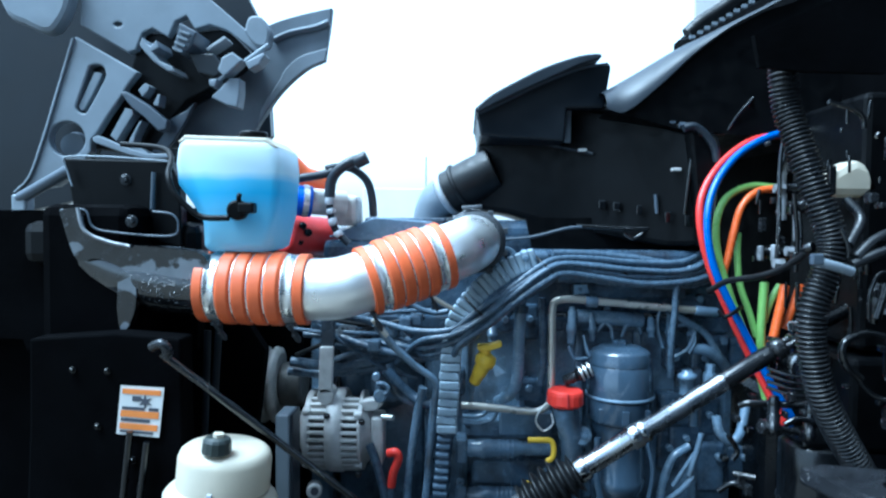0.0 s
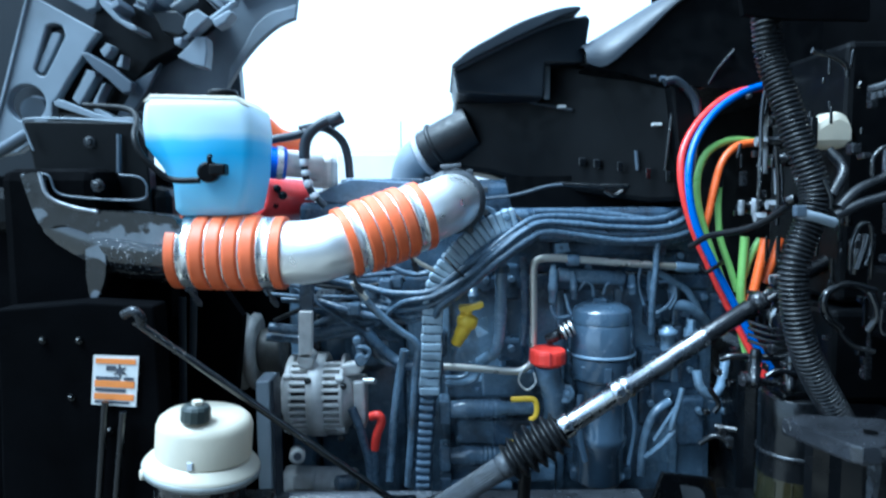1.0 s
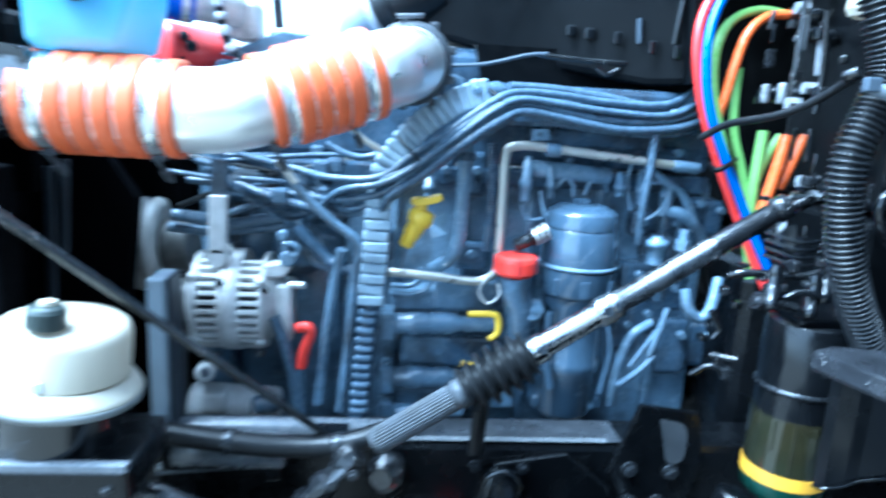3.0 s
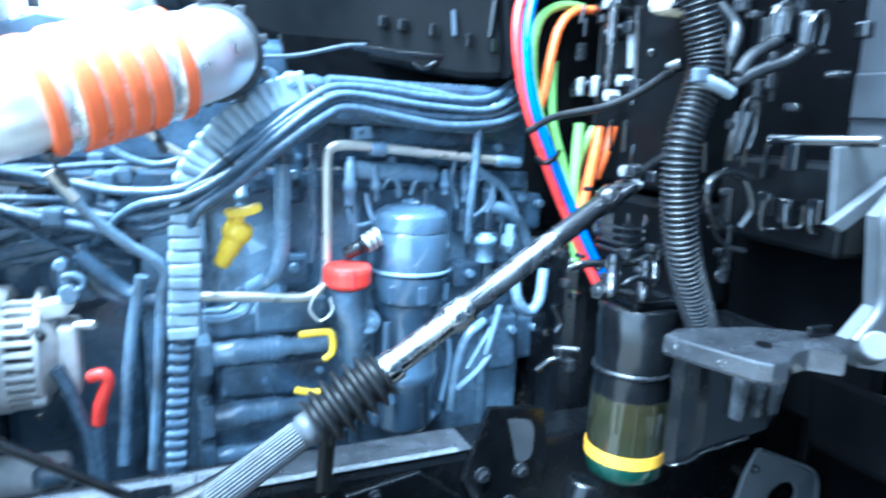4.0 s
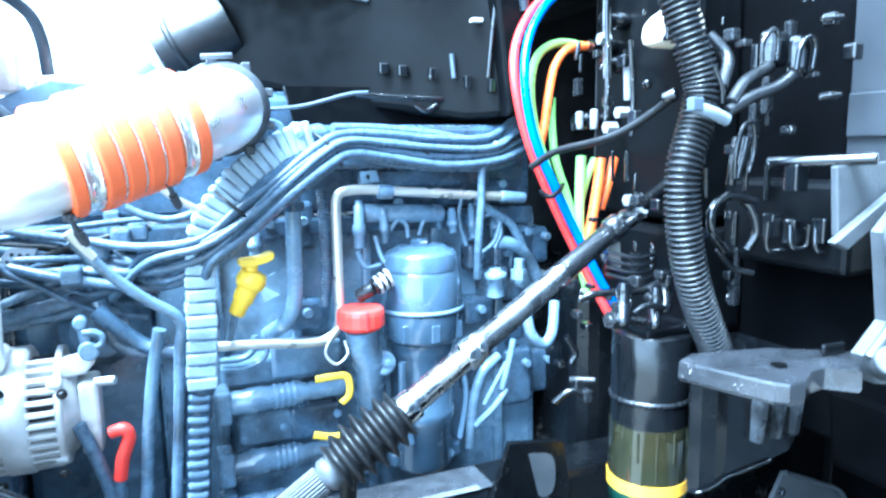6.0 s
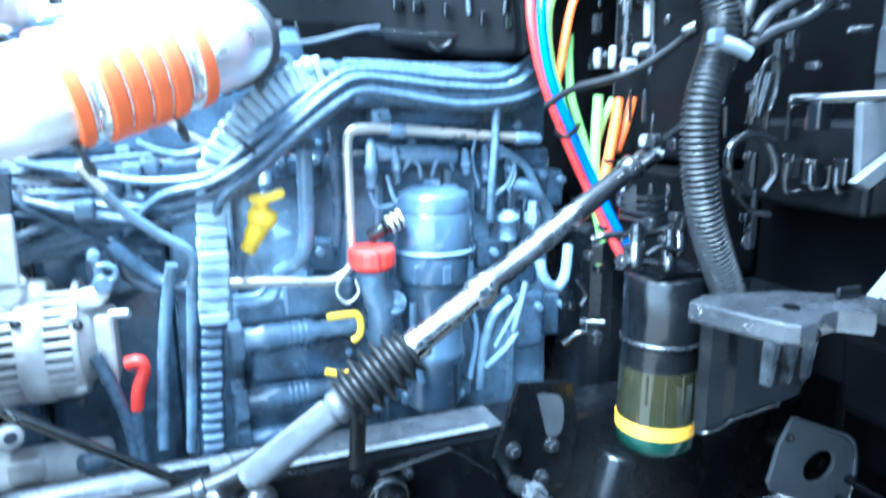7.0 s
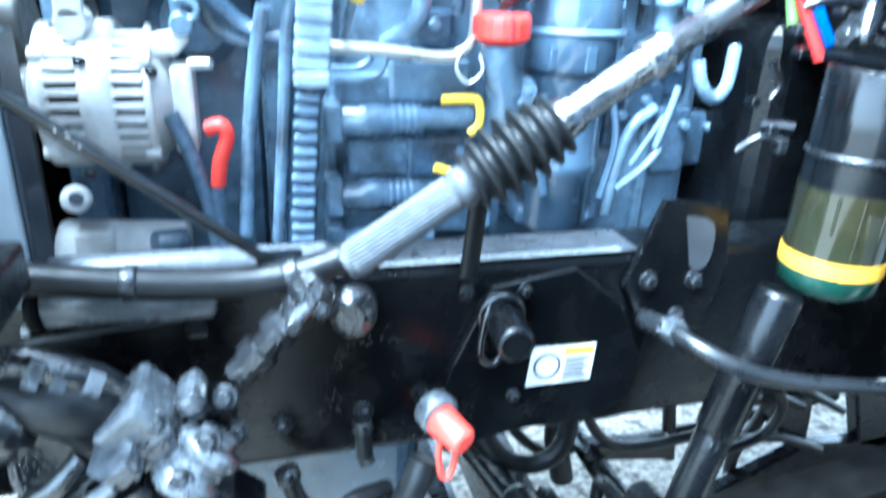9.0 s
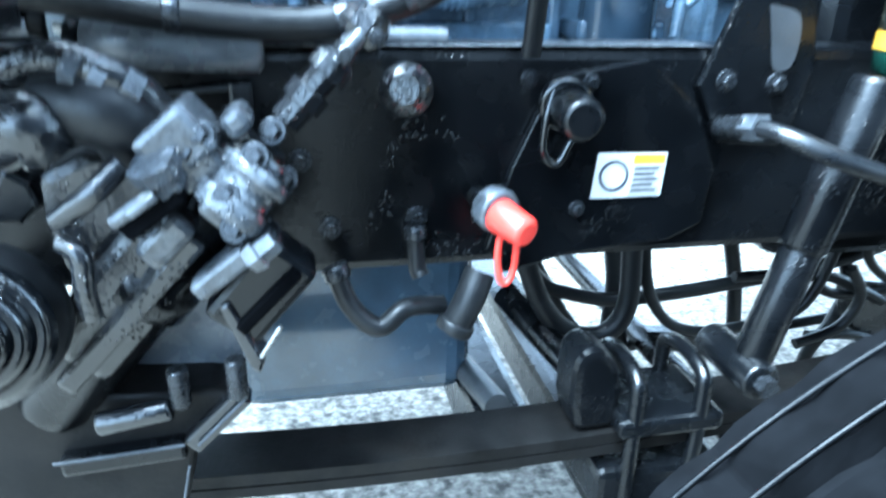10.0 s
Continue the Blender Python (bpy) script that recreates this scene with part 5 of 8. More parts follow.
part("hub", Geo().lathe(off(hc, 0, -0.018, 0), off(hc, -0.001, -0.03, 0), [(0, 0.012), (0.8, 0.011), (1, 0.007)], 20), BLACK_PAINT, hn)
lr = thing("brace_rod", (-0.583, 0.97, 0.985), "grey steel brace rod low beside the radiator", "rod")
part("bar", Geo().cyl((-0.673, 0.97, 1.057), (-0.513, 0.97, 0.921), 0.0065), CAST_GREY, lr)
part("sleeve", Geo().cyl((-0.614, 0.97, 1.005), (-0.599, 0.97, 0.992), 0.009, edge=0.002), GEAR, lr)
bk = thing("hose_clip", (-0.433, 0.96, 1.092), "small grey steel hose clip by the reservoir", "clip")
part("tab", Geo().prism([(-0.436, 0.96, 1.098), (-0.413, 0.96, 1.1), (-0.421, 0.96, 1.086), (-0.434, 0.96, 1.088)], 0.01), CAST_GREY, bk)
part("arm", Geo().tube([(-0.421, 0.965, 1.089), (-0.437, 0.965, 1.075), (-0.459, 0.965, 1.065), (-0.464, 0.965, 1.035), (-0.472, 0.965, 0.978)], 0.004), GEAR, bk)
part("lower_hose", Geo().tube([(-0.346, 0.95, 1.044), (-0.358, 0.95, 1.006), (-0.38, 0.97, 0.945)], 0.018), RUBBER, res)

# diagonal hood strut
rod = thing("support_rod", (-0.024, 1.14, 1.049), "slim black support rod from radiator to frame", "rod")
part("bar", Geo().cyl((-0.403, 0.96, 1.427), (-0.017, 1.14, 1.046), 0.0062), BLACK_GLOSS, rod)
part("eye_end", Geo().tube([(-0.419, 0.965, 1.436), (-0.402, 0.955, 1.443), (-0.392, 0.955, 1.435), (-0.393, 0.96, 1.421)], 0.008), BOLT_STEEL, rod)
part("foot", Geo().box(off((-0.019, 1.14, 1.047), -0.02, -0.012, -0.012), off((-0.019, 1.14, 1.047), 0.03, 0.03, 0.008), 0.004), BLACK_PAINT, rod)

# ---- alternator and belt drive ----
alt = thing("alternator", (-0.197, 1.36, 1.061), "grey cast aluminium alternator with cooling slots", "alternator")
ax0, ax1 = (-0.265, 1.36, 1.199), (-0.133, 1.36, 1.197)
AZ = 1.19
for name, x0, x1, r in (("front_ring", -0.262, -0.247, 0.083), ("centre_band", -0.216, -0.18, 0.088), ("rear_ring", -0.15, -0.14, 0.083)):
    part(name, Geo().lathe((x0, 1.36, AZ), (x1, 1.36, AZ), [(0, r - 0.006), (0.12, r), (0.88, r), (1, r - 0.006)], 40), CAST_ALU, alt)
part("front_cone", Geo().lathe((-0.28, 1.36, AZ), (-0.26, 1.36, AZ), [(0, 0.03), (0.4, 0.05), (1, 0.075)], 40), CAST_ALU, alt)
part("rear_cover", Geo().lathe((-0.142, 1.36, AZ), (-0.122, 1.36, AZ), [(0, 0.074), (0.5, 0.066), (1, 0.045)], 40), CAST_ALU, alt)
part("winding", Geo().lathe((-0.25, 1.36, AZ), (-0.145, 1.36, AZ), [(0, 0.07), (1, 0.07)], 40), SLOT_DARK, alt, "dark copper windings behind the slots")
for x0, x1 in ((-0.249, -0.214), (-0.182, -0.148)):
    for k in range(13):
        w = radians(-62 + 10.4 * k)
        m = Matrix.Translation((0, 1.36, AZ)) @ Matrix.Rotation(-w, 4, "X")
        part("fin", Geo().box((x0, -0.0855, -0.0036), (x1, -0.07, 0.0036), 0.0012, m), CAST_ALU, alt)
for x0, w in ((-0.262, 40), (-0.262, -40), (-0.156, 36), (-0.156, -44)):
    m = Matrix.Translation((0, 1.36, AZ)) @ Matrix.Rotation(-radians(w), 4, "X")
    part("bolt_boss", Geo().cyl(m @ Vector((x0, -0.083, 0)), m @ Vector((x0 + 0.017, -0.083, 0)), 0.0075, edge=0.002), CAST_ALU, alt)
part("mount_ear", Geo().prism(ring((-0.217, 1.3, 1.275), 0.017, 14), 0.05, bevel=0.002), CAST_ALU, alt)
part("lower_ear", Geo().cyl((-0.232, 1.27, 1.088), (-0.251, 1.36, 1.061), 0.016, edge=0.004), CAST_ALU, alt)
part("lower_ear_hole", Geo().cyl((-0.231, 1.268, 1.089), (-0.233, 1.275, 1.087), 0.008), INK, alt)
part("top_arm", Geo().prism([(-0.228, 1.3, 1.377), (-0.2, 1.3, 1.377), (-0.203, 1.3, 1.281), (-0.231, 1.3, 1.281)], 0.014, bevel=0.002), CAST_ALU, alt)
part("arm_upper", Geo().prism([(-0.225, 1.305, 1.436), (-0.196, 1.305, 1.435), (-0.2, 1.305, 1.378), (-0.228, 1.305, 1.378)], 0.012, bevel=0.002), ENGINE_DARK, alt)
part("link_arm", bar((-0.112, 1.3, 1.318), (-0.104, 1.3, 1.272), 0.013, 0.012, 0.003), ENGINE, alt)
for p, r in (((-0.112, 1.297, 1.316), 0.009), ((-0.104, 1.297, 1.277), 0.0135)):
    part("link_boss", Geo().cyl(p, off(p, 0, 0.03, 0), r, edge=0.003), ENGINE, alt)
part("hook", Geo().tube([(-0.11, 1.3, 1.303), (-0.097, 1.3, 1.303), (-0.087, 1.3, 1.296), (-0.088, 1.3, 1.286), (-0.096, 1.3, 1.282)], 0.0045), ENGINE, alt)
part("link_foot", Geo().prism([(-0.15, 1.31, 1.262), (-0.11, 1.31, 1.27), (-0.098, 1.31, 1.258), (-0.112, 1.31, 1.243), (-0.15, 1.31, 1.238)], 0.03, bevel=0.004), CAST_ALU, alt)
for p in ((-0.21, 1.285, 1.238), (-0.139, 1.285, 1.227), (-0.216, 1.285, 1.113), (-0.145, 1.285, 1.119)):
    bolt(alt, p, r=0.006)
part("terminal", Geo().cyl((-0.099, 1.3, 1.234), (-0.075, 1.29, 1.236), 0.006), STEEL, alt)
part("regulator", Geo().box((-0.124, 1.31, 1.231), off((-0.098, 1.31, 1.127), y=0.06), 0.006), CAST_ALU, alt)
part("pulley", Geo().lathe((-0.318, 1.36, 1.187), (-0.274, 1.36, 1.186), [(0, 0.03), (0.05, 0.038), (0.3, 0.038), (0.35, 0.034), (0.65, 0.034), (0.7, 0.038), (0.95, 0.038), (1, 0.03)], 32), PULLEY_DARK, alt)
cab = thing("alternator_cable", (-0.069, 1.3, 1.119), "battery cable with a red rubber boot", "cable")
part("boot", Geo().tube([(-0.086, 1.295, 1.161), (-0.07, 1.29, 1.165), (-0.064, 1.29, 1.152), (-0.074, 1.292, 1.122), (-0.079, 1.295, 1.092)], 0.009), RED, cab, "red rubber boot")
part("cable", Geo().tube([(-0.079, 1.295, 1.095), (-0.08, 1.3, 1.048), (-0.077, 1.3, 0.987)], 0.008), HARNESS, cab)
part("cable", Geo().tube([(-0.125, 1.3, 1.177), (-0.108, 1.3, 1.131), (-0.091, 1.3, 1.06), (-0.086, 1.3, 0.987)], 0.009), HARNESS, cab)

pul = thing("fan_pulley", (-0.365, 1.42, 1.269), "pale rimmed fan pulley seen edge-on by the shroud", "pulley")
part("rim", Geo().lathe((-0.397, 1.46, 1.259), (-0.348, 1.46, 1.26), [(0, 0.07), (0.08, 0.084), (0.3, 0.086), (0.4, 0.078), (0.6, 0.078), (0.7, 0.086), (0.9, 0.084), (1, 0.07)], 40), DULL_ALU, pul)
part("hub", Geo().cyl((-0.348, 1.46, 1.26), (-0.296, 1.46, 1.261), 0.05, edge=0.006), PULLEY_DARK, pul)
part("belt", Geo().box((-0.326, 1.4, 1.207), off((-0.299, 1.4, 0.948), y=0.012), 0.003), PULLEY_DARK, pul, "dark ribbed belt")
ac = thing("compressor", (-0.206, 1.36, 0.979), "cast aluminium compressor low on the engine", "compressor")
part("body", Geo().cyl((-0.282, 1.36, 0.992), (-0.124, 1.36, 0.983), 0.04, edge=0.01), CAST_ALU, ac)
part("fitting", Geo().box((-0.253, 1.31, 1.032), off((-0.209, 1.31, 0.998), y=0.05), 0.006), CAST_ALU, ac)
part("fitting", Geo().cyl((-0.161, 1.3, 1.018), (-0.124, 1.32, 1.013), 0.016, edge=0.004), ENGINE, ac)

# coolant tubes and dark hoses left of the conduit
dr = thing("drain_tube", (0.006, 1.28, 1.266), "thin steel tube with a pale end below the charge pipe", "tube")
part("tube", Geo().tube([(-0.106, 1.24, 1.435), (-0.073, 1.25, 1.392), (-0.031, 1.26, 1.351), (0.011, 1.265, 1.316), (0.008, 1.27, 1.269), (-0, 1.275, 1.164), (-0.012, 1.28, 1.021)], 0.0075), ENGINE, dr)
part("tip", Geo().cyl((-0.109, 1.235, 1.445), (-0.085, 1.245, 1.41), 0.0065), FUEL_STEEL, dr)
hs = thing("coolant_hose", (-0.03, 1.3, 1.203), "blue-grey coolant hoses beside the alternator", "hose")
part("hose", Geo().tube([(-0.015, 1.29, 1.299), (-0.029, 1.3, 1.226), (-0.041, 1.3, 1.132), (-0.05, 1.3, 1.024)], 0.009), ENGINE, hs)
part("hose", Geo().tube([(-0.092, 1.31, 1.33), (-0.046, 1.31, 1.282), (-0.017, 1.3, 1.267), (0.009, 1.29, 1.264)], 0.011), ENGINE_DARK, hs)
part("hose", Geo().tube([(-0.199, 1.34, 1.395), (-0.149, 1.32, 1.381), (-0.079, 1.31, 1.364), (-0.01, 1.3, 1.354)], 0.008), ENGINE_DARK, hs)
part("tag_plate", Geo().prism([(-0.19, 1.33, 1.419), (-0.156, 1.33, 1.416), (-0.172, 1.33, 1.389), (-0.206, 1.33, 1.395)], 0.008, [ring((-0.186 + 0.009 * i - 0.006 * j, 1.33, 1.41 - 0.001 * i - 0.009 * j), 0.0028, 8) for i in range(3) for j in range(2)]), GREY_PLASTIC, hs, "pale grey perforated tag")
part("curved_hose", Geo().tube([(-0.092, 1.345, 1.335), (-0.086, 1.34, 1.312), (-0.078, 1.34, 1.288), (-0.058, 1.34, 1.267), (-0.012, 1.34, 1.256)], 0.0125, seg=14), ENGINE, hs)
part("braided_hose", Geo().tube([(-0.106, 1.36, 1.42), (-0.104, 1.36, 1.39), (-0.104, 1.36, 1.368), (-0.1, 1.36, 1.345)], 0.006, rib=0.0015, pitch=0.006), ENGINE, hs)
part("corrugated_hose", Geo().tube([(-0.128, 1.38, 1.41), (-0.115, 1.38, 1.375), (-0.108, 1.38, 1.352)], 0.008, rib=0.002, pitch=0.008), ENGINE_DARK, hs)
for p in ((-0.118, 1.3, 1.38), (-0.056, 1.32, 1.426), (-0.085, 1.32, 1.409), (-0.034, 1.33, 1.43)):
    part("connector", Geo().box(off(p, -0.012, 0, -0.014), off(p, 0.014, 0.03, 0.012), 0.005), HARNESS, hs)

# ---- steering shaft ----
sh = thing("steering_shaft", (0.363, 1.09, 1.269), "steel steering shaft with a black rubber bellows and universal joint", "steering shaft")
s_up, s_ring, s_mid, s_low, s_bot, s_joint = (0.603, 1.12, 1.413), (0.362, 1.09, 1.269), (0.262, 1.085, 1.206), (0.175, 1.085, 1.149), (0.049, 1.085, 1.067), (0.007, 1.085, 1.031)
s_dark = Vector(s_up).lerp(Vector(s_mid), 0.25)
# the steel reflects less light up here, so this end is coloured black
part("top_tube", Geo().lathe(s_up, s_dark, [(0, 0.012), (0.08, 0.0155), (1, 0.016)], 24), GEAR, sh, "upper end of the shaft, its darkening painted in black")
part("upper_tube", Geo().lathe(s_dark, s_mid, [(0, 0.0158), (0.03, 0.0164), (0.515, 0.0165), (0.53, 0.02), (0.57, 0.02), (0.58, 0.017), (1, 0.0175)], 24), SHAFT_STEEL, sh)
part("ring", Geo().cyl(off(s_ring, 0.008, 0, 0.005), off(s_ring, -0.008, 0, -0.005), 0.021, edge=0.002), SHAFT_STEEL, sh)
part("bellows_collar", Geo().cyl(Vector(s_mid) + Vector((0.02, 0, 0.012)), s_mid, 0.021, edge=0.003), SHAFT_STEEL, sh)
prof = []
for i in range(61):
    u = i / 60
    prof.append((u, 0.026 + 0.012 * (0.5 + 0.5 * math.cos(u * math.pi * 2 * 6)) * (0.7 + 0.6 * math.sin(u * math.pi))))
part("bellows", Geo().lathe(s_mid, s_low, prof, 32), RUBBER, sh, "black ribbed rubber bellows")
part("lower_shaft", Geo().lathe(s_low, s_bot, [(0, 0.02), (0.04, 0.022), (0.1, 0.022), (0.12, 0.0175), (0.97, 0.0175), (1, 0.016)], 24), SATIN_STEEL, sh)
s_way = (Vector(s_bot) - Vector(s_low)).to_track_quat("Z", "Y")
for k in range(26):
    o = s_way @ Vector((0.0178 * math.cos(k * math.pi / 13), 0.0178 * math.sin(k * math.pi / 13), 0))
    part("spline", Geo().tube([Vector(s_low).lerp(Vector(s_bot), 0.14) + o, Vector(s_low).lerp(Vector(s_bot), 0.95) + o], 0.0018, seg=6), SATIN_STEEL, sh)
jd = (Vector((-0.064, 1.08, 0.953)) - Vector(s_joint)).normalized()
part("yoke", Geo().lathe(Vector(s_joint) - jd * 0.028, Vector(s_joint) + jd * 0.004, [(0, 0.017), (0.3, 0.023), (0.75, 0.025), (1, 0.02)], 8, False), GEAR, sh)
for k, w in enumerate((0.016, -0.016)):
    o = Vector((0, w, 0))
    part("yoke_ear", Geo().tube([Vector(s_joint) - jd * 0.005 + o, Vector(s_joint) + jd * 0.03 + o * 1.2], 0.0085, seg=8), GEAR_PALE, sh)
part("yoke_pin", Geo().cyl(Vector(s_joint) + jd * 0.02 + Vector((0, -0.03, 0)), Vector(s_joint) + jd * 0.02 + Vector((0, 0.03, 0)), 0.009, edge=0.003), BOLT_STEEL, sh)
part("lower_yoke", Geo().lathe(Vector(s_joint) + jd * 0.024, (-0.064, 1.08, 0.953), [(0, 0.012), (0.08, 0.02), (0.28, 0.021), (0.3, 0.015), (0.5, 0.015), (0.52, 0.021), (0.72, 0.021), (0.74, 0.016), (1, 0.016)], 10, False), GEAR, sh)
bolt(sh, off(s_joint, 0.015, -0.027, 0.0), r=0.007)
part("joint_socket", Geo().lathe(s_up, off(s_up, 0.022, 0.002, 0.013), [(0, 0.015), (0.2, 0.019), (0.8, 0.019), (1, 0.014)], 20), GEAR, sh)
for w in (-0.014, 0.014):
    part("joint_ear", Geo().tube([off(s_up, 0.02, w, 0.012), off(s_up, 0.045, w * 1.1, 0.027)], 0.0065, seg=10), GEAR, sh)
    part("joint_fork", Geo().tube([off(s_up, 0.034, 0.002, 0.02 + w), off(s_up, 0.062, 0.004, 0.036 + w)], 0.0065, seg=10), GEAR, sh)
part("joint_cross", Geo().cyl(off(s_up, 0.038, -0.022, 0.023), off(s_up, 0.038, 0.022, 0.023), 0.007, edge=0.002), BOLT_STEEL, sh)
part("stub", Geo().cyl(off(s_up, 0.055, 0.004, 0.032), (0.8, 1.16, s_up[2] + 0.1), 0.012), BLACK_PAINT, sh)

rh = thing("return_hose", (-0.071, 1.13, 1.033), "black rubber hose sweeping along the rail under the shaft", "hose")
part("hose", Geo().tube([(-0.288, 1.12, 1.065), (-0.221, 1.12, 1.055), (-0.149, 1.12, 1.045), (-0.07, 1.125, 1.038), (-0.002, 1.125, 1.042), (0.059, 1.125, 1.061), (0.116, 1.13, 1.087), (0.175, 1.135, 1.117), (0.223, 1.16, 1.128)], 0.0165, seg=16), RUBBER, rh)
for k, p in enumerate(((-0.159, 1.12, 1.047), (-0.002, 1.125, 1.042), (0.116, 1.13, 1.087))):
    q = Vector(p)
    d = Vector((0.008, 0, 0.0 if k == 0 else 0.003 if k == 1 else 0.006))
    part("clamp", Geo().cyl(q - d, q + d, 0.0185, edge=0.002), BOLT_STEEL, rh)
gt = thing("rail_tube", (-0.134, 1.2, 1.027), "grey plastic tubes lying along the rail top", "tube")
for dy, yy in ((0, 1.21), (14, 1.19)):
    part("tube", Geo().tube([(-0.9, yy, 1.022 + dy * 0.0003), (-0.4, yy + 0.01, 1.022 + dy * 0.0004), (-0.1, yy + 0.02, 1.02), (0.12, yy + 0.03, 1.018)], 0.009), CAST_GREY, gt)

pt = thing("steel_tube", (-0.1, 1.19, 1.04), "pale steel tube lying along the rail top", "tube")
part("tube", Geo().cyl((-0.285, 1.185, 1.036), (0.04, 1.195, 1.031), 0.017, edge=0.004), CAST_GREY, pt)
part("end_cap", Geo().cyl((-0.3, 1.185, 1.04), (-0.283, 1.185, 1.036), 0.02, edge=0.003), BLACK_PLASTIC, pt)
cyl_ = thing("rail_cylinder", (-0.17, 1.16, 1.0), "grey steel cylinder along the frame rail", "cylinder")
part("barrel", Geo().lathe((-0.248, 1.155, 1.017), (-0.082, 1.155, 1.014), [(0, 0.022), (0.02, 0.027), (0.97, 0.027), (1, 0.02)], 28), STEEL_DULL, cyl_)
part("end_collar", Geo().lathe((-0.262, 1.158, 1.013), (-0.249, 1.158, 1.013), [(0, 0.026), (0.2, 0.029), (0.8, 0.029), (1, 0.026)], 24), BLACK_PLASTIC, cyl_)
for dz in (-0.019, 0.019):
    part("tie_nut", Geo().lathe((-0.268, 1.14, 1.013 + dz), (-0.261, 1.14, 1.013 + dz), [(0, 0.006), (1, 0.006)], 6, False), STEEL, cyl_)
post = thing("radiator_post", (-0.264, 1.18, 1.012), "pale grey flat steel post beside the radiator", "post")
part("upright", Geo().box((-0.278, 1.15, 1.012), (-0.252, 1.215, 1.278), 0.004), GREY_PLASTIC, post)
part("edge", Geo().box((-0.251, 1.153, 1.012), (-0.246, 1.21, 1.278), 0.002), HOOD_DARK, post)

wl = thing("rail_line", (-0.187, 1.19, 0.961), "thin pale steel line along the frame rail", "line")
part("line", Geo().tube([(-0.286, 1.19, 0.954), (-0.221, 1.19, 0.96), (-0.124, 1.19, 0.968)], 0.0035), CAST_PALE, wl)
part("bracket", Geo().box(off((-0.111, 1.19, 0.963), -0.012, -0.008, -0.018), off((-0.111, 1.19, 0.963), 0.014, 0.008, 0.012), 0.004), GEAR, wl)
# ---- steering gear, low on the frame ----
sg = thing("steering_gear", (-0.2, 1.1, 0.75), "wet black cast steering gear box with hoses and bolts", "steering gear")
g0, g1 = (-0.327, 1.1, 0.649), (-0.083, 1.08, 0.932)
part("housing", Geo().lathe(g0, g1, [(0, 0.035), (0.04, 0.04), (0.45, 0.04), (0.46, 0.048), (0.54, 0.048), (0.55, 0.042), (0.8, 0.04), (0.81, 0.034), (0.97, 0.03), (1, 0.022)], 32), BLACK_PAINT, sg)
part("side_cover", bar((-0.284, 1.05, 0.724), (-0.156, 1.05, 0.866), 0.08, 0.09, 0.012), GEAR, sg)
part("cover_flange", bar((-0.286, 1.03, 0.709), (-0.147, 1.03, 0.856), 0.022, 0.1, 0.006), GEAR, sg)
part("upper_casting", Geo().prism([(-0.286, 1.07, 0.911), (-0.24, 1.07, 0.931), (-0.197, 1.07, 0.933), (-0.18, 1.07, 0.896), (-0.222, 1.07, 0.845), (-0.276, 1.07, 0.805), (-0.287, 1.07, 0.863)], 0.08, bevel=0.012), GEAR, sg)
part("mount_pad", Geo().prism([(-0.316, 1.08, 0.915), (-0.295, 1.08, 0.901), (-0.288, 1.08, 0.879), (-0.308, 1.08, 0.86), (-0.346, 1.08, 0.86)], 0.05, bevel=0.005), BLACK_PAINT, sg)
part("hose_bend", Geo().tube([(-0.252, 1.05, 0.977), (-0.22, 1.035, 0.977), (-0.197, 1.035, 0.965), (-0.19, 1.05, 0.942)], 0.032, seg=20), RUBBER, sg)
part("valve_body", bar((-0.174, 1, 0.932), (-0.131, 1, 0.967), 0.048, 0.08, 0.007), GEAR_PALE, sg)
part("valve_step", bar((-0.161, 1.005, 0.913), (-0.121, 1.005, 0.943), 0.03, 0.08, 0.006), GEAR_PALE, sg)
part("valve_block", bar((-0.132, 0.995, 0.885), (-0.099, 0.995, 0.916), 0.03, 0.07, 0.006), GEAR_PALE, sg)
part("top_lug", bar((-0.115, 1.02, 0.956), (-0.093, 1.02, 0.97), 0.024, 0.05, 0.008), GEAR_PALE, sg)
part("slot", bar((-0.198, 0.985, 0.88), (-0.15, 0.985, 0.914), 0.017, 0.04, 0.003), MATTE_BLACK, sg)
part("adjuster_rod", Geo().cyl((-0.205, 0.985, 0.891), (-0.171, 0.985, 0.915), 0.006, edge=0.001), GEAR_PALE, sg)
part("adjuster_rod", Geo().cyl((-0.19, 0.98, 0.9), (-0.167, 0.98, 0.916), 0.005, edge=0.001), GEAR_PALE, sg)
part("clamp_bar", bar((-0.151, 1, 0.813), (-0.077, 1, 0.869), 0.02, 0.04, 0.005), GEAR_PALE, sg)
part("clamp_boss", Geo().lathe((-0.101, 0.99, 0.85), (-0.077, 0.99, 0.868), [(0, 0.013), (0.4, 0.016), (0.45, 0.012), (1, 0.011)], 6, False), GEAR_PALE, sg)
part("pitman_arm", bar((-0.128, 1.02, 0.764), (-0.063, 1.02, 0.838), 0.062, 0.06, 0.008), BLACK_PAINT, sg)
part("arm_groove", bar((-0.117, 1.012, 0.767), (-0.06, 1.012, 0.824), 0.013, 0.03, 0.003), MATTE_BLACK, sg)
part("arm_edge", Geo().tube([(-0.099, 1.01, 0.741), (-0.079, 1.01, 0.772)], 0.0028), SHAFT_STEEL, sg)
part("arm_end", Geo().prism([(-0.135, 1.015, 0.794), (-0.124, 1.015, 0.799), (-0.096, 1.015, 0.732), (-0.102, 1.015, 0.717), (-0.11, 1.015, 0.724)], 0.04, bevel=0.004), GEAR, sg)
part("casting_lug", bar((-0.193, 1.015, 0.841), (-0.153, 1.015, 0.878), 0.03, 0.05, 0.008), GEAR_PALE, sg)
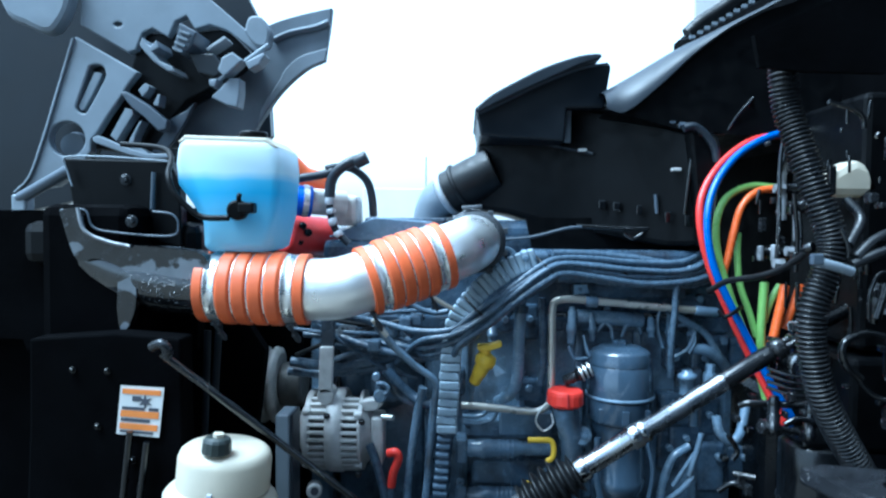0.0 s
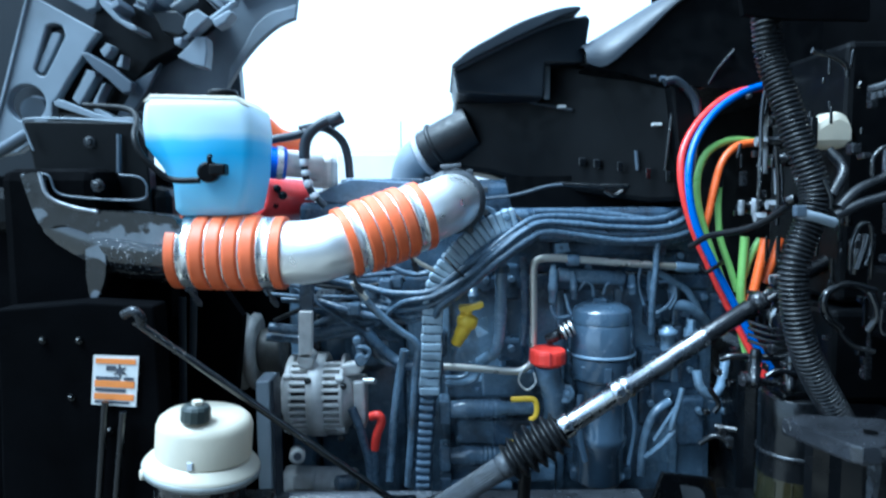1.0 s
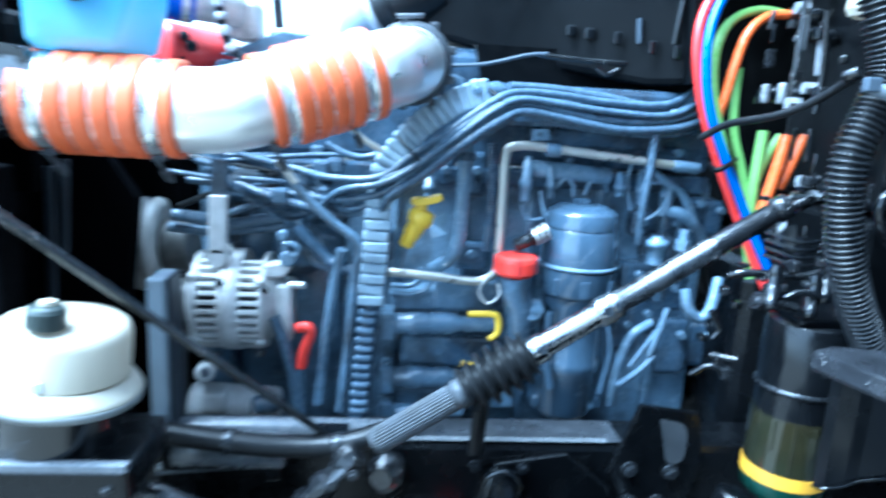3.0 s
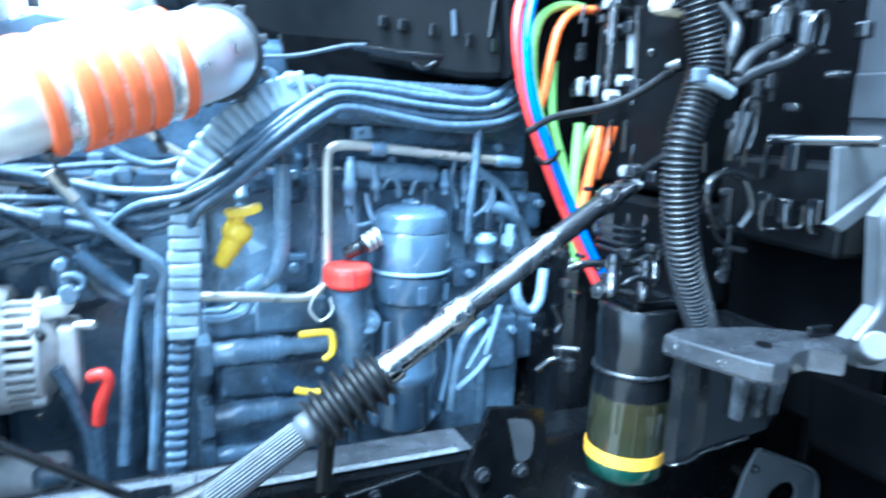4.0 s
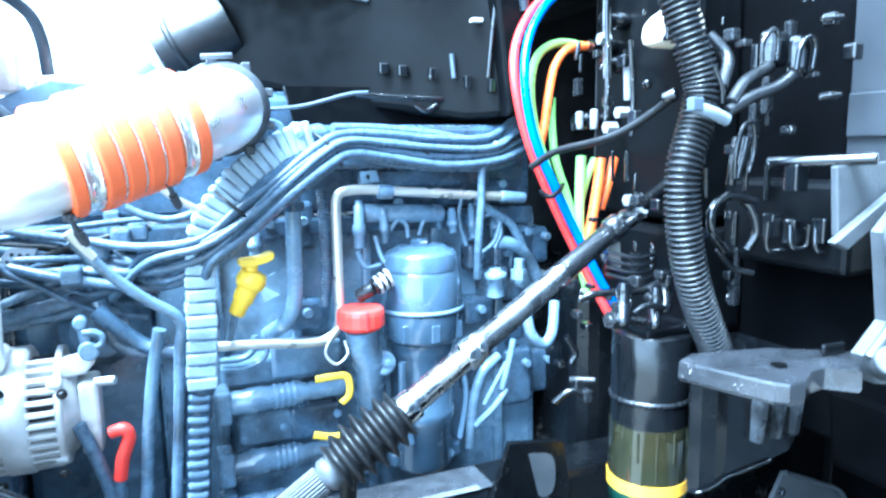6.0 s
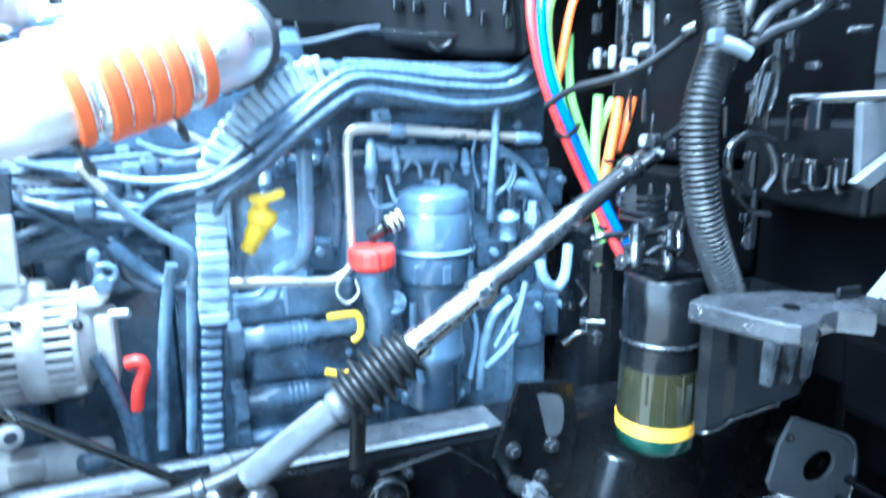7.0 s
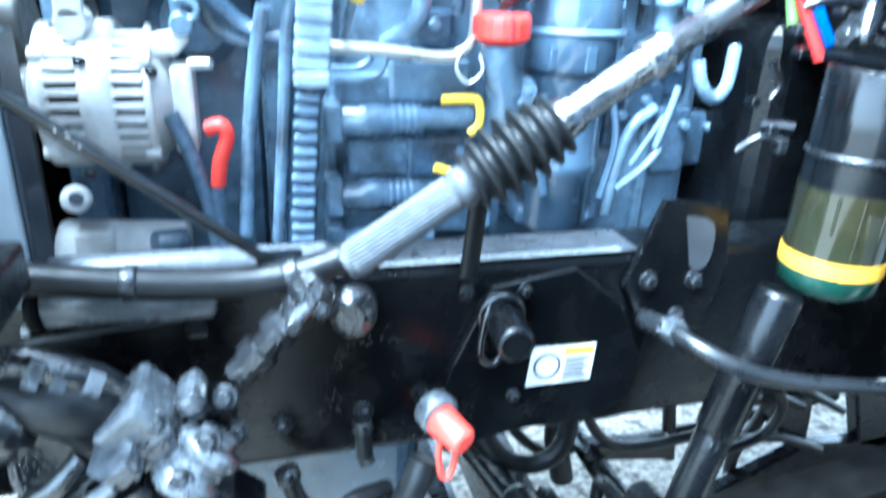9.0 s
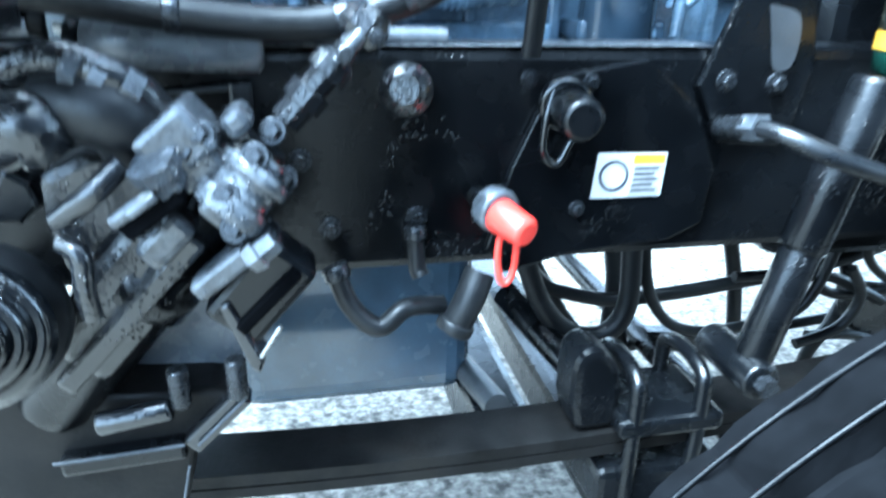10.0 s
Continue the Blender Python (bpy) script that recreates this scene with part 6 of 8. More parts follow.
for p in ((-0.075, 1.05, 0.95), (-0.089, 0.998, 0.94), (-0.114, 0.985, 0.912), (-0.182, 1, 0.885), (-0.159, 1, 0.922), (-0.11, 0.99, 0.88), (-0.067, 1.055, 0.903), (-0.188, 1.05, 0.988), (-0.102, 0.99, 0.897), (-0.145, 1.01, 0.943), (-0.132, 1.01, 0.957)):
    bolt(sg, p, r=0.011, way=(-0.2, -1, 0.35))
for q, r in (([(-0.287, 1.05, 1.003), (-0.244, 1.04, 1.015), (-0.205, 1.03, 1.005), (-0.18, 1.04, 0.987), (-0.166, 1.05, 0.961)], 0.016), ([(-0.25, 1, 0.891), (-0.218, 0.99, 0.915), (-0.194, 1, 0.937)], 0.01), ([(-0.29, 1.03, 0.956), (-0.264, 1.02, 0.965), (-0.257, 1.03, 0.951)], 0.03)):
    part("pressure_hose", Geo().tube(q, r, seg=14), GEAR, sg)
for a, c in (((-0.23, 1.03, 1.01), (-0.218, 1.028, 1.005)), ((-0.212, 1.03, 1.004), (-0.202, 1.03, 0.998)), ((-0.196, 1.03, 0.996), (-0.185, 1.035, 0.986))):
    part("hose_nut", Geo().lathe(a, c, [(0, 0.02), (1, 0.02)], 6, False), GEAR_PALE, sg)
part("lower_bracket", Geo().prism([(-0.383, 1.08, 0.773), (-0.335, 1.08, 0.743), (-0.331, 1.08, 0.684), (-0.258, 1.08, 0.669), (-0.163, 1.08, 0.663), (-0.127, 1.08, 0.653), (-0.186, 1.08, 0.586), (-0.202, 1.08, 0.508), (-0.434, 1.08, 0.547)], 0.08, bevel=0.005), SPRING, sg)
part("bracket_edge", bar((-0.185, 1.06, 0.605), (-0.125, 1.06, 0.663), 0.022, 0.03, 0.003), GEAR, sg)
for a, c in (((-0.176, 1.056, 0.612), (-0.121, 1.056, 0.667)), ((-0.32, 1.056, 0.607), (-0.19, 1.056, 0.614)), ((-0.205, 1.056, 0.512), (-0.188, 1.056, 0.586))):
    part("worn_edge", Geo().tube([a, c], 0.0016), SATIN_STEEL, sg, "thin pale line along the edge")
part("spring_pin", Geo().cyl((-0.272, 1.06, 0.648), (-0.198, 1.06, 0.66), 0.013, edge=0.004), GEAR, sg)
part("lower_step", bar((-0.317, 1.06, 0.595), (-0.19, 1.06, 0.602), 0.022, 0.03, 0.005), BLACK_PAINT, sg)
for p in ((-0.188, 1.06, 0.681), (-0.129, 1.05, 0.693)):
    part("stud", Geo().cyl(off(p, 0, 0, -0.02), off(p, 0, 0, 0.025), 0.011, edge=0.003), BOLT_STEEL, sg)
part("grey_plate", Geo().prism([(-0.29, 1.14, 0.628), (-0.232, 1.14, 0.7), (-0.179, 1.14, 0.762), (-0.135, 1.14, 0.762), (-0.124, 1.14, 0.675), (-0.163, 1.14, 0.624)], 0.012, bevel=0.002), CAST_GREY, sg)
part("feed_pipe", Geo().tube([(-0.25, 1, 0.871), (-0.235, 0.99, 0.864), (-0.236, 0.99, 0.834), (-0.237, 1, 0.802)], 0.009), GEAR, sg)
part("valve_tower", Geo().lathe((-0.12, 1, 0.887), (-0.079, 1.02, 0.931), [(0, 0.03), (0.1, 0.034), (0.3, 0.034), (0.32, 0.028), (0.6, 0.028), (0.62, 0.033), (0.8, 0.033), (0.85, 0.02), (1, 0.018)], 20), GEAR_PALE, sg)
part("port", Geo().lathe((-0.16, 1, 0.917), (-0.17, 0.99, 0.941), [(0, 0.018), (0.5, 0.018), (0.52, 0.022), (1, 0.022)], 6, False), GEAR_PALE, sg)
hv = thing("round_bellows", (-0.309, 1, 0.808), "round black rubber bellows beside the steering gear", "bellows")
q0 = (-0.337, 1.03, 0.792)
part("cover", Geo().lathe(q0, off(q0, 0.01, -0.05, 0.01), [(0, 0.07), (0.3, 0.074), (0.6, 0.07), (1, 0.05)], 40), RUBBER, hv)
for k, r in enumerate((0.062, 0.046, 0.03)):
    c = off(q0, 0.011 + 0.002 * k, -0.052 - 0.008 * k, 0.01)
    part("ring", Geo().lathe(c, off(c, 0.002, -0.012, 0.002), [(0, r), (0.5, r + 0.004), (1, r - 0.006)], 40), BLACK_GLOSS, hv)

# dark brake chamber and hoses under the rail
for k, q in enumerate(([(-0.022, 1.15, 0.771), (-0.005, 1.14, 0.724), (0.027, 1.13, 0.697), (0.062, 1.14, 0.715), (0.11, 1.17, 0.7)], [(0.08, 1.19, 0.8), (0.082, 1.185, 0.749), (0.086, 1.18, 0.736)], [(0.121, 1.15, 0.673), (0.141, 1.15, 0.715), (0.156, 1.16, 0.747)])):
    hb = thing("brake_hose", q[1], "black rubber brake hose under the frame", "hose", "brake hoses")
    part("hose", Geo().tube(q, (0.012, 0.011, 0.02)[k]), RUBBER, hb)
    part("ferrule", Geo().cyl(q[0], Vector(q[0]).lerp(Vector(q[1]), 0.35), (0.016, 0.014, 0.024)[k], edge=0.003), BOLT_STEEL if k < 2 else RUBBER, hb)
big = thing("rail_stud", (0.068, 1.17, 0.966), "large round threaded stud on the frame rail", "stud")
part("disc", Geo().lathe((0.072, 1.2, 0.961), (0.061, 1.15, 0.97), [(0, 0.03), (0.6, 0.03), (0.62, 0.026), (0.85, 0.026), (0.87, 0.018), (1, 0.016)], 28), GEAR, big)
for p, r in (((-0.022, 1.198, 0.799), 0.012), ((0.083, 1.198, 0.808), 0.012), ((-0.053, 1.198, 0.883), 0.012)):
    bolt(rail, p, r=r)

# ---- suspension ----
sp = thing("leaf_spring", (0.45, 1.2, 0.48), "black two-leaf steel spring with U-bolts", "leaf spring")
def leaf(z0, thick, x0, x1):
    g = Geo()
    n = 30
    vs = []
    for i in range(n + 1):
        x = x0 + (x1 - x0) * i / n
        z = z0 + 0.05 * ((x - 0.12) / 0.75) ** 2
        vs += [(x, 1.155, z), (x, 1.245, z), (x, 1.245, z - thick), (x, 1.155, z - thick)]
    fs = []
    for i in range(n):
        for k in range(4):
            fs.append((i * 4 + k, i * 4 + (k + 1) % 4, (i + 1) * 4 + (k + 1) % 4, (i + 1) * 4 + k))
    fs += [(0, 1, 2, 3), (n * 4 + 3, n * 4 + 2, n * 4 + 1, n * 4)]
    return g.add(vs, fs)


part("leaf", leaf(0.478, 0.018, -0.55, 1.45), SPRING, sp)
part("leaf", leaf(0.457, 0.016, -0.5, 1.4), SPRING, sp)
part("top_plate", Geo().box((0.36, 1.13, 0.485), (0.52, 1.27, 0.515), 0.008), BLACK_PAINT, sp)
part("axle_seat", Geo().box((0.34, 1.14, 0.350), (0.54, 1.26, 0.425), 0.012), BLACK_PAINT, sp)
for x in (0.385, 0.485):
    part("u_bolt", Geo().tube([(x, 1.142, 0.330), (x, 1.142, 0.530), (x, 1.15, 0.570), (x, 1.2, 0.582), (x, 1.25, 0.570), (x, 1.258, 0.530), (x, 1.258, 0.330)], 0.0115), BLACK_PAINT, sp)
part("bump_stop", Geo().prism([tuple(q) for q in curve([(0.297, 1.16, 0.525), (0.297, 1.16, 0.56), (0.3, 1.16, 0.597), (0.315, 1.16, 0.615), (0.336, 1.16, 0.614), (0.357, 1.16, 0.595), (0.371, 1.16, 0.557), (0.369, 1.16, 0.487)], 3)] + [(0.305, 1.16, 0.487)], 0.075, bevel=0.012), BLACK_PAINT, sp)
axl = thing("front_axle", (0.44, 1.63, 0.350), "black forged front axle beam with springs on it", "axle")
part("beam", Geo().box((0.385, 0.98, 0.240), (0.495, 2.28, 0.348), 0.02), BLACK_PAINT, axl)
part("tie_rod", Geo().cyl((0.62, 0.95, 0.390), (0.62, 2.3, 0.390), 0.024), BLACK_PAINT, axl)
fsp = thing("leaf_spring", (0.45, 2.06, 0.48), "black leaf spring on the far side", "leaf spring")
g = leaf(0.478, 0.04, -0.55, 1.45)
g.v = [(x, y + 0.86, z) for x, y, z in g.v]
part("leaf", g, BLACK_PAINT, fsp)
part("clamp", Geo().box((0.34, 1.98, 0.44), (0.54, 2.14, 0.58), 0.02), BLACK_PAINT, fsp)
crossm = thing("crossmember", (0.12, 1.63, 0.5), "grey-blue tubular frame crossmember under the engine", "crossmember")
part("beam", Geo().box((0.2, 1.3, 0.3), (0.3, 2.0, 0.42), 0.02), BLACK_PAINT, crossm)
link = thing("stabilizer_link", (0.233, 1.4, 0.42), "pale grey stabilizer arm under the engine", "stabilizer")
part("arm", Geo().cyl((0.209, 1.5, 0.42), (0.234, 1.3, 0.442), 0.022), CAST_PALE, link)
part("bar", Geo().cyl((0.301, 1.5, 0.542), (0.386, 1.3, 0.468), 0.026), BLACK_PAINT, link)
def chassis_cable(q, r):
    """A cable loop under the frame."""
    cb = thing("chassis_cable", q[0], "black cable loop under the frame", "cable", "chassis cables")
    part("cable", Geo().tube(q, r), RUBBER, cb)


chassis_cable([(0.301, 1.5, 0.643), (0.371, 1.5, 0.56), (0.417, 1.5, 0.536), (0.511, 1.5, 0.514), (0.628, 1.5, 0.517), (0.772, 1.5, 0.531), (0.958, 1.5, 0.555), (1.143, 1.5, 0.605)], 0.014)
chassis_cable([(0.287, 1.4, 0.683), (0.335, 1.4, 0.566), (0.392, 1.4, 0.507), (0.456, 1.4, 0.501), (0.492, 1.4, 0.554), (0.486, 1.4, 0.681)], 0.018)
chassis_cable([(0.368, 1.6, 0.6), (0.466, 1.6, 0.43), (0.55, 1.6, 0.348), (0.643, 1.6, 0.346), (0.874, 1.6, 0.352), (1.044, 1.6, 0.366), (1.34, 1.6, 0.392)], 0.012)
chassis_cable([(0.529, 1.55, 0.645), (0.55, 1.55, 0.524), (0.551, 1.55, 0.423), (0.577, 1.55, 0.312)], 0.026)
chassis_cable([(0.532, 1.45, 0.681), (0.562, 1.45, 0.546), (0.632, 1.45, 0.469), (0.754, 1.45, 0.458), (0.895, 1.45, 0.496), (0.952, 1.45, 0.658)], 0.011)
chassis_cable([(0.809, 1.6, 0.611), (0.848, 1.6, 0.479), (0.882, 1.6, 0.278)], 0.016)
chassis_cable([(0.91, 1.5, 0.642), (0.948, 1.5, 0.543), (1.016, 1.5, 0.487), (1.235, 1.5, 0.497)], 0.011)
chassis_cable([(1.022, 1.55, 0.618), (1.086, 1.55, 0.485), (1.07, 1.55, 0.39), (1.023, 1.55, 0.294), (1.039, 1.55, 0.108)], 0.014)
chassis_cable([(1.003, 1.45, 0.656), (1.034, 1.45, 0.571), (1.193, 1.45, 0.472)], 0.01)
tb = thing("transmission_bracket", (1.1, 1.5, 0.3), "dark muddy steel brackets hanging under the transmission", "bracket")
for q in ([(1.034, 1.5, 0.515), (1.16, 1.5, 0.499), (1.18, 1.5, 0.322), (1.135, 1.5, 0.342), (1.075, 1.5, 0.4)], [(1.141, 1.5, 0.32), (1.174, 1.5, 0.342), (1.302, 1.5, 0.327), (1.467, 1.5, 0.343), (1.89, 1.5, 0.009), (1.875, 1.5, -0.199), (1.028, 1.5, 0), (0.951, 1.5, 0.238)],
          [(0.6, 1.5, 0.433), (0.813, 1.5, 0.41), (0.823, 1.5, 0.358), (0.633, 1.5, 0.386)], [(1.284, 1.5, 0.467), (1.458, 1.5, 0.459), (1.591, 1.5, 0.254), (1.34, 1.5, 0.312)]):
    part("plate", Geo().prism(q, 0.04, bevel=0.006), BLACK_PAINT, tb)
for q in ([(0.753, 1.48, 0.552), (0.861, 1.48, 0.551), (0.977, 1.48, 0.536), (1.111, 1.48, 0.473)], [(0.95, 1.48, 0.407), (1.072, 1.48, 0.395), (1.196, 1.48, 0.343)], [(0.987, 1.45, 0.569), (1.025, 1.45, 0.506), (0.992, 1.45, 0.438), (0.899, 1.45, 0.408)]):
    part("line", Geo().tube(q, 0.011), RUBBER, tb)
shk = thing("shock_absorber", (0.508, 1.1, 0.619), "black tubular shock absorber beside the frame", "shock absorber")
part("body", Geo().cyl((0.515, 1.1, 0.619), (0.556, 1.1, 0.79), 0.025, edge=0.006), BLACK_PAINT, shk)
part("upper_tube", Geo().cyl((0.552, 1.1, 0.776), (0.603, 1.1, 0.984), 0.029, edge=0.006), BLACK_PAINT, shk)
part("eye", Geo().cyl(off((0.507, 1.1, 0.61), y=-0.04), off((0.507, 1.1, 0.61), y=0.08), 0.026, edge=0.006), BLACK_PAINT, shk)
part("bolt_head", Geo().lathe(off((0.507, 1.1, 0.61), y=-0.055), off((0.507, 1.1, 0.61), y=-0.04), [(0, 0.014), (1, 0.014)], 6, False), BOLT_STEEL, shk)

ty = thing("road_wheel", (0.475, 0.55, 0.0), "black truck tyre on a steel wheel", "wheel")
rows_ = [(-0.135, 0.32), (-0.14, 0.4), (-0.138, 0.47), (-0.12, 0.497), (-0.07, 0.505), (-0.066, 0.49), (-0.056, 0.49), (-0.052, 0.506), (-0.005, 0.508), (0.0, 0.492), (0.01, 0.492), (0.014, 0.507), (0.055, 0.506), (0.06, 0.49), (0.07, 0.49), (0.074, 0.503), (0.12, 0.495), (0.138, 0.468), (0.14, 0.4), (0.135, 0.32)]
g, seg = Geo(), 180
vs = []
for y, r in rows_:
    for k in range(seg):
        w = 2 * math.pi * k / seg
        rr = r - (0.011 if r > 0.5 and k % 6 < 1 else 0.004 if r > 0.48 and k % 3 == 0 else 0.0)
        vs.append((0.475 + rr * math.cos(w), 0.55 + y, 0.5 + rr * math.sin(w)))
g.add(vs, [(a * seg + k, a * seg + (k + 1) % seg, (a + 1) * seg + (k + 1) % seg, (a + 1) * seg + k) for a in range(len(rows_) - 1) for k in range(seg)])
part("tyre", g, TYRE, ty)
for y, r in ((0.139, 0.44), (0.1405, 0.37), (-0.139, 0.44), (-0.1405, 0.37)):
    part("sidewall_ring", Geo().lathe((0.475, 0.55 + y - 0.003, 0.5), (0.475, 0.55 + y + 0.003, 0.5), [(0, r), (0.5, r + 0.006), (1, r)], 72), TYRE, ty)
# thin shinier rings added on the tread to draw its bright wet streaks
for y, r in ((0.075, 0.504), (0.105, 0.499)):
    part("wet_rib", Geo().tube([(0.475 + r * math.cos(k * math.pi / 24), 0.55 + y, 0.5 + r * math.sin(k * math.pi / 24)) for k in range(49)], 0.0016, seg=6, steps=3), BLACK_PLASTIC, ty)
part("rim", Geo().lathe((0.475, 0.43, 0.5), (0.475, 0.65, 0.5), [(0, 0.29), (0.02, 0.315), (1, 0.315)], 40), BOLT_STEEL, ty)

# cable from the rail to the cab
cc = thing("grey_cable", (0.576, 1.1, 0.858), "grey sheathed cable with a bolted terminal on the rail", "cable")
part("sheath", Geo().tube([(0.468, 1.18, 0.914), (0.472, 1.13, 0.925), (0.488, 1.08, 0.922), (0.533, 1.052, 0.903), (0.626, 1.05, 0.876), (0.75, 1.055, 0.849), (0.91, 1.05, 0.814), (1.02, 1, 0.781)], 0.0108, seg=14), LOOM, cc)
part("terminal", Geo().cyl((0.467, 1.187, 0.912), (0.473, 1.13, 0.925), 0.0145, edge=0.004), BOLT_STEEL, cc)
part("terminal_nut", Geo().lathe((0.473, 1.14, 0.923), (0.477, 1.118, 0.926), [(0, 0.017), (1, 0.017)], 6, False), GEAR_PALE, cc)

# ---- coalescing filter can and bowl ----
can = thing("fuel_separator", (0.64, 1.05, 0.98), "black fuel separator with a smoky bowl and yellow band", "filter can")
CA, CB = (0.679, 1.11, 1.262), (0.677, 1.11, 0.986)
cdir = Vector(CB) - Vector(CA)
CR = 0.0595
part("head", Geo().lathe(CA, Vector(CA) + cdir * 0.36, [(0, CR * 0.7), (0.02, CR * 0.97), (0.05, CR), (1, CR)], 36), BLACK_SLICK, can)
part("seam_ring", Geo().lathe(Vector(CA) + cdir * 0.36, Vector(CA) + cdir * 0.39, [(0, CR), (0.3, CR * 1.05), (0.7, CR * 1.05), (1, CR)], 36), BOLT_STEEL, can)
part("sleeve", Geo().lathe(Vector(CA) + cdir * 0.39, Vector(CA) + cdir * 0.52, [(0, CR), (1, CR)], 36), BLACK_SLICK, can)
part("bowl", Geo().lathe(Vector(CA) + cdir * 0.52, Vector(CA) + cdir * 0.83, [(0, CR * 1.02), (1, CR * 1.03)], 36), BOWL, can, "smoky see-through bowl")
for k, w in enumerate((-2.5, -2.05, -1.6, -1.1, -0.65)):
    o = Vector((math.cos(w), math.sin(w), 0)) * (CR * 1.015)
    part("bowl_rib", Geo().tube([Vector(CA) + cdir * 0.53 + o, Vector(CA) + cdir * (0.81 if k % 2 else 0.7) + o], 0.0022, seg=8), BOWL, can)
part("yellow_band", Geo().lathe(Vector(CA) + cdir * 0.83, Vector(CA) + cdir * 0.9, [(0, CR * 1.045), (1, CR * 1.045)], 36), AMBER, can)
part("bowl_base", Geo().lathe(Vector(CA) + cdir * 0.9, Vector(CA) + cdir * 1.02, [(0, CR * 1.03), (0.7, CR * 1.0), (1, CR * 0.8)], 36), BOWL_GREEN, can, "green bowl base")
part("drain", Geo().lathe(Vector(CA) + cdir * 1.01, Vector(CA) + cdir * 1.1, [(0, 0.02), (0.5, 0.02), (0.55, 0.012), (1, 0.01)], 16), BLACK_PLASTIC, can)
part("bracket", Geo().box(off(CA, -0.045, -0.045, 0.0), off(CA, 0.06, 0.05, 0.012), 0.004), BLACK_GLOSS, can)
part("fitting", Geo().cyl((0.56, 1.06, 1.3), (0.63, 1.07, 1.287), 0.0065, edge=0.002), BOLT_STEEL, can)
part("fitting_nut", Geo().lathe((0.562, 1.06, 1.3), (0.582, 1.063, 1.296), [(0, 0.013), (1, 0.013)], 6, False), BOLT_STEEL, can)
for p in ((0.578, 1.05, 1.323), (0.642, 1.06, 1.309), (0.659, 1.06, 1.331)):
    part("hose_barb", Geo().lathe(off(p, z=-0.03), off(p, z=0.03), [(0, 0.008), (0.2, 0.011), (0.22, 0.008), (0.5, 0.011), (0.52, 0.008), (0.8, 0.011), (1, 0.007)], 16), BLACK_GLOSS, can)

# ---- black mount cover with a wet top ----
pf = thing("mount_cover", (0.66, 0.9, 1.1), "black cab mount cover with a wet flat top", "cover")
top = [(0.559, 0.916, 1.283), (0.591, 0.931, 1.283), (0.693, 0.909, 1.283), (0.771, 0.855, 1.283), (0.712, 0.797, 1.283), (0.687, 0.824, 1.283), (0.661, 0.82, 1.283), (0.63, 0.802, 1.283), (0.606, 0.801, 1.283), (0.596, 0.812, 1.283), (0.583, 0.846, 1.283)]
top = [(x, y) for x, y, z in top]
n = len(top)
g = Geo()
cxy = (sum(p[0] for p in top) / n, sum(p[1] for p in top) / n)
lev = [(1.283, 1.0), (1.28, 1.012), (1.262, 1.016), (1.258, 0.99)]
vs = [(cxy[0] + (x - cxy[0]) * k, cxy[1] + (y - cxy[1]) * k, z) for z, k in lev for x, y in top]
g.add(vs, [(a * n + i, (a + 1) * n + i, (a + 1) * n + (i + 1) % n, a * n + (i + 1) % n) for a in range(len(lev) - 1) for i in range(n)] + [tuple(range(n)), tuple(range(4 * n - 1, 3 * n - 1, -1))])
part("top_plate", g, WET_TOP, pf, "black top beaded with water, lightened for the sky sheen")
wall = [(0.725, 1.06, 1.1), (0.686, 1.03, 1.09), (0.64, 0.985, 1.086), (0.612, 0.952, 1.088), (0.617, 0.938, 1.092), (0.64, 0.934, 1.098), (0.66, 0.936, 1.104), (0.69, 0.932, 1.11), (0.73, 0.928, 1.118), (0.765, 0.926, 1.125), (0.785, 0.935, 1.13), (0.79, 0.96, 1.132), (0.79, 1.05, 1.132)]
n = len(wall)
g = Geo()
mid = Vector((0.69, 1.0, 0))
vs = []
for level in range(4):
    for x, y, z in wall:
        q = mid.lerp(Vector((x, y, 0)), (1.0, 0.985, 0.9, 0.885)[level])
        vs.append((q.x, q.y, (1.257, z, z, 1.25)[level]))
g.add(vs, [(a * n + i, (a + 1) * n + i, (a + 1) * n + (i + 1) % n, a * n + (i + 1) % n) for a in range(3) for i in range(n)])
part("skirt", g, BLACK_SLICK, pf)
part("skirt_lip", Geo().tube([(x, y - 0.002, z) for x, y, z in wall[3:9]], 0.002), BLACK_GLOSS, pf)
for x in (0.7, 0.733, 0.765):
    part("rib", Geo().prism([(x - 0.004, 0.905, 1.256), (x + 0.004, 0.905, 1.256), (x + 0.004, 0.918, 1.15), (x - 0.004, 0.918, 1.15)], 0.02), GEAR_PALE, pf)
part("hole", Geo().cyl(off((0.646, 0.851, 1.284), z=-0.002), off((0.646, 0.851, 1.284), z=0.001), 0.009), MATTE_BLACK, pf)
part("side_step", Geo().box((0.722, 0.852, 1.284), off((0.755, 0.847, 1.284), 0.005, 0.012, 0.014), 0.004), BLACK_PAINT, pf)
hb = thing("hole_bracket", (0.976, 1.05, 0.906), "grey steel bracket plate with a round hole", "bracket")
hole = ring((0.976, 1.05, 0.906), 0.036, 20, 1.0, 0.8)
part("plate", Geo().prism([(0.906, 1.05, 1.008), (0.981, 1.05, 0.975), (1.05, 1.05, 0.935), (1.062, 1.05, 0.85), (1.05, 1.05, 0.755), (1.038, 1.05, 0.757), (1.012, 1.05, 0.816), (0.872, 1.05, 0.883), (0.864, 1.05, 0.9), (0.882, 1.05, 0.966)], 0.007, [hole], bevel=0.001), CAST_PALE, hb)
part("turned_edge", Geo().tube([(0.906, 1.048, 1.008), (0.981, 1.048, 0.975), (1.05, 1.048, 0.935), (1.062, 1.048, 0.85)], 0.004), CAST_PALE, hb)
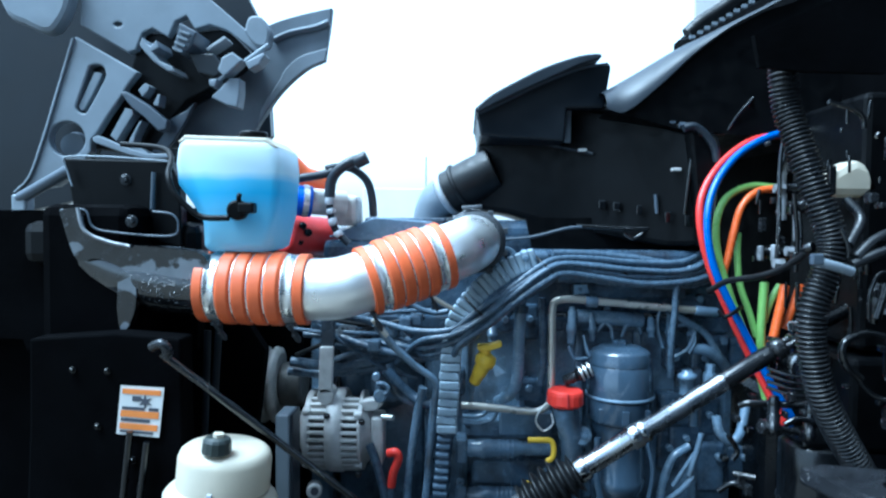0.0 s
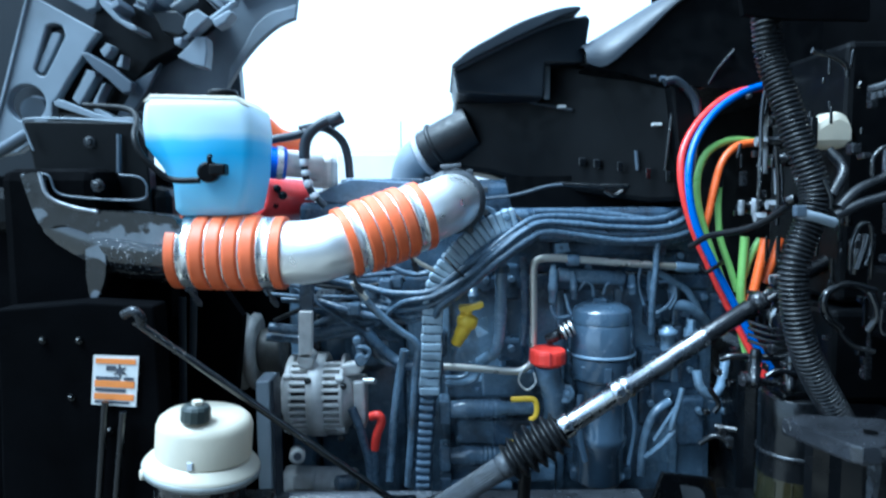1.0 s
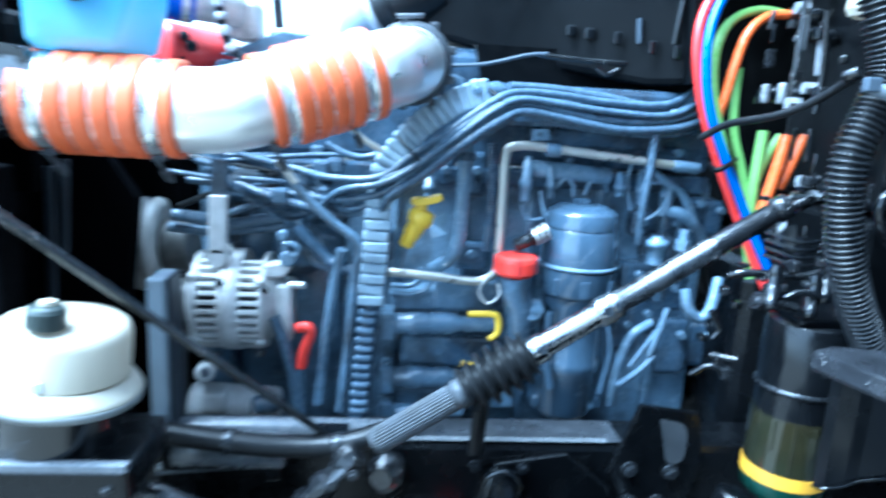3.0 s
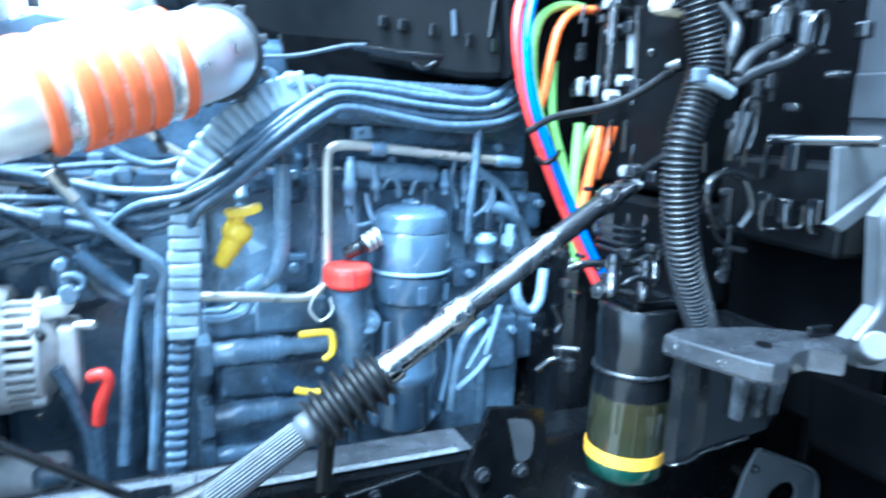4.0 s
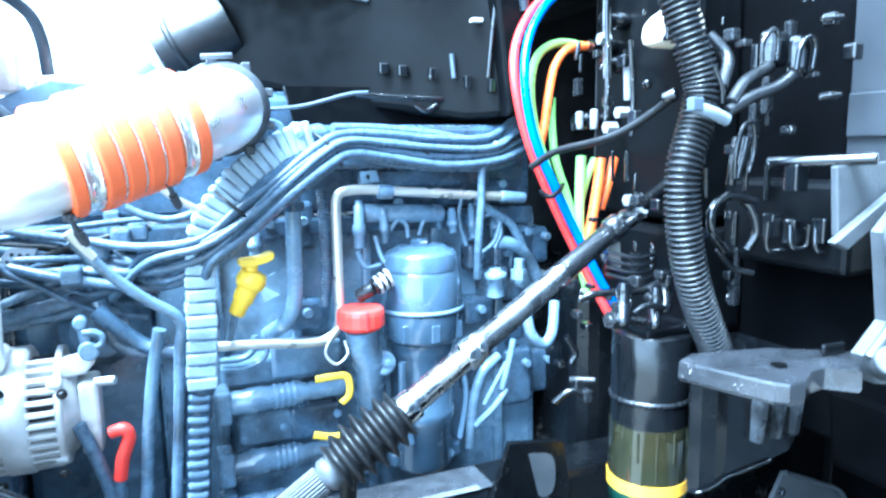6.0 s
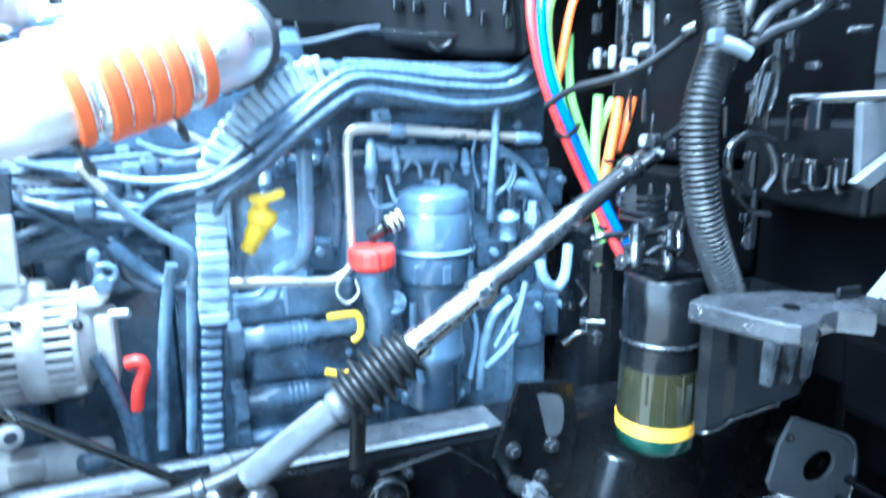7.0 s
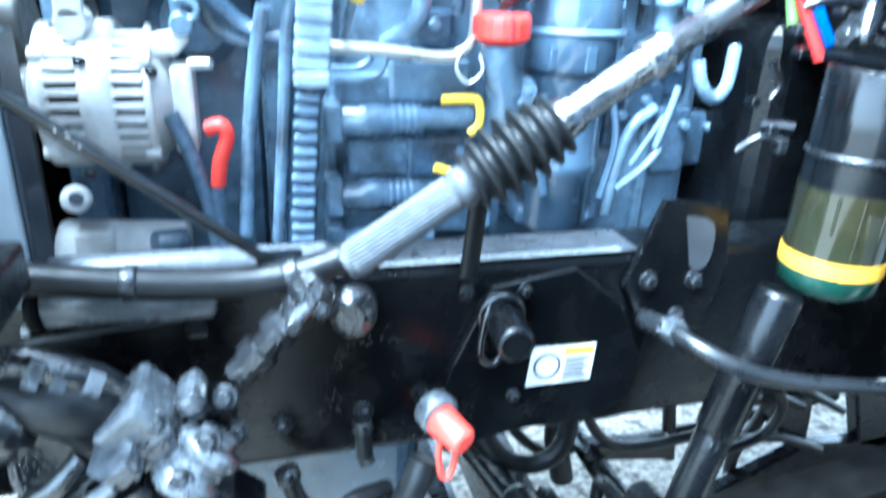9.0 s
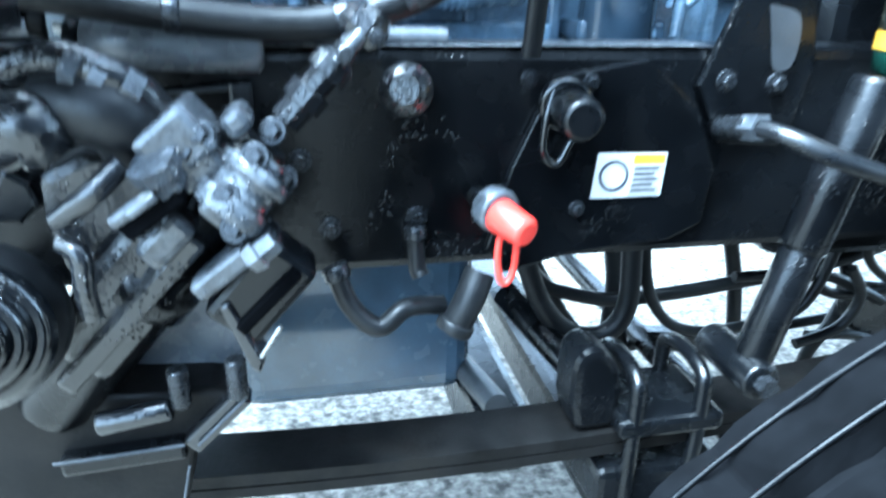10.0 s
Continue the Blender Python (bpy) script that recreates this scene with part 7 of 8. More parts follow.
bolt(hb, (1.03, 1.049, 0.83), r=0.009)
bolt(hb, (0.9, 1.049, 0.975), r=0.007)
# inner splash panel low at the cab
ip = thing("splash_panel", (0.85, 1.0, 0.7), "black inner fender splash panel below the cab", "panel")
for k in range(4):
    part("rib", Geo().box((1.088, 1.1 + 0.2 * k, 0.88), (1.099, 1.12 + 0.2 * k, 1.23), 0.003), BLACK_PLASTIC, ip)
    part("push_clip", Geo().cyl((1.099, 1.02 + 0.2 * k, 1.2), (1.092, 1.02 + 0.2 * k, 1.2), 0.011, edge=0.003), BLACK_PLASTIC, ip)
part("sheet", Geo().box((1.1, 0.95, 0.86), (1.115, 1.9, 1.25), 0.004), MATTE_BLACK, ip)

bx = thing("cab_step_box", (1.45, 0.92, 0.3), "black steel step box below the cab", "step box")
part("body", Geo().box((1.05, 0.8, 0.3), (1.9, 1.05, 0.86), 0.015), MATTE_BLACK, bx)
part("tread", Geo().box((1.04, 0.79, 0.862), (1.91, 1.06, 0.874), 0.004), BLACK_PAINT, bx)

# ---- firewall and cab front ----
fw = thing("firewall", (0.83, 1.6, 1.0), "black cab firewall with brackets and fittings", "firewall", kind="structure")
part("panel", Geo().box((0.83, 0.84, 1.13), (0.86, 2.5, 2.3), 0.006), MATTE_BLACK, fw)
part("outer_flange", Geo().box((0.818, 0.838, 1.5), (0.829, 0.915, 2.3), 0.003), CAB_GREY, fw, "dull grey outer flange of the firewall")
part("flange_block", Geo().box((0.812, 0.85, 1.545), (0.817, 0.912, 1.6), 0.002), CAB_GREY, fw)
cw = thing("cab_cowl", (0.7, 1.6, 1.95), "dark grey cab cowl panel below the windscreen", "cowl", kind="structure")
part("panel", Geo().prism([(0.36, 1.345, 1.868), (0.384, 1.345, 1.862), (0.475, 1.345, 1.926), (0.53, 1.345, 1.978), (0.602, 1.345, 2.03), (0.672, 1.345, 2.068), (0.73, 1.345, 2.086), (0.83, 1.345, 2.14), (0.83, 1.345, 1.815), (0.62, 1.345, 1.818), (0.5, 1.345, 1.83)], 1.1), BLACK_PLASTIC, cw)
top_edge = curve([(0.354, 1.33, 1.913), (0.395, 1.33, 1.937), (0.438, 1.33, 1.962), (0.51, 1.33, 2.005), (0.594, 1.33, 2.045), (0.671, 1.33, 2.083), (0.759, 1.33, 2.13)], 4)
low_edge = curve([(0.353, 1.33, 1.868), (0.394, 1.33, 1.863), (0.47, 1.33, 1.925), (0.525, 1.33, 1.978), (0.598, 1.33, 2.033), (0.674, 1.33, 2.074), (0.759, 1.33, 2.122)], 4)
n = len(top_edge)
vs = []
for k in range(10):
    w = k / 9 * math.pi / 2
    vs += [low_edge[i].lerp(top_edge[i], math.sin(w)) + Vector((0, 0.09 * (1 - math.cos(w)), 0)) for i in range(n)]
vs += [p + Vector((0, 1.1, 0)) for p in top_edge]
part("rolled_edge", Geo().add(vs, [(k * n + i, k * n + i + 1, (k + 1) * n + i + 1, (k + 1) * n + i) for k in range(10) for i in range(n - 1)], True), HOOD_DARK, cw, "rolled grey edge of the cowl")
sl = thing("cowl_seal", (0.602, 1.45, 2.081), "black rubber bulb seal along the cowl", "seal")
part("bulb", Geo().tube([(0.55, 1.45, 2.049), (0.578, 1.45, 2.075), (0.62, 1.45, 2.102), (0.662, 1.45, 2.129), (0.769, 1.45, 2.172)], 0.016), RUBBER, sl)
part("flap", Geo().prism([tuple(q) for q in ((0.544, 1.452, 2.044), (0.572, 1.452, 2.066), (0.604, 1.452, 2.097), (0.64, 1.452, 2.13), (0.685, 1.452, 2.173), (0.794, 1.452, 2.172), (0.638, 1.452, 2.088), (0.572, 1.452, 2.053))], 0.03, bevel=0.003), RUBBER, sl)
for k in range(9):
    q = Vector((0.557, 1.44, 2.041)).lerp(Vector((0.682, 1.44, 2.116)), k / 8)
    part("clip", Geo().box(q + Vector((-0.006, -0.004, -0.004)), q + Vector((0.006, 0.004, 0.004)), 0.001), GREY_PLASTIC, sl)
# black sheet added where the conduit's top fades into overhead shade
part("near_panel", Geo().prism([(0.493, 0.96, 1.916), (0.57, 0.96, 1.951), (0.682, 0.96, 2.0), (0.686, 0.96, 1.86), (0.565, 0.96, 1.863), (0.502, 0.96, 1.869)], 0.012), MATTE_BLACK, cw)
cs = thing("truck_cab", (1.3, 0.9, 1.53), "white painted cab side above the fender", "cab")
# unseen cab floor, back, roof and far side, added to block light
part("cabin_floor", Geo().box((0.9, 0.9, 1.28), (2.6, 2.5, 1.36), 0.02), BLACK_PAINT, cs)
part("back_wall", Geo().box((2.56, 0.88, 1.37), (2.6, 2.5, 2.88), 0.01), WHITE_PAINT, cs)
part("roof", Geo().box((0.9, 0.88, 2.885), (2.6, 2.5, 2.93), 0.02), WHITE_PAINT, cs)
part("far_skin", Geo().box((0.9, 2.505, 1.53), (2.6, 2.535, 2.88), 0.01), WHITE_PAINT, cs)
part("lower_skin", Geo().prism([(0.905, 0.87, 1.53), (2.6, 0.87, 1.53), (2.6, 0.87, 0.9), (1.16, 0.87, 0.9), (1.02, 0.87, 1.13), (0.93, 0.87, 1.26)], 0.03), WHITE_PAINT, cs)
part("side_skin", Geo().prism([(0.832, 0.835, 1.533), (2.6, 0.86, 1.533), (2.6, 0.86, 2.9), (0.87, 0.835, 2.9)], 0.03), WHITE_PAINT, cs)

# air hoses to the firewall
def air_hose(color, material, pts, r=0.0073):
    h = thing("air_hose", pts[0], color + " plastic air hose looped to the firewall", "air hose", "air hoses")
    part("tube", Geo().tube(pts, r), material, h)


air_hose("red", HOSE_RED, [(0.732, 1.34, 1.82), (0.647, 1.32, 1.805), (0.583, 1.3, 1.765), (0.532, 1.27, 1.703), (0.518, 1.25, 1.638), (0.537, 1.245, 1.552), (0.572, 1.24, 1.469), (0.606, 1.23, 1.394), (0.642, 1.215, 1.317), (0.67, 1.2, 1.258)])
air_hose("blue", HOSE_BLUE, [(0.737, 1.33, 1.827), (0.664, 1.31, 1.807), (0.599, 1.29, 1.768), (0.548, 1.26, 1.707), (0.527, 1.235, 1.637), (0.538, 1.225, 1.553), (0.575, 1.22, 1.471), (0.611, 1.215, 1.4), (0.65, 1.205, 1.323), (0.678, 1.2, 1.278)])
air_hose("green", HOSE_GREEN, [(0.695, 1.32, 1.709), (0.636, 1.31, 1.711), (0.585, 1.29, 1.689), (0.558, 1.27, 1.645), (0.557, 1.26, 1.58), (0.58, 1.25, 1.496), (0.604, 1.245, 1.43), (0.63, 1.24, 1.362), (0.647, 1.23, 1.289)])
air_hose("orange", HOSE_ORANGE, [(0.688, 1.3, 1.707), (0.641, 1.29, 1.699), (0.609, 1.28, 1.67), (0.591, 1.27, 1.622), (0.578, 1.262, 1.571), (0.569, 1.26, 1.533), (0.578, 1.265, 1.495)])
air_hose("green", HOSE_GREEN, [(0.603, 1.28, 1.618), (0.601, 1.275, 1.571), (0.605, 1.27, 1.518), (0.622, 1.265, 1.465), (0.636, 1.26, 1.417)], 0.0065)
air_hose("green", HOSE_GREEN, [(0.648, 1.26, 1.523), (0.643, 1.255, 1.465), (0.64, 1.25, 1.398), (0.653, 1.25, 1.348)], 0.0085)
air_hose("green", HOSE_GREEN, [(0.682, 1.27, 1.517), (0.662, 1.265, 1.483), (0.651, 1.265, 1.445)], 0.007)
air_hose("orange", HOSE_ORANGE, [(0.687, 1.26, 1.517), (0.675, 1.25, 1.474), (0.661, 1.245, 1.417), (0.647, 1.24, 1.375)], 0.009)
air_hose("orange", HOSE_ORANGE, [(0.722, 1.27, 1.518), (0.702, 1.26, 1.472), (0.688, 1.26, 1.433)], 0.008)
tie = thing("hose_tie", (0.556, 1.2, 1.473), "black cable tie round the air hoses", "cable tie")
part("band", Geo().tube([(0.55, 1.225, 1.47), (0.551, 1.2, 1.463), (0.567, 1.2, 1.471), (0.591, 1.225, 1.479)], 0.004), BLACK_PLASTIC, tie)
wire = thing("retaining_cable", (0.577, 1.1, 1.546), "thin black cable strung past the air hoses", "cable")
part("cable", Geo().tube([(0.524, 1.21, 1.509), (0.543, 1.17, 1.532), (0.567, 1.1, 1.546), (0.587, 1.06, 1.562), (0.604, 1.02, 1.587), (0.603, 0.99, 1.6)], 0.0055), RUBBER, wire)
part("end", Geo().cyl((0.593, 1, 1.596), (0.602, 0.985, 1.602), 0.008, edge=0.002), BLACK_GLOSS, wire)

# valve block with fittings where the hoses end
vb = thing("air_valve_block", (0.757, 1.3, 1.612), "black air valve block with push-in fittings", "valve")
part("body", Geo().box((0.74, 1.1, 1.42), (0.828, 1.36, 1.86), 0.01), BLACK_PLASTIC, vb)
part("lower_body", Geo().box((0.72, 1.08, 1.25), (0.828, 1.3, 1.41), 0.01), BLACK_PLASTIC, vb)
for p, l in (((0.723, 1.3, 1.818), 0.05), ((0.693, 1.29, 1.706), 0.05), ((0.683, 1.24, 1.67), 0.04), ((0.646, 1.26, 1.58), 0.0), ((0.674, 1.25, 1.58), 0.0), ((0.696, 1.26, 1.744), 0.04)):
    part("fitting", Geo().lathe(off(p, -0.01, 0, 0), off(p, 0.05 + l, 0.02, 0.0), [(0, 0.011), (0.3, 0.011), (0.32, 0.014), (0.6, 0.014), (0.62, 0.01), (1, 0.01)], 16), BLACK_GLOSS, vb)
for a, c in (((0.65, 1.2, 1.777), (0.651, 1.2, 1.706)), ((0.652, 1.2, 1.693), (0.653, 1.2, 1.643)), ((0.63, 1.24, 1.594), (0.63, 1.24, 1.566)), ((0.651, 1.23, 1.597), (0.651, 1.23, 1.566)), ((0.652, 1.15, 1.658), (0.655, 1.15, 1.606))):
    part("spindle", Geo().cyl(a, c, 0.006, edge=0.0015), SILVER_RUBBED, vb)
for p in ((0.645, 1.195, 1.701), (0.648, 1.15, 1.588), (0.627, 1.15, 1.566), (0.644, 1.12, 1.459), (0.66, 1.12, 1.44)):
    part("nut", Geo().lathe(off(p, -0.012), off(p, 0.006), [(0, 0.009), (1, 0.009)], 6, False), SILVER_RUBBED, vb)
# ribbed boot where the shaft meets the firewall
bt = thing("column_boot", (0.74, 1.15, 1.43), "black rubber boot at the foot of the steering column", "boot")
b0, b1 = (0.828, 1.364, 1.342), (0.72, 1.244, 1.354)
part("boot", Geo().lathe(b0, b1, [(0, 0.085), (0.18, 0.085), (0.2, 0.07), (0.38, 0.07), (0.4, 0.056), (0.58, 0.056), (0.6, 0.042), (0.8, 0.042), (1, 0.022)], 32), BLACK_GLOSS, bt)
for h, r in ((0.1, 0.0865), (0.3, 0.0715), (0.5, 0.0575)):
    q = Vector(b0).lerp(Vector(b1), h)
    part("boot_ring", Geo().lathe(q, q + Vector((-0.005, 0, 0)), [(0, r - 0.002), (0.5, r + 0.001), (1, r - 0.002)], 32), LOOM, bt)

# ---- large corrugated conduit ----
cd = thing("corrugated_conduit", (0.613, 0.95, 1.527), "thick black corrugated conduit down the firewall", "conduit")
part("conduit", Geo().tube([(0.553, 1.005, 1.9), (0.555, 1, 1.86), (0.562, 1, 1.814), (0.58, 0.98, 1.74), (0.597, 0.965, 1.672), (0.615, 0.958, 1.611), (0.606, 0.955, 1.566), (0.585, 0.95, 1.51), (0.586, 0.95, 1.453), (0.601, 0.952, 1.389), (0.629, 0.96, 1.332), (0.675, 0.975, 1.263), (0.716, 0.99, 1.198)], 0.0196, seg=26, rib=0.0056, pitch=0.0071), LOOM, cd)
part("zip_tie", Geo().tube([(0.578, 0.935, 1.585), (0.585, 0.925, 1.58), (0.607, 0.925, 1.574), (0.631, 0.93, 1.567)], 0.0045, flat=1.6), GREY_PLASTIC, cd, "grey zip tie")
part("tie_head", Geo().box(off((0.576, 0.925, 1.585), -0.008, -0.006, -0.008), off((0.576, 0.925, 1.585), 0.008, 0.006, 0.008), 0.002), HOOD_IN, cd)
bo = thing("white_bottle", (0.714, 1.1, 1.703), "white plastic cap behind the conduit", "bottle")
part("bottle", Geo().prism([tuple(q) for q in curve([(0.678, 1.1, 1.718), (0.704, 1.1, 1.735), (0.727, 1.1, 1.745), (0.746, 1.1, 1.739), (0.758, 1.1, 1.728), (0.772, 1.1, 1.7), (0.771, 1.1, 1.683)], 4)] + [(0.678, 1.1, 1.683)], 0.06, bevel=0.014), WHITE_PLASTIC, bo)

# wiring plugs and clutter on the firewall
plugs = thing("firewall_plugs", (0.697, 0.95, 1.63), "black electrical plugs and taped wires on the firewall", "connectors")
for p in ((0.729, 0.96, 1.658), (0.744, 0.93, 1.648)):
    part("plug", Geo().box(off(p, -0.012, -0.01, -0.024), off(p, 0.018, 0.01, 0.022), 0.005), BLACK_GLOSS, plugs)
    part("latch", Geo().box(off(p, -0.015, -0.013, -0.018), off(p, -0.006, 0.0, 0.016), 0.002), GEAR_PALE, plugs)
for q in ([(0.717, 0.95, 1.634), (0.667, 0.94, 1.614), (0.635, 0.93, 1.588)], [(0.742, 0.93, 1.626), (0.707, 0.93, 1.607), (0.668, 0.93, 1.595), (0.63, 0.93, 1.577)], [(0.629, 0.94, 1.606), (0.657, 0.96, 1.644), (0.645, 0.98, 1.674)]):
    part("wire", Geo().tube(q, 0.0075), LOOM, plugs)
for a, c, r in (((0.767, 0.95, 1.805), (0.771, 0.95, 1.716), 0.005), ((0.722, 0.97, 1.771), (0.757, 0.95, 1.785), 0.008), ((0.728, 0.97, 1.745), (0.764, 0.95, 1.753), 0.006), ((0.741, 0.9, 1.685), (0.765, 0.89, 1.687), 0.005), ((0.746, 0.9, 1.593), (0.77, 0.89, 1.596), 0.005), ((0.699, 0.98, 1.547), (0.691, 0.98, 1.485), 0.009), ((0.72, 0.98, 1.547), (0.717, 0.98, 1.476), 0.005)):
    part("clip", Geo().cyl(a, c, r * 0.7, edge=0.001), BLACK_GLOSS, plugs)
part("loop", Geo().tube([(0.713, 0.96, 1.463), (0.672, 0.96, 1.473), (0.634, 0.95, 1.461), (0.633, 0.95, 1.431), (0.664, 0.96, 1.404)], 0.006), BLACK_GLOSS, plugs)
wet_bits = thing("firewall_clips", (0.8, 1.0, 1.3), "small wet black clips, lines and brackets on the firewall", "clips")
def wet_pipe(q, r):
    """A small line on the firewall."""
    part("line", Geo().tube(q, r), BLACK_GLOSS, wet_bits)


wet_pipe([(0.744, 0.93, 1.806), (0.748, 0.93, 1.711)], 0.004)
wet_pipe([(0.746, 0.92, 1.804), (0.75, 0.92, 1.71)], 0.003)
wet_pipe([(0.751, 0.915, 1.806), (0.753, 0.915, 1.749)], 0.003)
wet_pipe([(0.704, 0.97, 1.762), (0.722, 0.95, 1.772), (0.736, 0.93, 1.777)], 0.006)
wet_pipe([(0.625, 1, 1.825), (0.659, 1, 1.815), (0.677, 1, 1.802), (0.68, 1, 1.784)], 0.004)
wet_pipe([(0.583, 1.4, 1.833), (0.616, 1.38, 1.829), (0.63, 1.36, 1.857), (0.648, 1.34, 1.891)], 0.004)
wet_pipe([(0.647, 1.18, 1.819), (0.636, 1.18, 1.756), (0.632, 1.17, 1.65), (0.63, 1.17, 1.566)], 0.004)
wet_pipe([(0.634, 1.12, 1.688), (0.641, 1.12, 1.613), (0.64, 1.12, 1.553)], 0.004)
wet_pipe([(0.697, 0.97, 1.47), (0.708, 0.96, 1.455), (0.715, 0.955, 1.425), (0.705, 0.96, 1.401)], 0.006)
wet_pipe([(0.664, 0.97, 1.403), (0.69, 0.97, 1.377), (0.717, 0.96, 1.369)], 0.004)
wet_pipe([(0.705, 0.97, 1.547), (0.7, 0.97, 1.524), (0.691, 0.97, 1.494)], 0.007)
wet_pipe([(0.718, 0.965, 1.751), (0.75, 0.945, 1.753)], 0.003)
wet_pipe([(0.668, 1, 1.508), (0.671, 1, 1.469)], 0.003)
wet_pipe([(0.532, 1.12, 1.265), (0.548, 1.12, 1.238), (0.54, 1.12, 1.222)], 0.005)
wet_pipe([(0.524, 1.14, 1.158), (0.546, 1.13, 1.176), (0.569, 1.12, 1.168)], 0.005)
wet_pipe([(0.541, 1.1, 1.324), (0.56, 1.09, 1.331), (0.628, 1.08, 1.331), (0.666, 1.08, 1.339)], 0.006)
wet_pipe([(0.596, 1.05, 1.306), (0.618, 1.05, 1.316), (0.648, 1.05, 1.31)], 0.005)
wet_pipe([(0.551, 1.14, 1.19), (0.582, 1.12, 1.19)], 0.006)
part("ribbed_connector", bar((0.695, 0.955, 1.762), (0.737, 0.935, 1.775), 0.011, 0.02, 0.003), CAST_PALE, wet_bits)
for k in range(7):
    q = Vector((0.692, 0.95, 1.749)).lerp(Vector((0.735, 0.932, 1.761)), k / 6)
    part("rib", Geo().box(q + Vector((-0.002, -0.003, -0.004)), q + Vector((0.002, 0.006, 0.006)), 0.001), CAST_PALE, wet_bits)
def wet_line(q):
    """A thin glossy wire on the firewall."""
    part("wet_line", Geo().tube(q, 0.0032, seg=8), BLACK_GLOSS, wet_bits)


wet_line([(0.681, 0.93, 1.635), (0.682, 0.93, 1.66), (0.696, 0.93, 1.675), (0.706, 0.93, 1.669), (0.706, 0.93, 1.64)])
wet_line([(0.722, 0.915, 1.627), (0.727, 0.915, 1.654), (0.741, 0.915, 1.667), (0.752, 0.915, 1.657), (0.749, 0.915, 1.629)])
wet_line([(0.617, 0.94, 1.63), (0.625, 0.935, 1.606), (0.627, 0.935, 1.588)])
wet_line([(0.667, 0.95, 1.496), (0.668, 0.95, 1.533), (0.679, 0.95, 1.561), (0.694, 0.95, 1.563), (0.698, 0.95, 1.533), (0.691, 0.95, 1.503)])
wet_line([(0.706, 0.93, 1.44), (0.707, 0.93, 1.406), (0.731, 0.925, 1.403)])
wet_line([(0.727, 0.915, 1.437), (0.726, 0.91, 1.411), (0.745, 0.905, 1.41), (0.741, 0.9, 1.438)])
wet_line([(0.747, 0.895, 1.438), (0.745, 0.89, 1.408), (0.767, 0.885, 1.404)])
wet_line([(0.761, 0.885, 1.512), (0.766, 0.885, 1.453), (0.767, 0.885, 1.408)])
wet_line([(0.651, 1.19, 1.82), (0.649, 1.19, 1.767), (0.642, 1.19, 1.731)])
wet_line([(0.646, 1.15, 1.679), (0.661, 1.15, 1.641), (0.656, 1.14, 1.579)])
wet_line([(0.551, 1.36, 1.82), (0.596, 1.35, 1.822), (0.619, 1.34, 1.856), (0.647, 1.33, 1.891)])
for k in range(4):
    p = (0.601, 1.12, 1.375)
    part("coil", Geo().tube([off(p, -0.01, -0.01, 0.012 - 0.011 * k), off(p, 0.03, -0.03, 0.002 - 0.011 * k), off(p, 0.07, -0.02, 0.006 - 0.011 * k), off(p, 0.09, 0.01, 0.016 - 0.011 * k)], 0.003, seg=8), BLACK_GLOSS, wet_bits)
rnd = random.Random(33)
def wet_clip(p):
    """A small clip on the firewall."""
    w, h = rnd.uniform(0.003, 0.008), rnd.uniform(0.003, 0.01)
    part("clip", Geo().box(off(p, -w, -0.006, -h), off(p, w, 0.012, h), 0.003, seg=3), rnd.choice((BLACK_GLOSS, BLACK_GLOSS, GEAR, BOLT_STEEL)), wet_bits)


wet_clip((0.642, 1.18, 1.606))
wet_clip((0.639, 1.14, 1.661))
wet_clip((0.632, 1.1, 1.579))
wet_clip((0.624, 1.08, 1.463))
wet_clip((0.631, 1.05, 1.458))
wet_clip((0.656, 1.18, 1.766))
wet_clip((0.685, 0.98, 1.676))
wet_clip((0.695, 0.97, 1.665))
wet_clip((0.76, 0.9, 1.686))
wet_clip((0.764, 0.9, 1.595))
wet_clip((0.776, 0.88, 1.646))
wet_clip((0.757, 0.92, 1.622))
wet_clip((0.695, 0.98, 1.532))
wet_clip((0.711, 0.97, 1.528))
wet_clip((0.735, 0.93, 1.555))
wet_clip((0.569, 1.12, 1.275))
wet_clip((0.59, 1.1, 1.32))
wet_clip((0.611, 1.08, 1.314))
wet_clip((0.632, 1.06, 1.324))
wet_clip((0.621, 1.08, 1.346))
wet_clip((0.643, 1.05, 1.358))
wet_clip((0.573, 1.12, 1.335))
wet_clip((0.73, 0.94, 1.426))
wet_clip((0.74, 0.92, 1.42))
wet_clip((0.755, 0.91, 1.424))
wet_clip((0.758, 0.89, 1.431))
wet_clip((0.776, 0.85, 1.524))
wet_clip((0.538, 1.1, 1.301))
wet_clip((0.584, 1.07, 1.311))
wet_clip((0.617, 1.07, 1.347))
wet_clip((0.64, 1.06, 1.324))
wet_clip((0.56, 1.13, 1.183))
wet_clip((0.535, 1.14, 1.217))
wet_clip((0.569, 1.12, 1.168))
wet_clip((0.652, 1.05, 1.348))
# random glossy bits added among the clutter to give small glints
for k in range(64):
    u, v = rnd.uniform(0, 1), rnd.uniform(1.3, 1.84)
    p = (0.63 + 0.14 * u + rnd.uniform(-0.02, 0.02), 1.2 - 0.3 * u + rnd.uniform(0.02, 0.07), v)
    h, w = rnd.choice((0.004, 0.006, 0.014, 0.024)), rnd.choice((0.0025, 0.0035, 0.006))
    if k % 3 == 0:
        g = Geo().cyl(off(p, 0, 0, -h), off(p, rnd.uniform(-0.006, 0.006), 0, h), w, seg=12, edge=w * 0.3)
    else:
        g = Geo().box(off(p, -w, -w, -h), off(p, w, w, h), 0.002, seg=2)
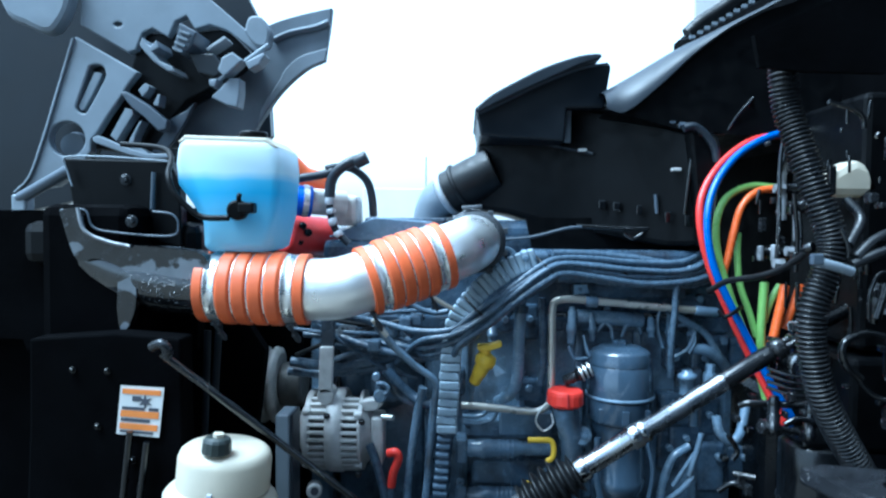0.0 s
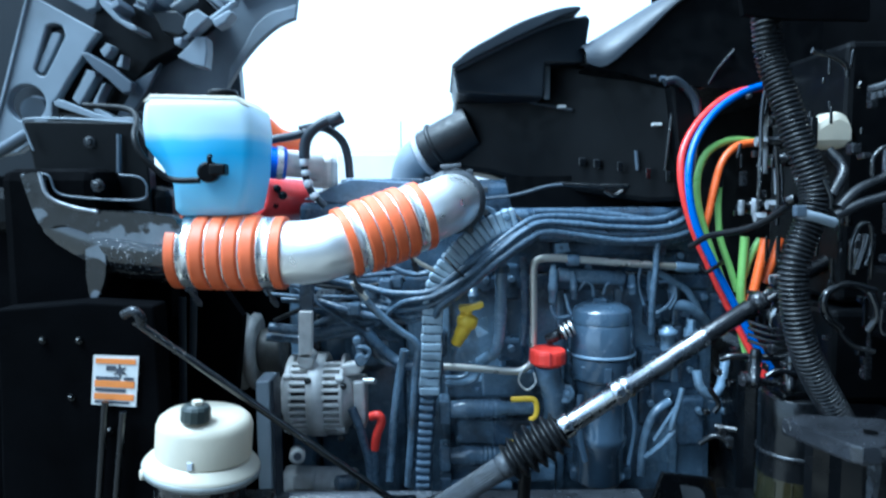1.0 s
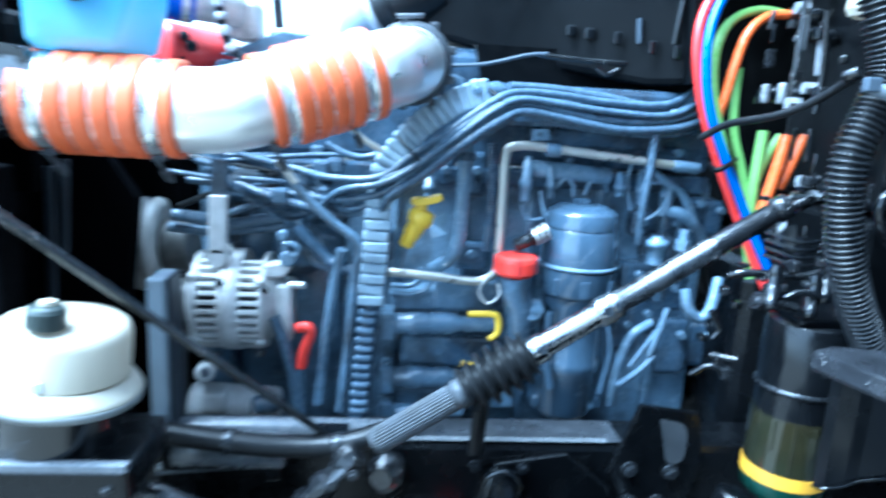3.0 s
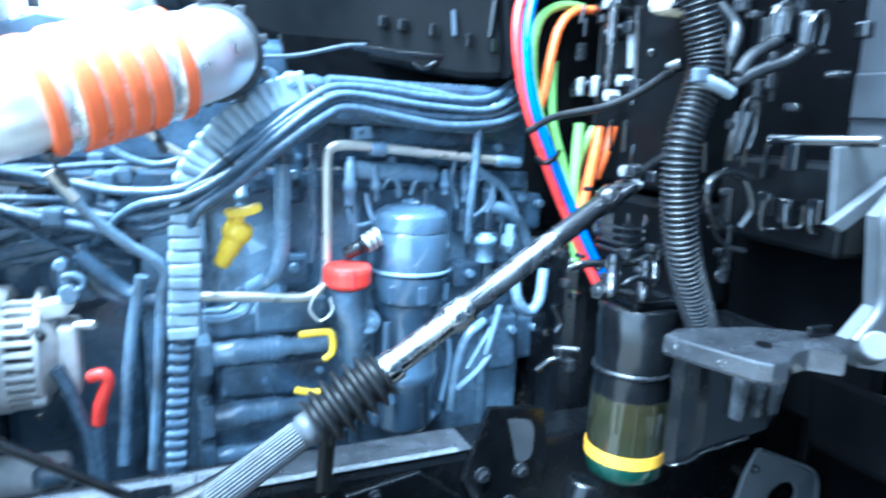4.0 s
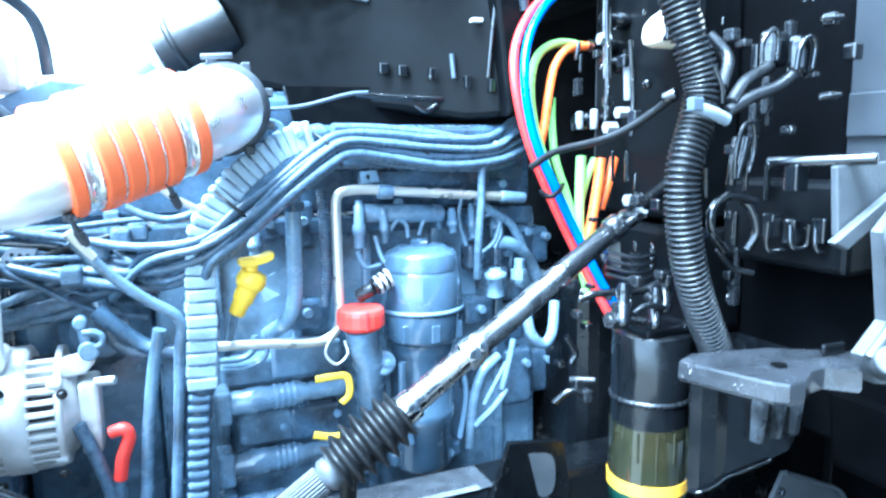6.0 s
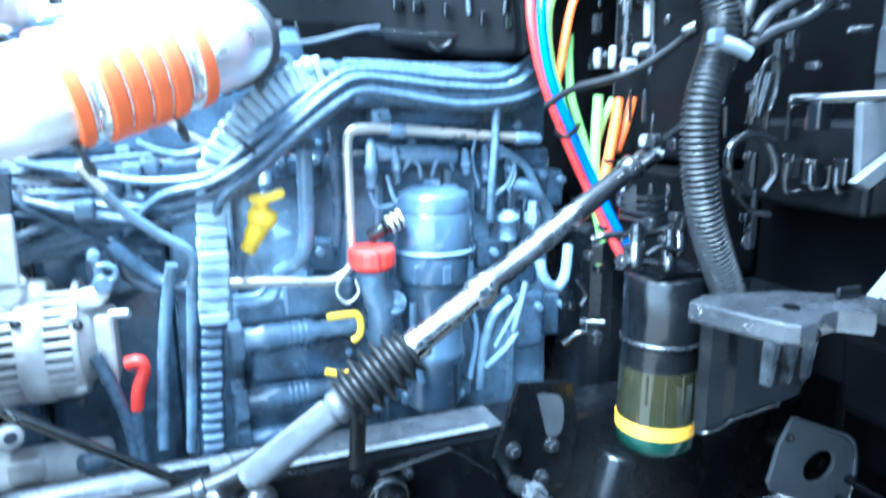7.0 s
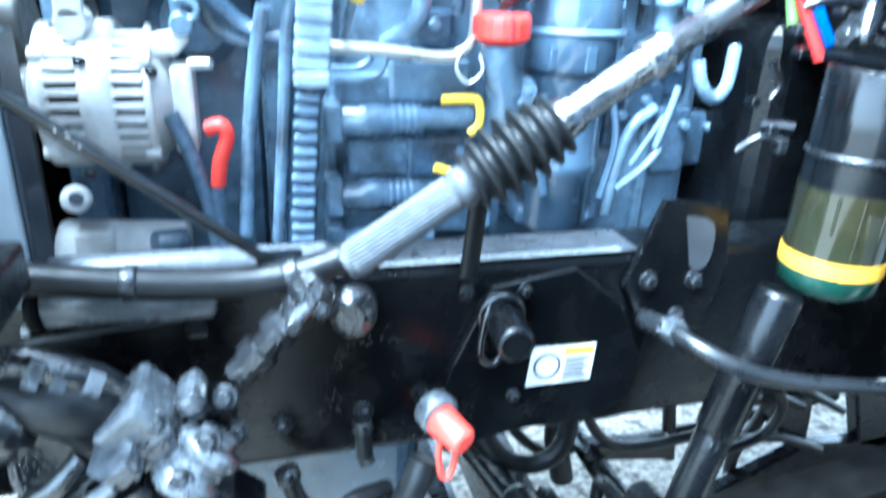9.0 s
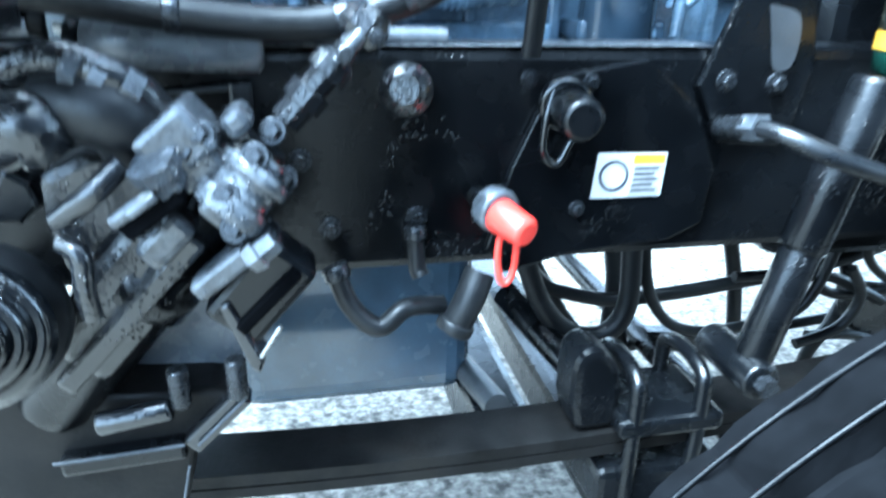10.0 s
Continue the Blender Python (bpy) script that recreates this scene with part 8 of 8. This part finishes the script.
    part("clip", g, rnd.choice((BLACK_GLOSS, BLACK_GLOSS, BOLT_STEEL, GEAR)), wet_bits)
bxk = thing("heater_box", (0.78, 0.95, 1.38), "black moulded box with tabs below the plugs", "box")
part("body", Geo().box((0.76, 0.86, 1.375), (0.829, 1.06, 1.49), 0.008), BLACK_PLASTIC, bxk)
part("top_bar", Geo().cyl((0.699, 0.93, 1.515), (0.746, 0.82, 1.52), 0.007, edge=0.002), BLACK_GLOSS, bxk)
for p in ((0.723, 0.94, 1.434), (0.737, 0.92, 1.428), (0.752, 0.89, 1.431)):
    part("tab", Geo().box(off(p, -0.008, -0.01, -0.016), off(p, 0.01, 0.01, 0.016), 0.003), BLACK_GLOSS, bxk)
part("latch", Geo().box(off((0.714, 0.9, 1.498), -0.01, -0.01, -0.018), off((0.714, 0.9, 1.498), 0.012, 0.01, 0.016), 0.003), BLACK_GLOSS, bxk)
cas = thing("hinge_casting", (0.754, 0.78, 1.4), "grey cast hinge bracket with open ribs at the cab corner", "casting")
w1 = [(0.755, 0.8, 1.427), (0.766, 0.8, 1.432), (0.779, 0.8, 1.394), (0.788, 0.8, 1.358), (0.772, 0.8, 1.377)]
w2 = [(0.779, 0.8, 1.431), (0.791, 0.8, 1.431), (0.805, 0.8, 1.391), (0.81, 0.8, 1.357), (0.793, 0.8, 1.378)]
w3 = [(0.802, 0.8, 1.433), (0.812, 0.8, 1.436), (0.822, 0.8, 1.397), (0.824, 0.8, 1.368), (0.814, 0.8, 1.383)]
part("plate", Geo().prism([(0.741, 0.8, 1.438), (0.768, 0.8, 1.463), (0.79, 0.8, 1.482), (0.788, 0.8, 1.503), (0.808, 0.8, 1.498), (0.827, 0.8, 1.417), (0.846, 0.8, 1.315), (0.87, 0.8, 1.267), (0.849, 0.8, 1.241), (0.74, 0.8, 1.264), (0.723, 0.8, 1.298), (0.761, 0.8, 1.333)], 0.02, [w1, w2, w3], bevel=0.0), CAST_PALE, cas)
part("flange", Geo().tube([(0.792, 0.79, 1.5), (0.778, 0.79, 1.477), (0.754, 0.79, 1.462), (0.729, 0.79, 1.44), (0.741, 0.79, 1.386), (0.746, 0.79, 1.338), (0.712, 0.79, 1.301)], 0.006), CAST_PALE, cas)
part("arm", Geo().prism([(0.698, 0.83, 1.426), (0.809, 0.83, 1.489), (0.834, 0.83, 1.481), (0.72, 0.83, 1.416)], 0.012, bevel=0.002), CAST_PALE, cas)
# side face of the heater box, haze put into its pale colour
part("back_plate", Geo().prism([(0.714, 0.845, 1.512), (0.812, 0.845, 1.516), (0.822, 0.845, 1.491), (0.723, 0.845, 1.429)], 0.01, bevel=0.002), CAST_PALE, cas)
part("knob", Geo().cyl((0.737, 0.79, 1.288), (0.714, 0.765, 1.305), 0.017, edge=0.003), CAST_PALE, cas)
bolt(cas, (0.831, 0.798, 1.3), r=0.01)
bolt(cas, (0.744, 0.788, 1.447), r=0.007)
bolt(cas, (0.776, 0.788, 1.485), r=0.006)
part("cross_web", Geo().tube([(0.734, 0.79, 1.432), (0.765, 0.79, 1.441), (0.805, 0.79, 1.448)], 0.005), CAST_PALE, cas)
part("lower_rib", Geo().tube([(0.75, 0.79, 1.337), (0.782, 0.79, 1.348), (0.823, 0.79, 1.348)], 0.005), CAST_PALE, cas)
fd = thing("fender_ledge", (1.0, 0.8, 1.15), "dark fender ledge below the cab corner, wet edge sheen painted pale", "fender")
part("ledge", Geo().prism([(0.818, 0.8, 1.211), (0.891, 0.8, 1.185), (1.028, 0.8, 1.128), (1.192, 0.8, 1.051), (1.222, 0.8, 0.901), (0.832, 0.8, 1.097)], 0.12, bevel=0.01), MATTE_BLACK, fd)
# sheen along the wet ledge, painted as a paler strip
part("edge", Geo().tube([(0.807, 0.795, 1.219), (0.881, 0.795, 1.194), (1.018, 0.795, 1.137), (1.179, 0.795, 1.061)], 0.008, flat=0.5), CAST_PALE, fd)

# ---- air filter housing and intake ----
af = thing("air_filter_housing", (0.3, 1.5, 1.6), "large black plastic air filter housing", "air filter")
fr_ = [(0.097, 1.617, 1.855), (0.168, 1.578, 1.918), (0.293, 1.506, 1.91), (0.406, 1.434, 1.876), (0.533, 1.342, 1.825), (0.549, 1.33, 1.746), (0.546, 1.336, 1.589), (0.493, 1.376, 1.587), (0.298, 1.506, 1.621), (0.172, 1.578, 1.656), (0.093, 1.62, 1.667)]
part("body", Geo().prism(fr_, 0.5, bevel=0.012), BLACK_PLASTIC, af)
part("end_cap", Geo().prism([(x, 1.315, z) for x, _, z in ((0.517, 1.315, 1.821), (0.554, 1.315, 1.818), (0.578, 1.315, 1.779), (0.576, 1.315, 1.609), (0.543, 1.315, 1.588))], 0.2, bevel=0.006), BLACK_PLASTIC, af)
part("corner_pipe", Geo().tube([(0.503, 1.312, 1.826), (0.524, 1.312, 1.83), (0.547, 1.312, 1.813), (0.564, 1.312, 1.788), (0.571, 1.312, 1.76)], 0.008), HOOD_DARK, af)
part("seam", Geo().tube([(0.292, 1.494, 1.907), (0.403, 1.422, 1.876), (0.526, 1.332, 1.826)], 0.006), BLACK_PLASTIC, af)
for k in range(8):
    q = Vector((0.387, 1.433, 1.879)).lerp(Vector((0.508, 1.346, 1.832)), k / 7)
    part("scallop", Geo().cyl(q + Vector((-0.006, -0.008, 0.004)), q + Vector((0.006, -0.008, 0.004)), 0.006), HOOD_IN, af)
for p, w, h in (((0.501, 1.353, 1.747), 0.009, 0.003), ((0.328, 1.472, 1.798), 0.009, 0.003)):
    part("tab", Geo().box(off(p, -w, -0.01, -h), off(p, w, 0.006, h), 0.001), LABEL_WHITE, af)
# pale stripe that paints a glossy reflection on the black housing
part("rib", Geo().tube([(0.296, 1.47, 1.891), (0.295, 1.47, 1.815)], 0.007, flat=0.6), GREY_PLASTIC, af)
part("clip_strip", Geo().tube([(0.533, 1.327, 1.814), (0.525, 1.334, 1.746), (0.518, 1.341, 1.654)], 0.005), BLACK_GLOSS, af)
part("drain_slot", Geo().tube([(0.468, 1.379, 1.696), (0.471, 1.377, 1.656)], 0.004), HOOD_IN, af)
for p in ((0.369, 1.447, 1.676), (0.397, 1.429, 1.671)):
    part("latch", Geo().box(off(p, -0.009, -0.008, -0.01), off(p, 0.009, 0.004, 0.01), 0.003), BLACK_GLOSS, af)
part("lower_bar", Geo().tube([(0.305, 1.4, 1.629), (0.37, 1.4, 1.625), (0.459, 1.4, 1.623)], 0.005), BLACK_GLOSS, af)
part("hook", Geo().tube([(0.408, 1.4, 1.614), (0.428, 1.4, 1.603), (0.448, 1.4, 1.613)], 0.005), BLACK_GLOSS, af)
part("support_web", Geo().prism([(0.204, 1.47, 1.646), (0.636, 1.47, 1.647), (0.654, 1.47, 1.518), (0.431, 1.47, 1.551), (0.31, 1.47, 1.563), (0.218, 1.47, 1.579)], 0.02), BLACK_PLASTIC, af)
part("side_step", Geo().tube([(0.175, 1.558, 1.832), (0.246, 1.528, 1.819), (0.307, 1.494, 1.803), (0.351, 1.462, 1.789)], 0.0035), HOOD_DARK, af)
for p in ((0.437, 1.395, 1.664), (0.487, 1.36, 1.649), (0.521, 1.338, 1.642)):
    part("drain_tab", Geo().box(off(p, -0.006, -0.008, -0.012), off(p, 0.006, 0.004, 0.01), 0.002), BLACK_GLOSS, af)
part("cap_bracket", Geo().tube([(0.532, 1.312, 1.814), (0.561, 1.31, 1.81), (0.573, 1.31, 1.773), (0.57, 1.31, 1.688), (0.566, 1.312, 1.609)], 0.004), BLACK_GLOSS, af)
it = thing("intake_cowl", (0.23, 1.4, 1.906), "black rubber-topped air intake duct", "intake duct")
part("duct", Geo().prism([tuple(q) for q in curve([(0.093, 1.43, 1.852), (0.095, 1.43, 1.874), (0.159, 1.43, 1.906), (0.233, 1.43, 1.94), (0.318, 1.43, 1.972), (0.365, 1.43, 1.983), (0.38, 1.43, 1.977), (0.377, 1.43, 1.948), (0.368, 1.43, 1.885)], 4)] + [(0.287, 1.43, 1.885), (0.283, 1.43, 1.812), (0.197, 1.43, 1.818), (0.098, 1.43, 1.825)], 0.36, bevel=0.005), HOOD_SKIN, it)
part("duct_edge", Geo().tube([(0.098, 1.425, 1.872), (0.165, 1.425, 1.905), (0.238, 1.425, 1.94), (0.317, 1.425, 1.97), (0.372, 1.425, 1.981)], 0.0025), HOOD_IN, it)
part("seal", Geo().prism([tuple(q) for q in curve([(0.084, 1.4, 1.878), (0.121, 1.4, 1.909), (0.175, 1.4, 1.939), (0.229, 1.4, 1.966), (0.289, 1.4, 1.987), (0.324, 1.4, 1.995), (0.352, 1.4, 1.996), (0.351, 1.4, 1.986), (0.313, 1.4, 1.974), (0.259, 1.4, 1.95), (0.193, 1.4, 1.92), (0.139, 1.4, 1.894), (0.092, 1.4, 1.869)], 4)], 0.4, bevel=0.004), HOOD_DARK, it)
bl = thing("intake_bellows", (0.054, 1.64, 1.72), "black rubber intake neck with a pale plastic elbow", "intake hose")
part("neck", Geo().tube([(0.14, 1.62, 1.765), (0.08, 1.63, 1.735), (0.03, 1.645, 1.708)], 0.056, seg=28), RUBBER, bl)
part("neck_fold", Geo().lathe((0.062, 1.636, 1.726), (0.05, 1.64, 1.719), [(0, 0.055), (0.3, 0.062), (0.7, 0.062), (1, 0.055)], 28), RUBBER, bl)
part("clamp", Geo().lathe((0.03, 1.645, 1.708), (0.017, 1.65, 1.701), [(0, 0.056), (0.2, 0.06), (0.8, 0.06), (1, 0.055)], 28), FAR_GREY, bl, "pale grey hose clamp")
part("elbow", Geo().tube([(0.022, 1.648, 1.704), (-0.004, 1.665, 1.682), (-0.016, 1.68, 1.64), (-0.014, 1.69, 1.57)], 0.05, seg=28), GREY_PLASTIC, bl, "pale grey plastic elbow")
thin = thing("breather_wire", (0.228, 1.35, 1.611), "thin grey wire below the filter housing", "wire")
part("wire", Geo().tube([(0.128, 1.34, 1.598), (0.204, 1.34, 1.605), (0.274, 1.34, 1.623), (0.308, 1.34, 1.627)], 0.003), HOOD_IN, thin)

# ---- raised hood with headlight backs ----
hd = thing("open_hood", (-0.9, 1.8, 0.9), "dark moulded truck hood tilted forward, seen from inside", "hood")
shell = [(-1.889, 2, 2.817), (-0.629, 2, 2.805), (-0.613, 2, 2.336), (-0.545, 2, 2.201), (-0.528, 2, 1.894), (-0.615, 2, 1.79), (-0.932, 2, 1.736), (-1.343, 2, 1.646), (-1.924, 2, 1.57)]
part("shell", Geo().prism(shell, 0.04), HOOD_SKIN, hd, "bluish black inside of the hood skin")
fender = [tuple(q) for q in curve([(-0.497, 1.85, 2.184), (-0.452, 1.85, 2.201), (-0.38, 1.85, 2.22), (-0.312, 1.85, 2.234)], 3) + curve([(-0.313, 1.85, 2.225), (-0.318, 1.85, 2.176), (-0.327, 1.85, 2.121), (-0.332, 1.85, 2.085)], 3) + curve([(-0.337, 1.85, 2.083), (-0.38, 1.85, 2.064), (-0.428, 1.85, 2.026), (-0.468, 1.85, 1.983), (-0.504, 1.85, 1.931), (-0.533, 1.85, 1.883), (-0.54, 1.85, 1.84)], 3)]
part("fender_edge", Geo().prism(fender + [(-0.777, 1.85, 1.838), (-0.777, 1.85, 1.914), (-0.711, 1.85, 1.986), (-0.613, 1.85, 2.065), (-0.525, 1.85, 2.113)], 0.03, bevel=0.004), FENDER_GREY, hd)
part("fender_band", Geo().prism([tuple(q) for q in curve([(-0.466, 1.84, 2.016), (-0.442, 1.84, 2.06), (-0.402, 1.84, 2.095), (-0.354, 1.84, 2.11), (-0.322, 1.84, 2.12)], 3) + curve([(-0.33, 1.84, 2.082), (-0.378, 1.84, 2.062), (-0.426, 1.84, 2.024), (-0.466, 1.84, 1.981), (-0.501, 1.84, 1.929), (-0.522, 1.84, 1.897)], 3)] + [(-0.511, 1.84, 1.953)], 0.008, bevel=0.003), GREY_PLASTIC, hd)
part("fender_ridge", Geo().tube([(-0.477, 1.845, 2.14), (-0.43, 1.845, 2.16), (-0.36, 1.845, 2.175), (-0.32, 1.845, 2.19)], 0.014, seg=14, flat=0.5), GREY_PLASTIC, hd)
slot = [tuple(q) for q in curve([(-0.936, 1.72, 2.039), (-0.919, 1.72, 2.045), (-0.898, 1.72, 2.039), (-0.891, 1.72, 2.021), (-0.895, 1.72, 2.003), (-0.936, 1.72, 1.931), (-0.948, 1.72, 1.916), (-0.964, 1.72, 1.918), (-0.973, 1.72, 1.931), (-0.968, 1.72, 1.949), (-0.95, 1.72, 1.998)], 2)]
panel = [(-0.973, 1.72, 2.119), (-0.804, 1.72, 2.024), (-0.835, 1.72, 1.987), (-0.847, 1.72, 1.964), (-0.887, 1.72, 1.909), (-0.915, 1.72, 1.866), (-0.932, 1.72, 1.846), (-0.934, 1.72, 1.815), (-0.966, 1.72, 1.766), (-1.028, 1.72, 1.721), (-1.146, 1.72, 1.702), (-1.097, 1.72, 1.747), (-1.06, 1.72, 1.849), (-1.024, 1.72, 1.961)]
part("inner_panel", Geo().prism(panel, 0.03, [slot, ring((-0.998, 1.72, 1.847), 0.049, 24, 1.0, 0.96)], bevel=0.004), GREY_PLASTIC, hd)
part("slot_back", Geo().prism([(-0.99, 1.752, 2.06), (-0.87, 1.752, 2.06), (-0.93, 1.752, 1.9), (-0.99, 1.752, 1.9)], 0.01), HOOD_SKIN, hd)
part("slot_core", Geo().prism([tuple(q) for q in curve([(-0.926, 1.728, 2.026), (-0.909, 1.728, 2.023), (-0.908, 1.728, 2.011), (-0.952, 1.728, 1.929), (-0.966, 1.728, 1.926), (-0.971, 1.728, 1.936)], 2)], 0.022, bevel=0.003), GREY_PLASTIC, hd)
part("socket", Geo().lathe((-0.998, 1.8, 1.847), (-0.998, 1.79, 1.847), [(0, 0.056), (1, 0.056)], 28), HOOD_SKIN, hd)
part("socket_floor", Geo().lathe((-1.012, 1.77, 1.835), (-1.012, 1.789, 1.835), [(0, 0.034), (1, 0.04)], 28), HOOD_IN, hd)
part("panel_rim", Geo().tube([(-0.975, 1.717, 2.112), (-1.024, 1.717, 1.957), (-1.06, 1.717, 1.846), (-1.098, 1.717, 1.747), (-1.139, 1.717, 1.703)], 0.0045, seg=8), GREY_PLASTIC, hd)
part("upper_bulge", Geo().prism([tuple(q) for q in curve([(-1.188, 1.7, 2.273), (-1.147, 1.7, 2.172), (-1.098, 1.7, 2.145), (-1.056, 1.7, 2.125), (-1.025, 1.7, 2.125), (-1.0, 1.7, 2.151), (-0.978, 1.7, 2.196), (-0.964, 1.7, 2.272)], 3)], 0.05, bevel=0.014), GREY_PLASTIC, hd)
part("upper_panel", Geo().prism([(-0.964, 1.74, 2.279), (-0.971, 1.74, 2.154), (-0.954, 1.74, 2.145), (-0.841, 1.74, 2.081), (-0.819, 1.74, 2.088), (-0.8, 1.74, 2.133), (-0.773, 1.74, 2.145), (-0.73, 1.74, 2.121), (-0.711, 1.74, 2.163), (-0.681, 1.74, 2.178), (-0.658, 1.74, 2.142), (-0.617, 1.74, 2.154), (-0.574, 1.74, 2.14), (-0.491, 1.74, 2.078), (-0.462, 1.74, 2.1), (-0.526, 1.74, 2.145), (-0.627, 1.74, 2.231), (-0.657, 1.74, 2.278)], 0.03, [ring((-0.867, 1.74, 2.155), 0.009, 12, 1.3, 0.7)], bevel=0.004), GREY_PLASTIC, hd)
part("lamp_housing", Geo().prism([(-0.816, 1.765, 2.142), (-0.735, 1.765, 2.136), (-0.581, 1.765, 2.151), (-0.512, 1.765, 2.083), (-0.589, 1.765, 2.022), (-0.628, 1.765, 1.988), (-0.69, 1.765, 1.957), (-0.737, 1.765, 1.902), (-0.753, 1.765, 1.863), (-0.797, 1.765, 1.809), (-0.956, 1.765, 1.828), (-0.937, 1.765, 1.88), (-0.858, 1.765, 1.999)], 0.08, bevel=0.006), BLACK_PLASTIC, hd)
part("housing_web", Geo().prism([(-0.739, 1.75, 1.901), (-0.686, 1.75, 1.93), (-0.663, 1.75, 1.952), (-0.686, 1.75, 1.907), (-0.718, 1.75, 1.854), (-0.749, 1.75, 1.816), (-0.789, 1.75, 1.809), (-0.752, 1.75, 1.864)], 0.02, bevel=0.003), HOOD_IN, hd)
part("frame_strip", Geo().prism([(-0.847, 1.705, 1.968), (-0.83, 1.705, 1.971), (-0.77, 1.705, 1.935), (-0.719, 1.705, 1.894), (-0.722, 1.705, 1.871), (-0.744, 1.705, 1.867), (-0.781, 1.705, 1.903), (-0.815, 1.705, 1.929)], 0.03, bevel=0.004), HOOD_IN, hd)
part("lower_rim", Geo().prism([(-0.921, 1.705, 1.849), (-0.907, 1.705, 1.855), (-0.82, 1.705, 1.82), (-0.771, 1.705, 1.808), (-0.714, 1.705, 1.808), (-0.711, 1.705, 1.797), (-0.777, 1.705, 1.793), (-0.829, 1.705, 1.806), (-0.918, 1.705, 1.837)], 0.03, bevel=0.003), GREY_PLASTIC, hd)
for a in ([(-0.802, 1.715, 1.976), (-0.783, 1.715, 1.995), (-0.77, 1.715, 1.987), (-0.774, 1.715, 1.976), (-0.79, 1.715, 1.958)], [(-0.745, 1.71, 1.933), (-0.76, 1.71, 1.936), (-0.747, 1.71, 1.963), (-0.739, 1.71, 1.964)], [(-0.836, 1.715, 1.929), (-0.817, 1.715, 1.924), (-0.815, 1.715, 1.913), (-0.861, 1.715, 1.841), (-0.878, 1.715, 1.856)], [(-0.797, 1.71, 1.892), (-0.788, 1.71, 1.895), (-0.807, 1.71, 1.859), (-0.814, 1.71, 1.832), (-0.774, 1.71, 1.812), (-0.783, 1.71, 1.806), (-0.822, 1.71, 1.823), (-0.826, 1.71, 1.841)]):
    part("lamp_rib", Geo().prism(a, 0.04, bevel=0.002), GREY_PLASTIC, hd)
lamp = thing("headlight_back", (-0.596, 1.66, 2.023), "black headlight back with pale adjuster blocks and wiring comb", "headlight")
part("body", Geo().prism([(-0.644, 1.66, 2.06), (-0.58, 1.66, 2.06), (-0.556, 1.66, 2.032), (-0.563, 1.66, 2.004), (-0.578, 1.66, 1.998), (-0.618, 1.66, 2.009)], 0.1, bevel=0.005), HOOD_SKIN, lamp)
part("bent_bracket", Geo().prism([(-0.771, 1.66, 2.08), (-0.764, 1.66, 2.1), (-0.752, 1.66, 2.083), (-0.742, 1.66, 2.077), (-0.727, 1.66, 2.093), (-0.72, 1.66, 2.074), (-0.738, 1.66, 2.063), (-0.719, 1.66, 2.04), (-0.685, 1.66, 2.025), (-0.678, 1.66, 2.011), (-0.698, 1.66, 2.014), (-0.733, 1.66, 2.037), (-0.762, 1.66, 2.068)], 0.09, bevel=0.003), GREY_PLASTIC, lamp, "pale bent bracket")
part("comb", Geo().prism([(-0.657, 1.64, 2.131), (-0.614, 1.64, 2.108), (-0.626, 1.64, 2.077), (-0.64, 1.64, 2.058), (-0.676, 1.64, 2.063)], 0.1, bevel=0.004), HOOD_IN, lamp)
for k in range(4):
    p, q = Vector((-0.655, 1.632, 2.108)).lerp(Vector((-0.674, 1.632, 2.066)), k / 3), Vector((-0.628, 1.632, 2.099)).lerp(Vector((-0.648, 1.632, 2.056)), k / 3)
    part("tooth", bar(p, q, 0.006, 0.012, 0.001), GREY_PLASTIC, lamp)
part("stay", bar((-0.605, 1.68, 2.073), (-0.556, 1.68, 2.105), 0.008, 0.06, 0.002), FAR_GREY, lamp)
part("link_rod", Geo().cyl((-0.587, 1.67, 1.98), (-0.439, 1.67, 2.083), 0.006), GREY_PLASTIC, lamp)
for q in ([(-0.562, 1.64, 2.013), (-0.551, 1.64, 2.044), (-0.525, 1.64, 2.058), (-0.515, 1.64, 2.051), (-0.496, 1.64, 2.038), (-0.545, 1.64, 1.996)], [(-0.492, 1.64, 2.033), (-0.447, 1.64, 2.056), (-0.439, 1.64, 2.051), (-0.456, 1.64, 2.026), (-0.482, 1.64, 2.013)], [(-0.585, 1.655, 1.948), (-0.558, 1.655, 1.973), (-0.535, 1.655, 1.996), (-0.51, 1.655, 1.996), (-0.51, 1.655, 1.961), (-0.516, 1.655, 1.921), (-0.547, 1.655, 1.928)], [(-0.589, 1.65, 1.991), (-0.565, 1.65, 1.994), (-0.572, 1.65, 1.971), (-0.587, 1.65, 1.975)]):
    part("block", Geo().prism(q, 0.05, bevel=0.004), GREY_PLASTIC, lamp)
part("stop", Geo().prism([tuple(q) for q in curve([(-0.513, 1.7, 2.126), (-0.505, 1.7, 2.157), (-0.49, 1.7, 2.167), (-0.468, 1.7, 2.163), (-0.453, 1.7, 2.141), (-0.447, 1.7, 2.119), (-0.456, 1.7, 2.087), (-0.483, 1.7, 2.09), (-0.501, 1.7, 2.108)], 2)], 0.05, bevel=0.006), GREY_PLASTIC, lamp)
st = thing("hood_strut", (-0.733, 1.2, 1.707), "grey hood pivot strut beside the radiator", "strut")
part("bar", Geo().cyl((-0.783, 1.2, 1.672), (-0.666, 1.17, 1.726), 0.011), HOOD_IN, st)
part("foot", Geo().box(off((-0.78, 1.2, 1.672), -0.014, -0.01, -0.03), off((-0.78, 1.2, 1.672), 0.014, 0.02, 0.008), 0.004), GREY_PLASTIC, st)
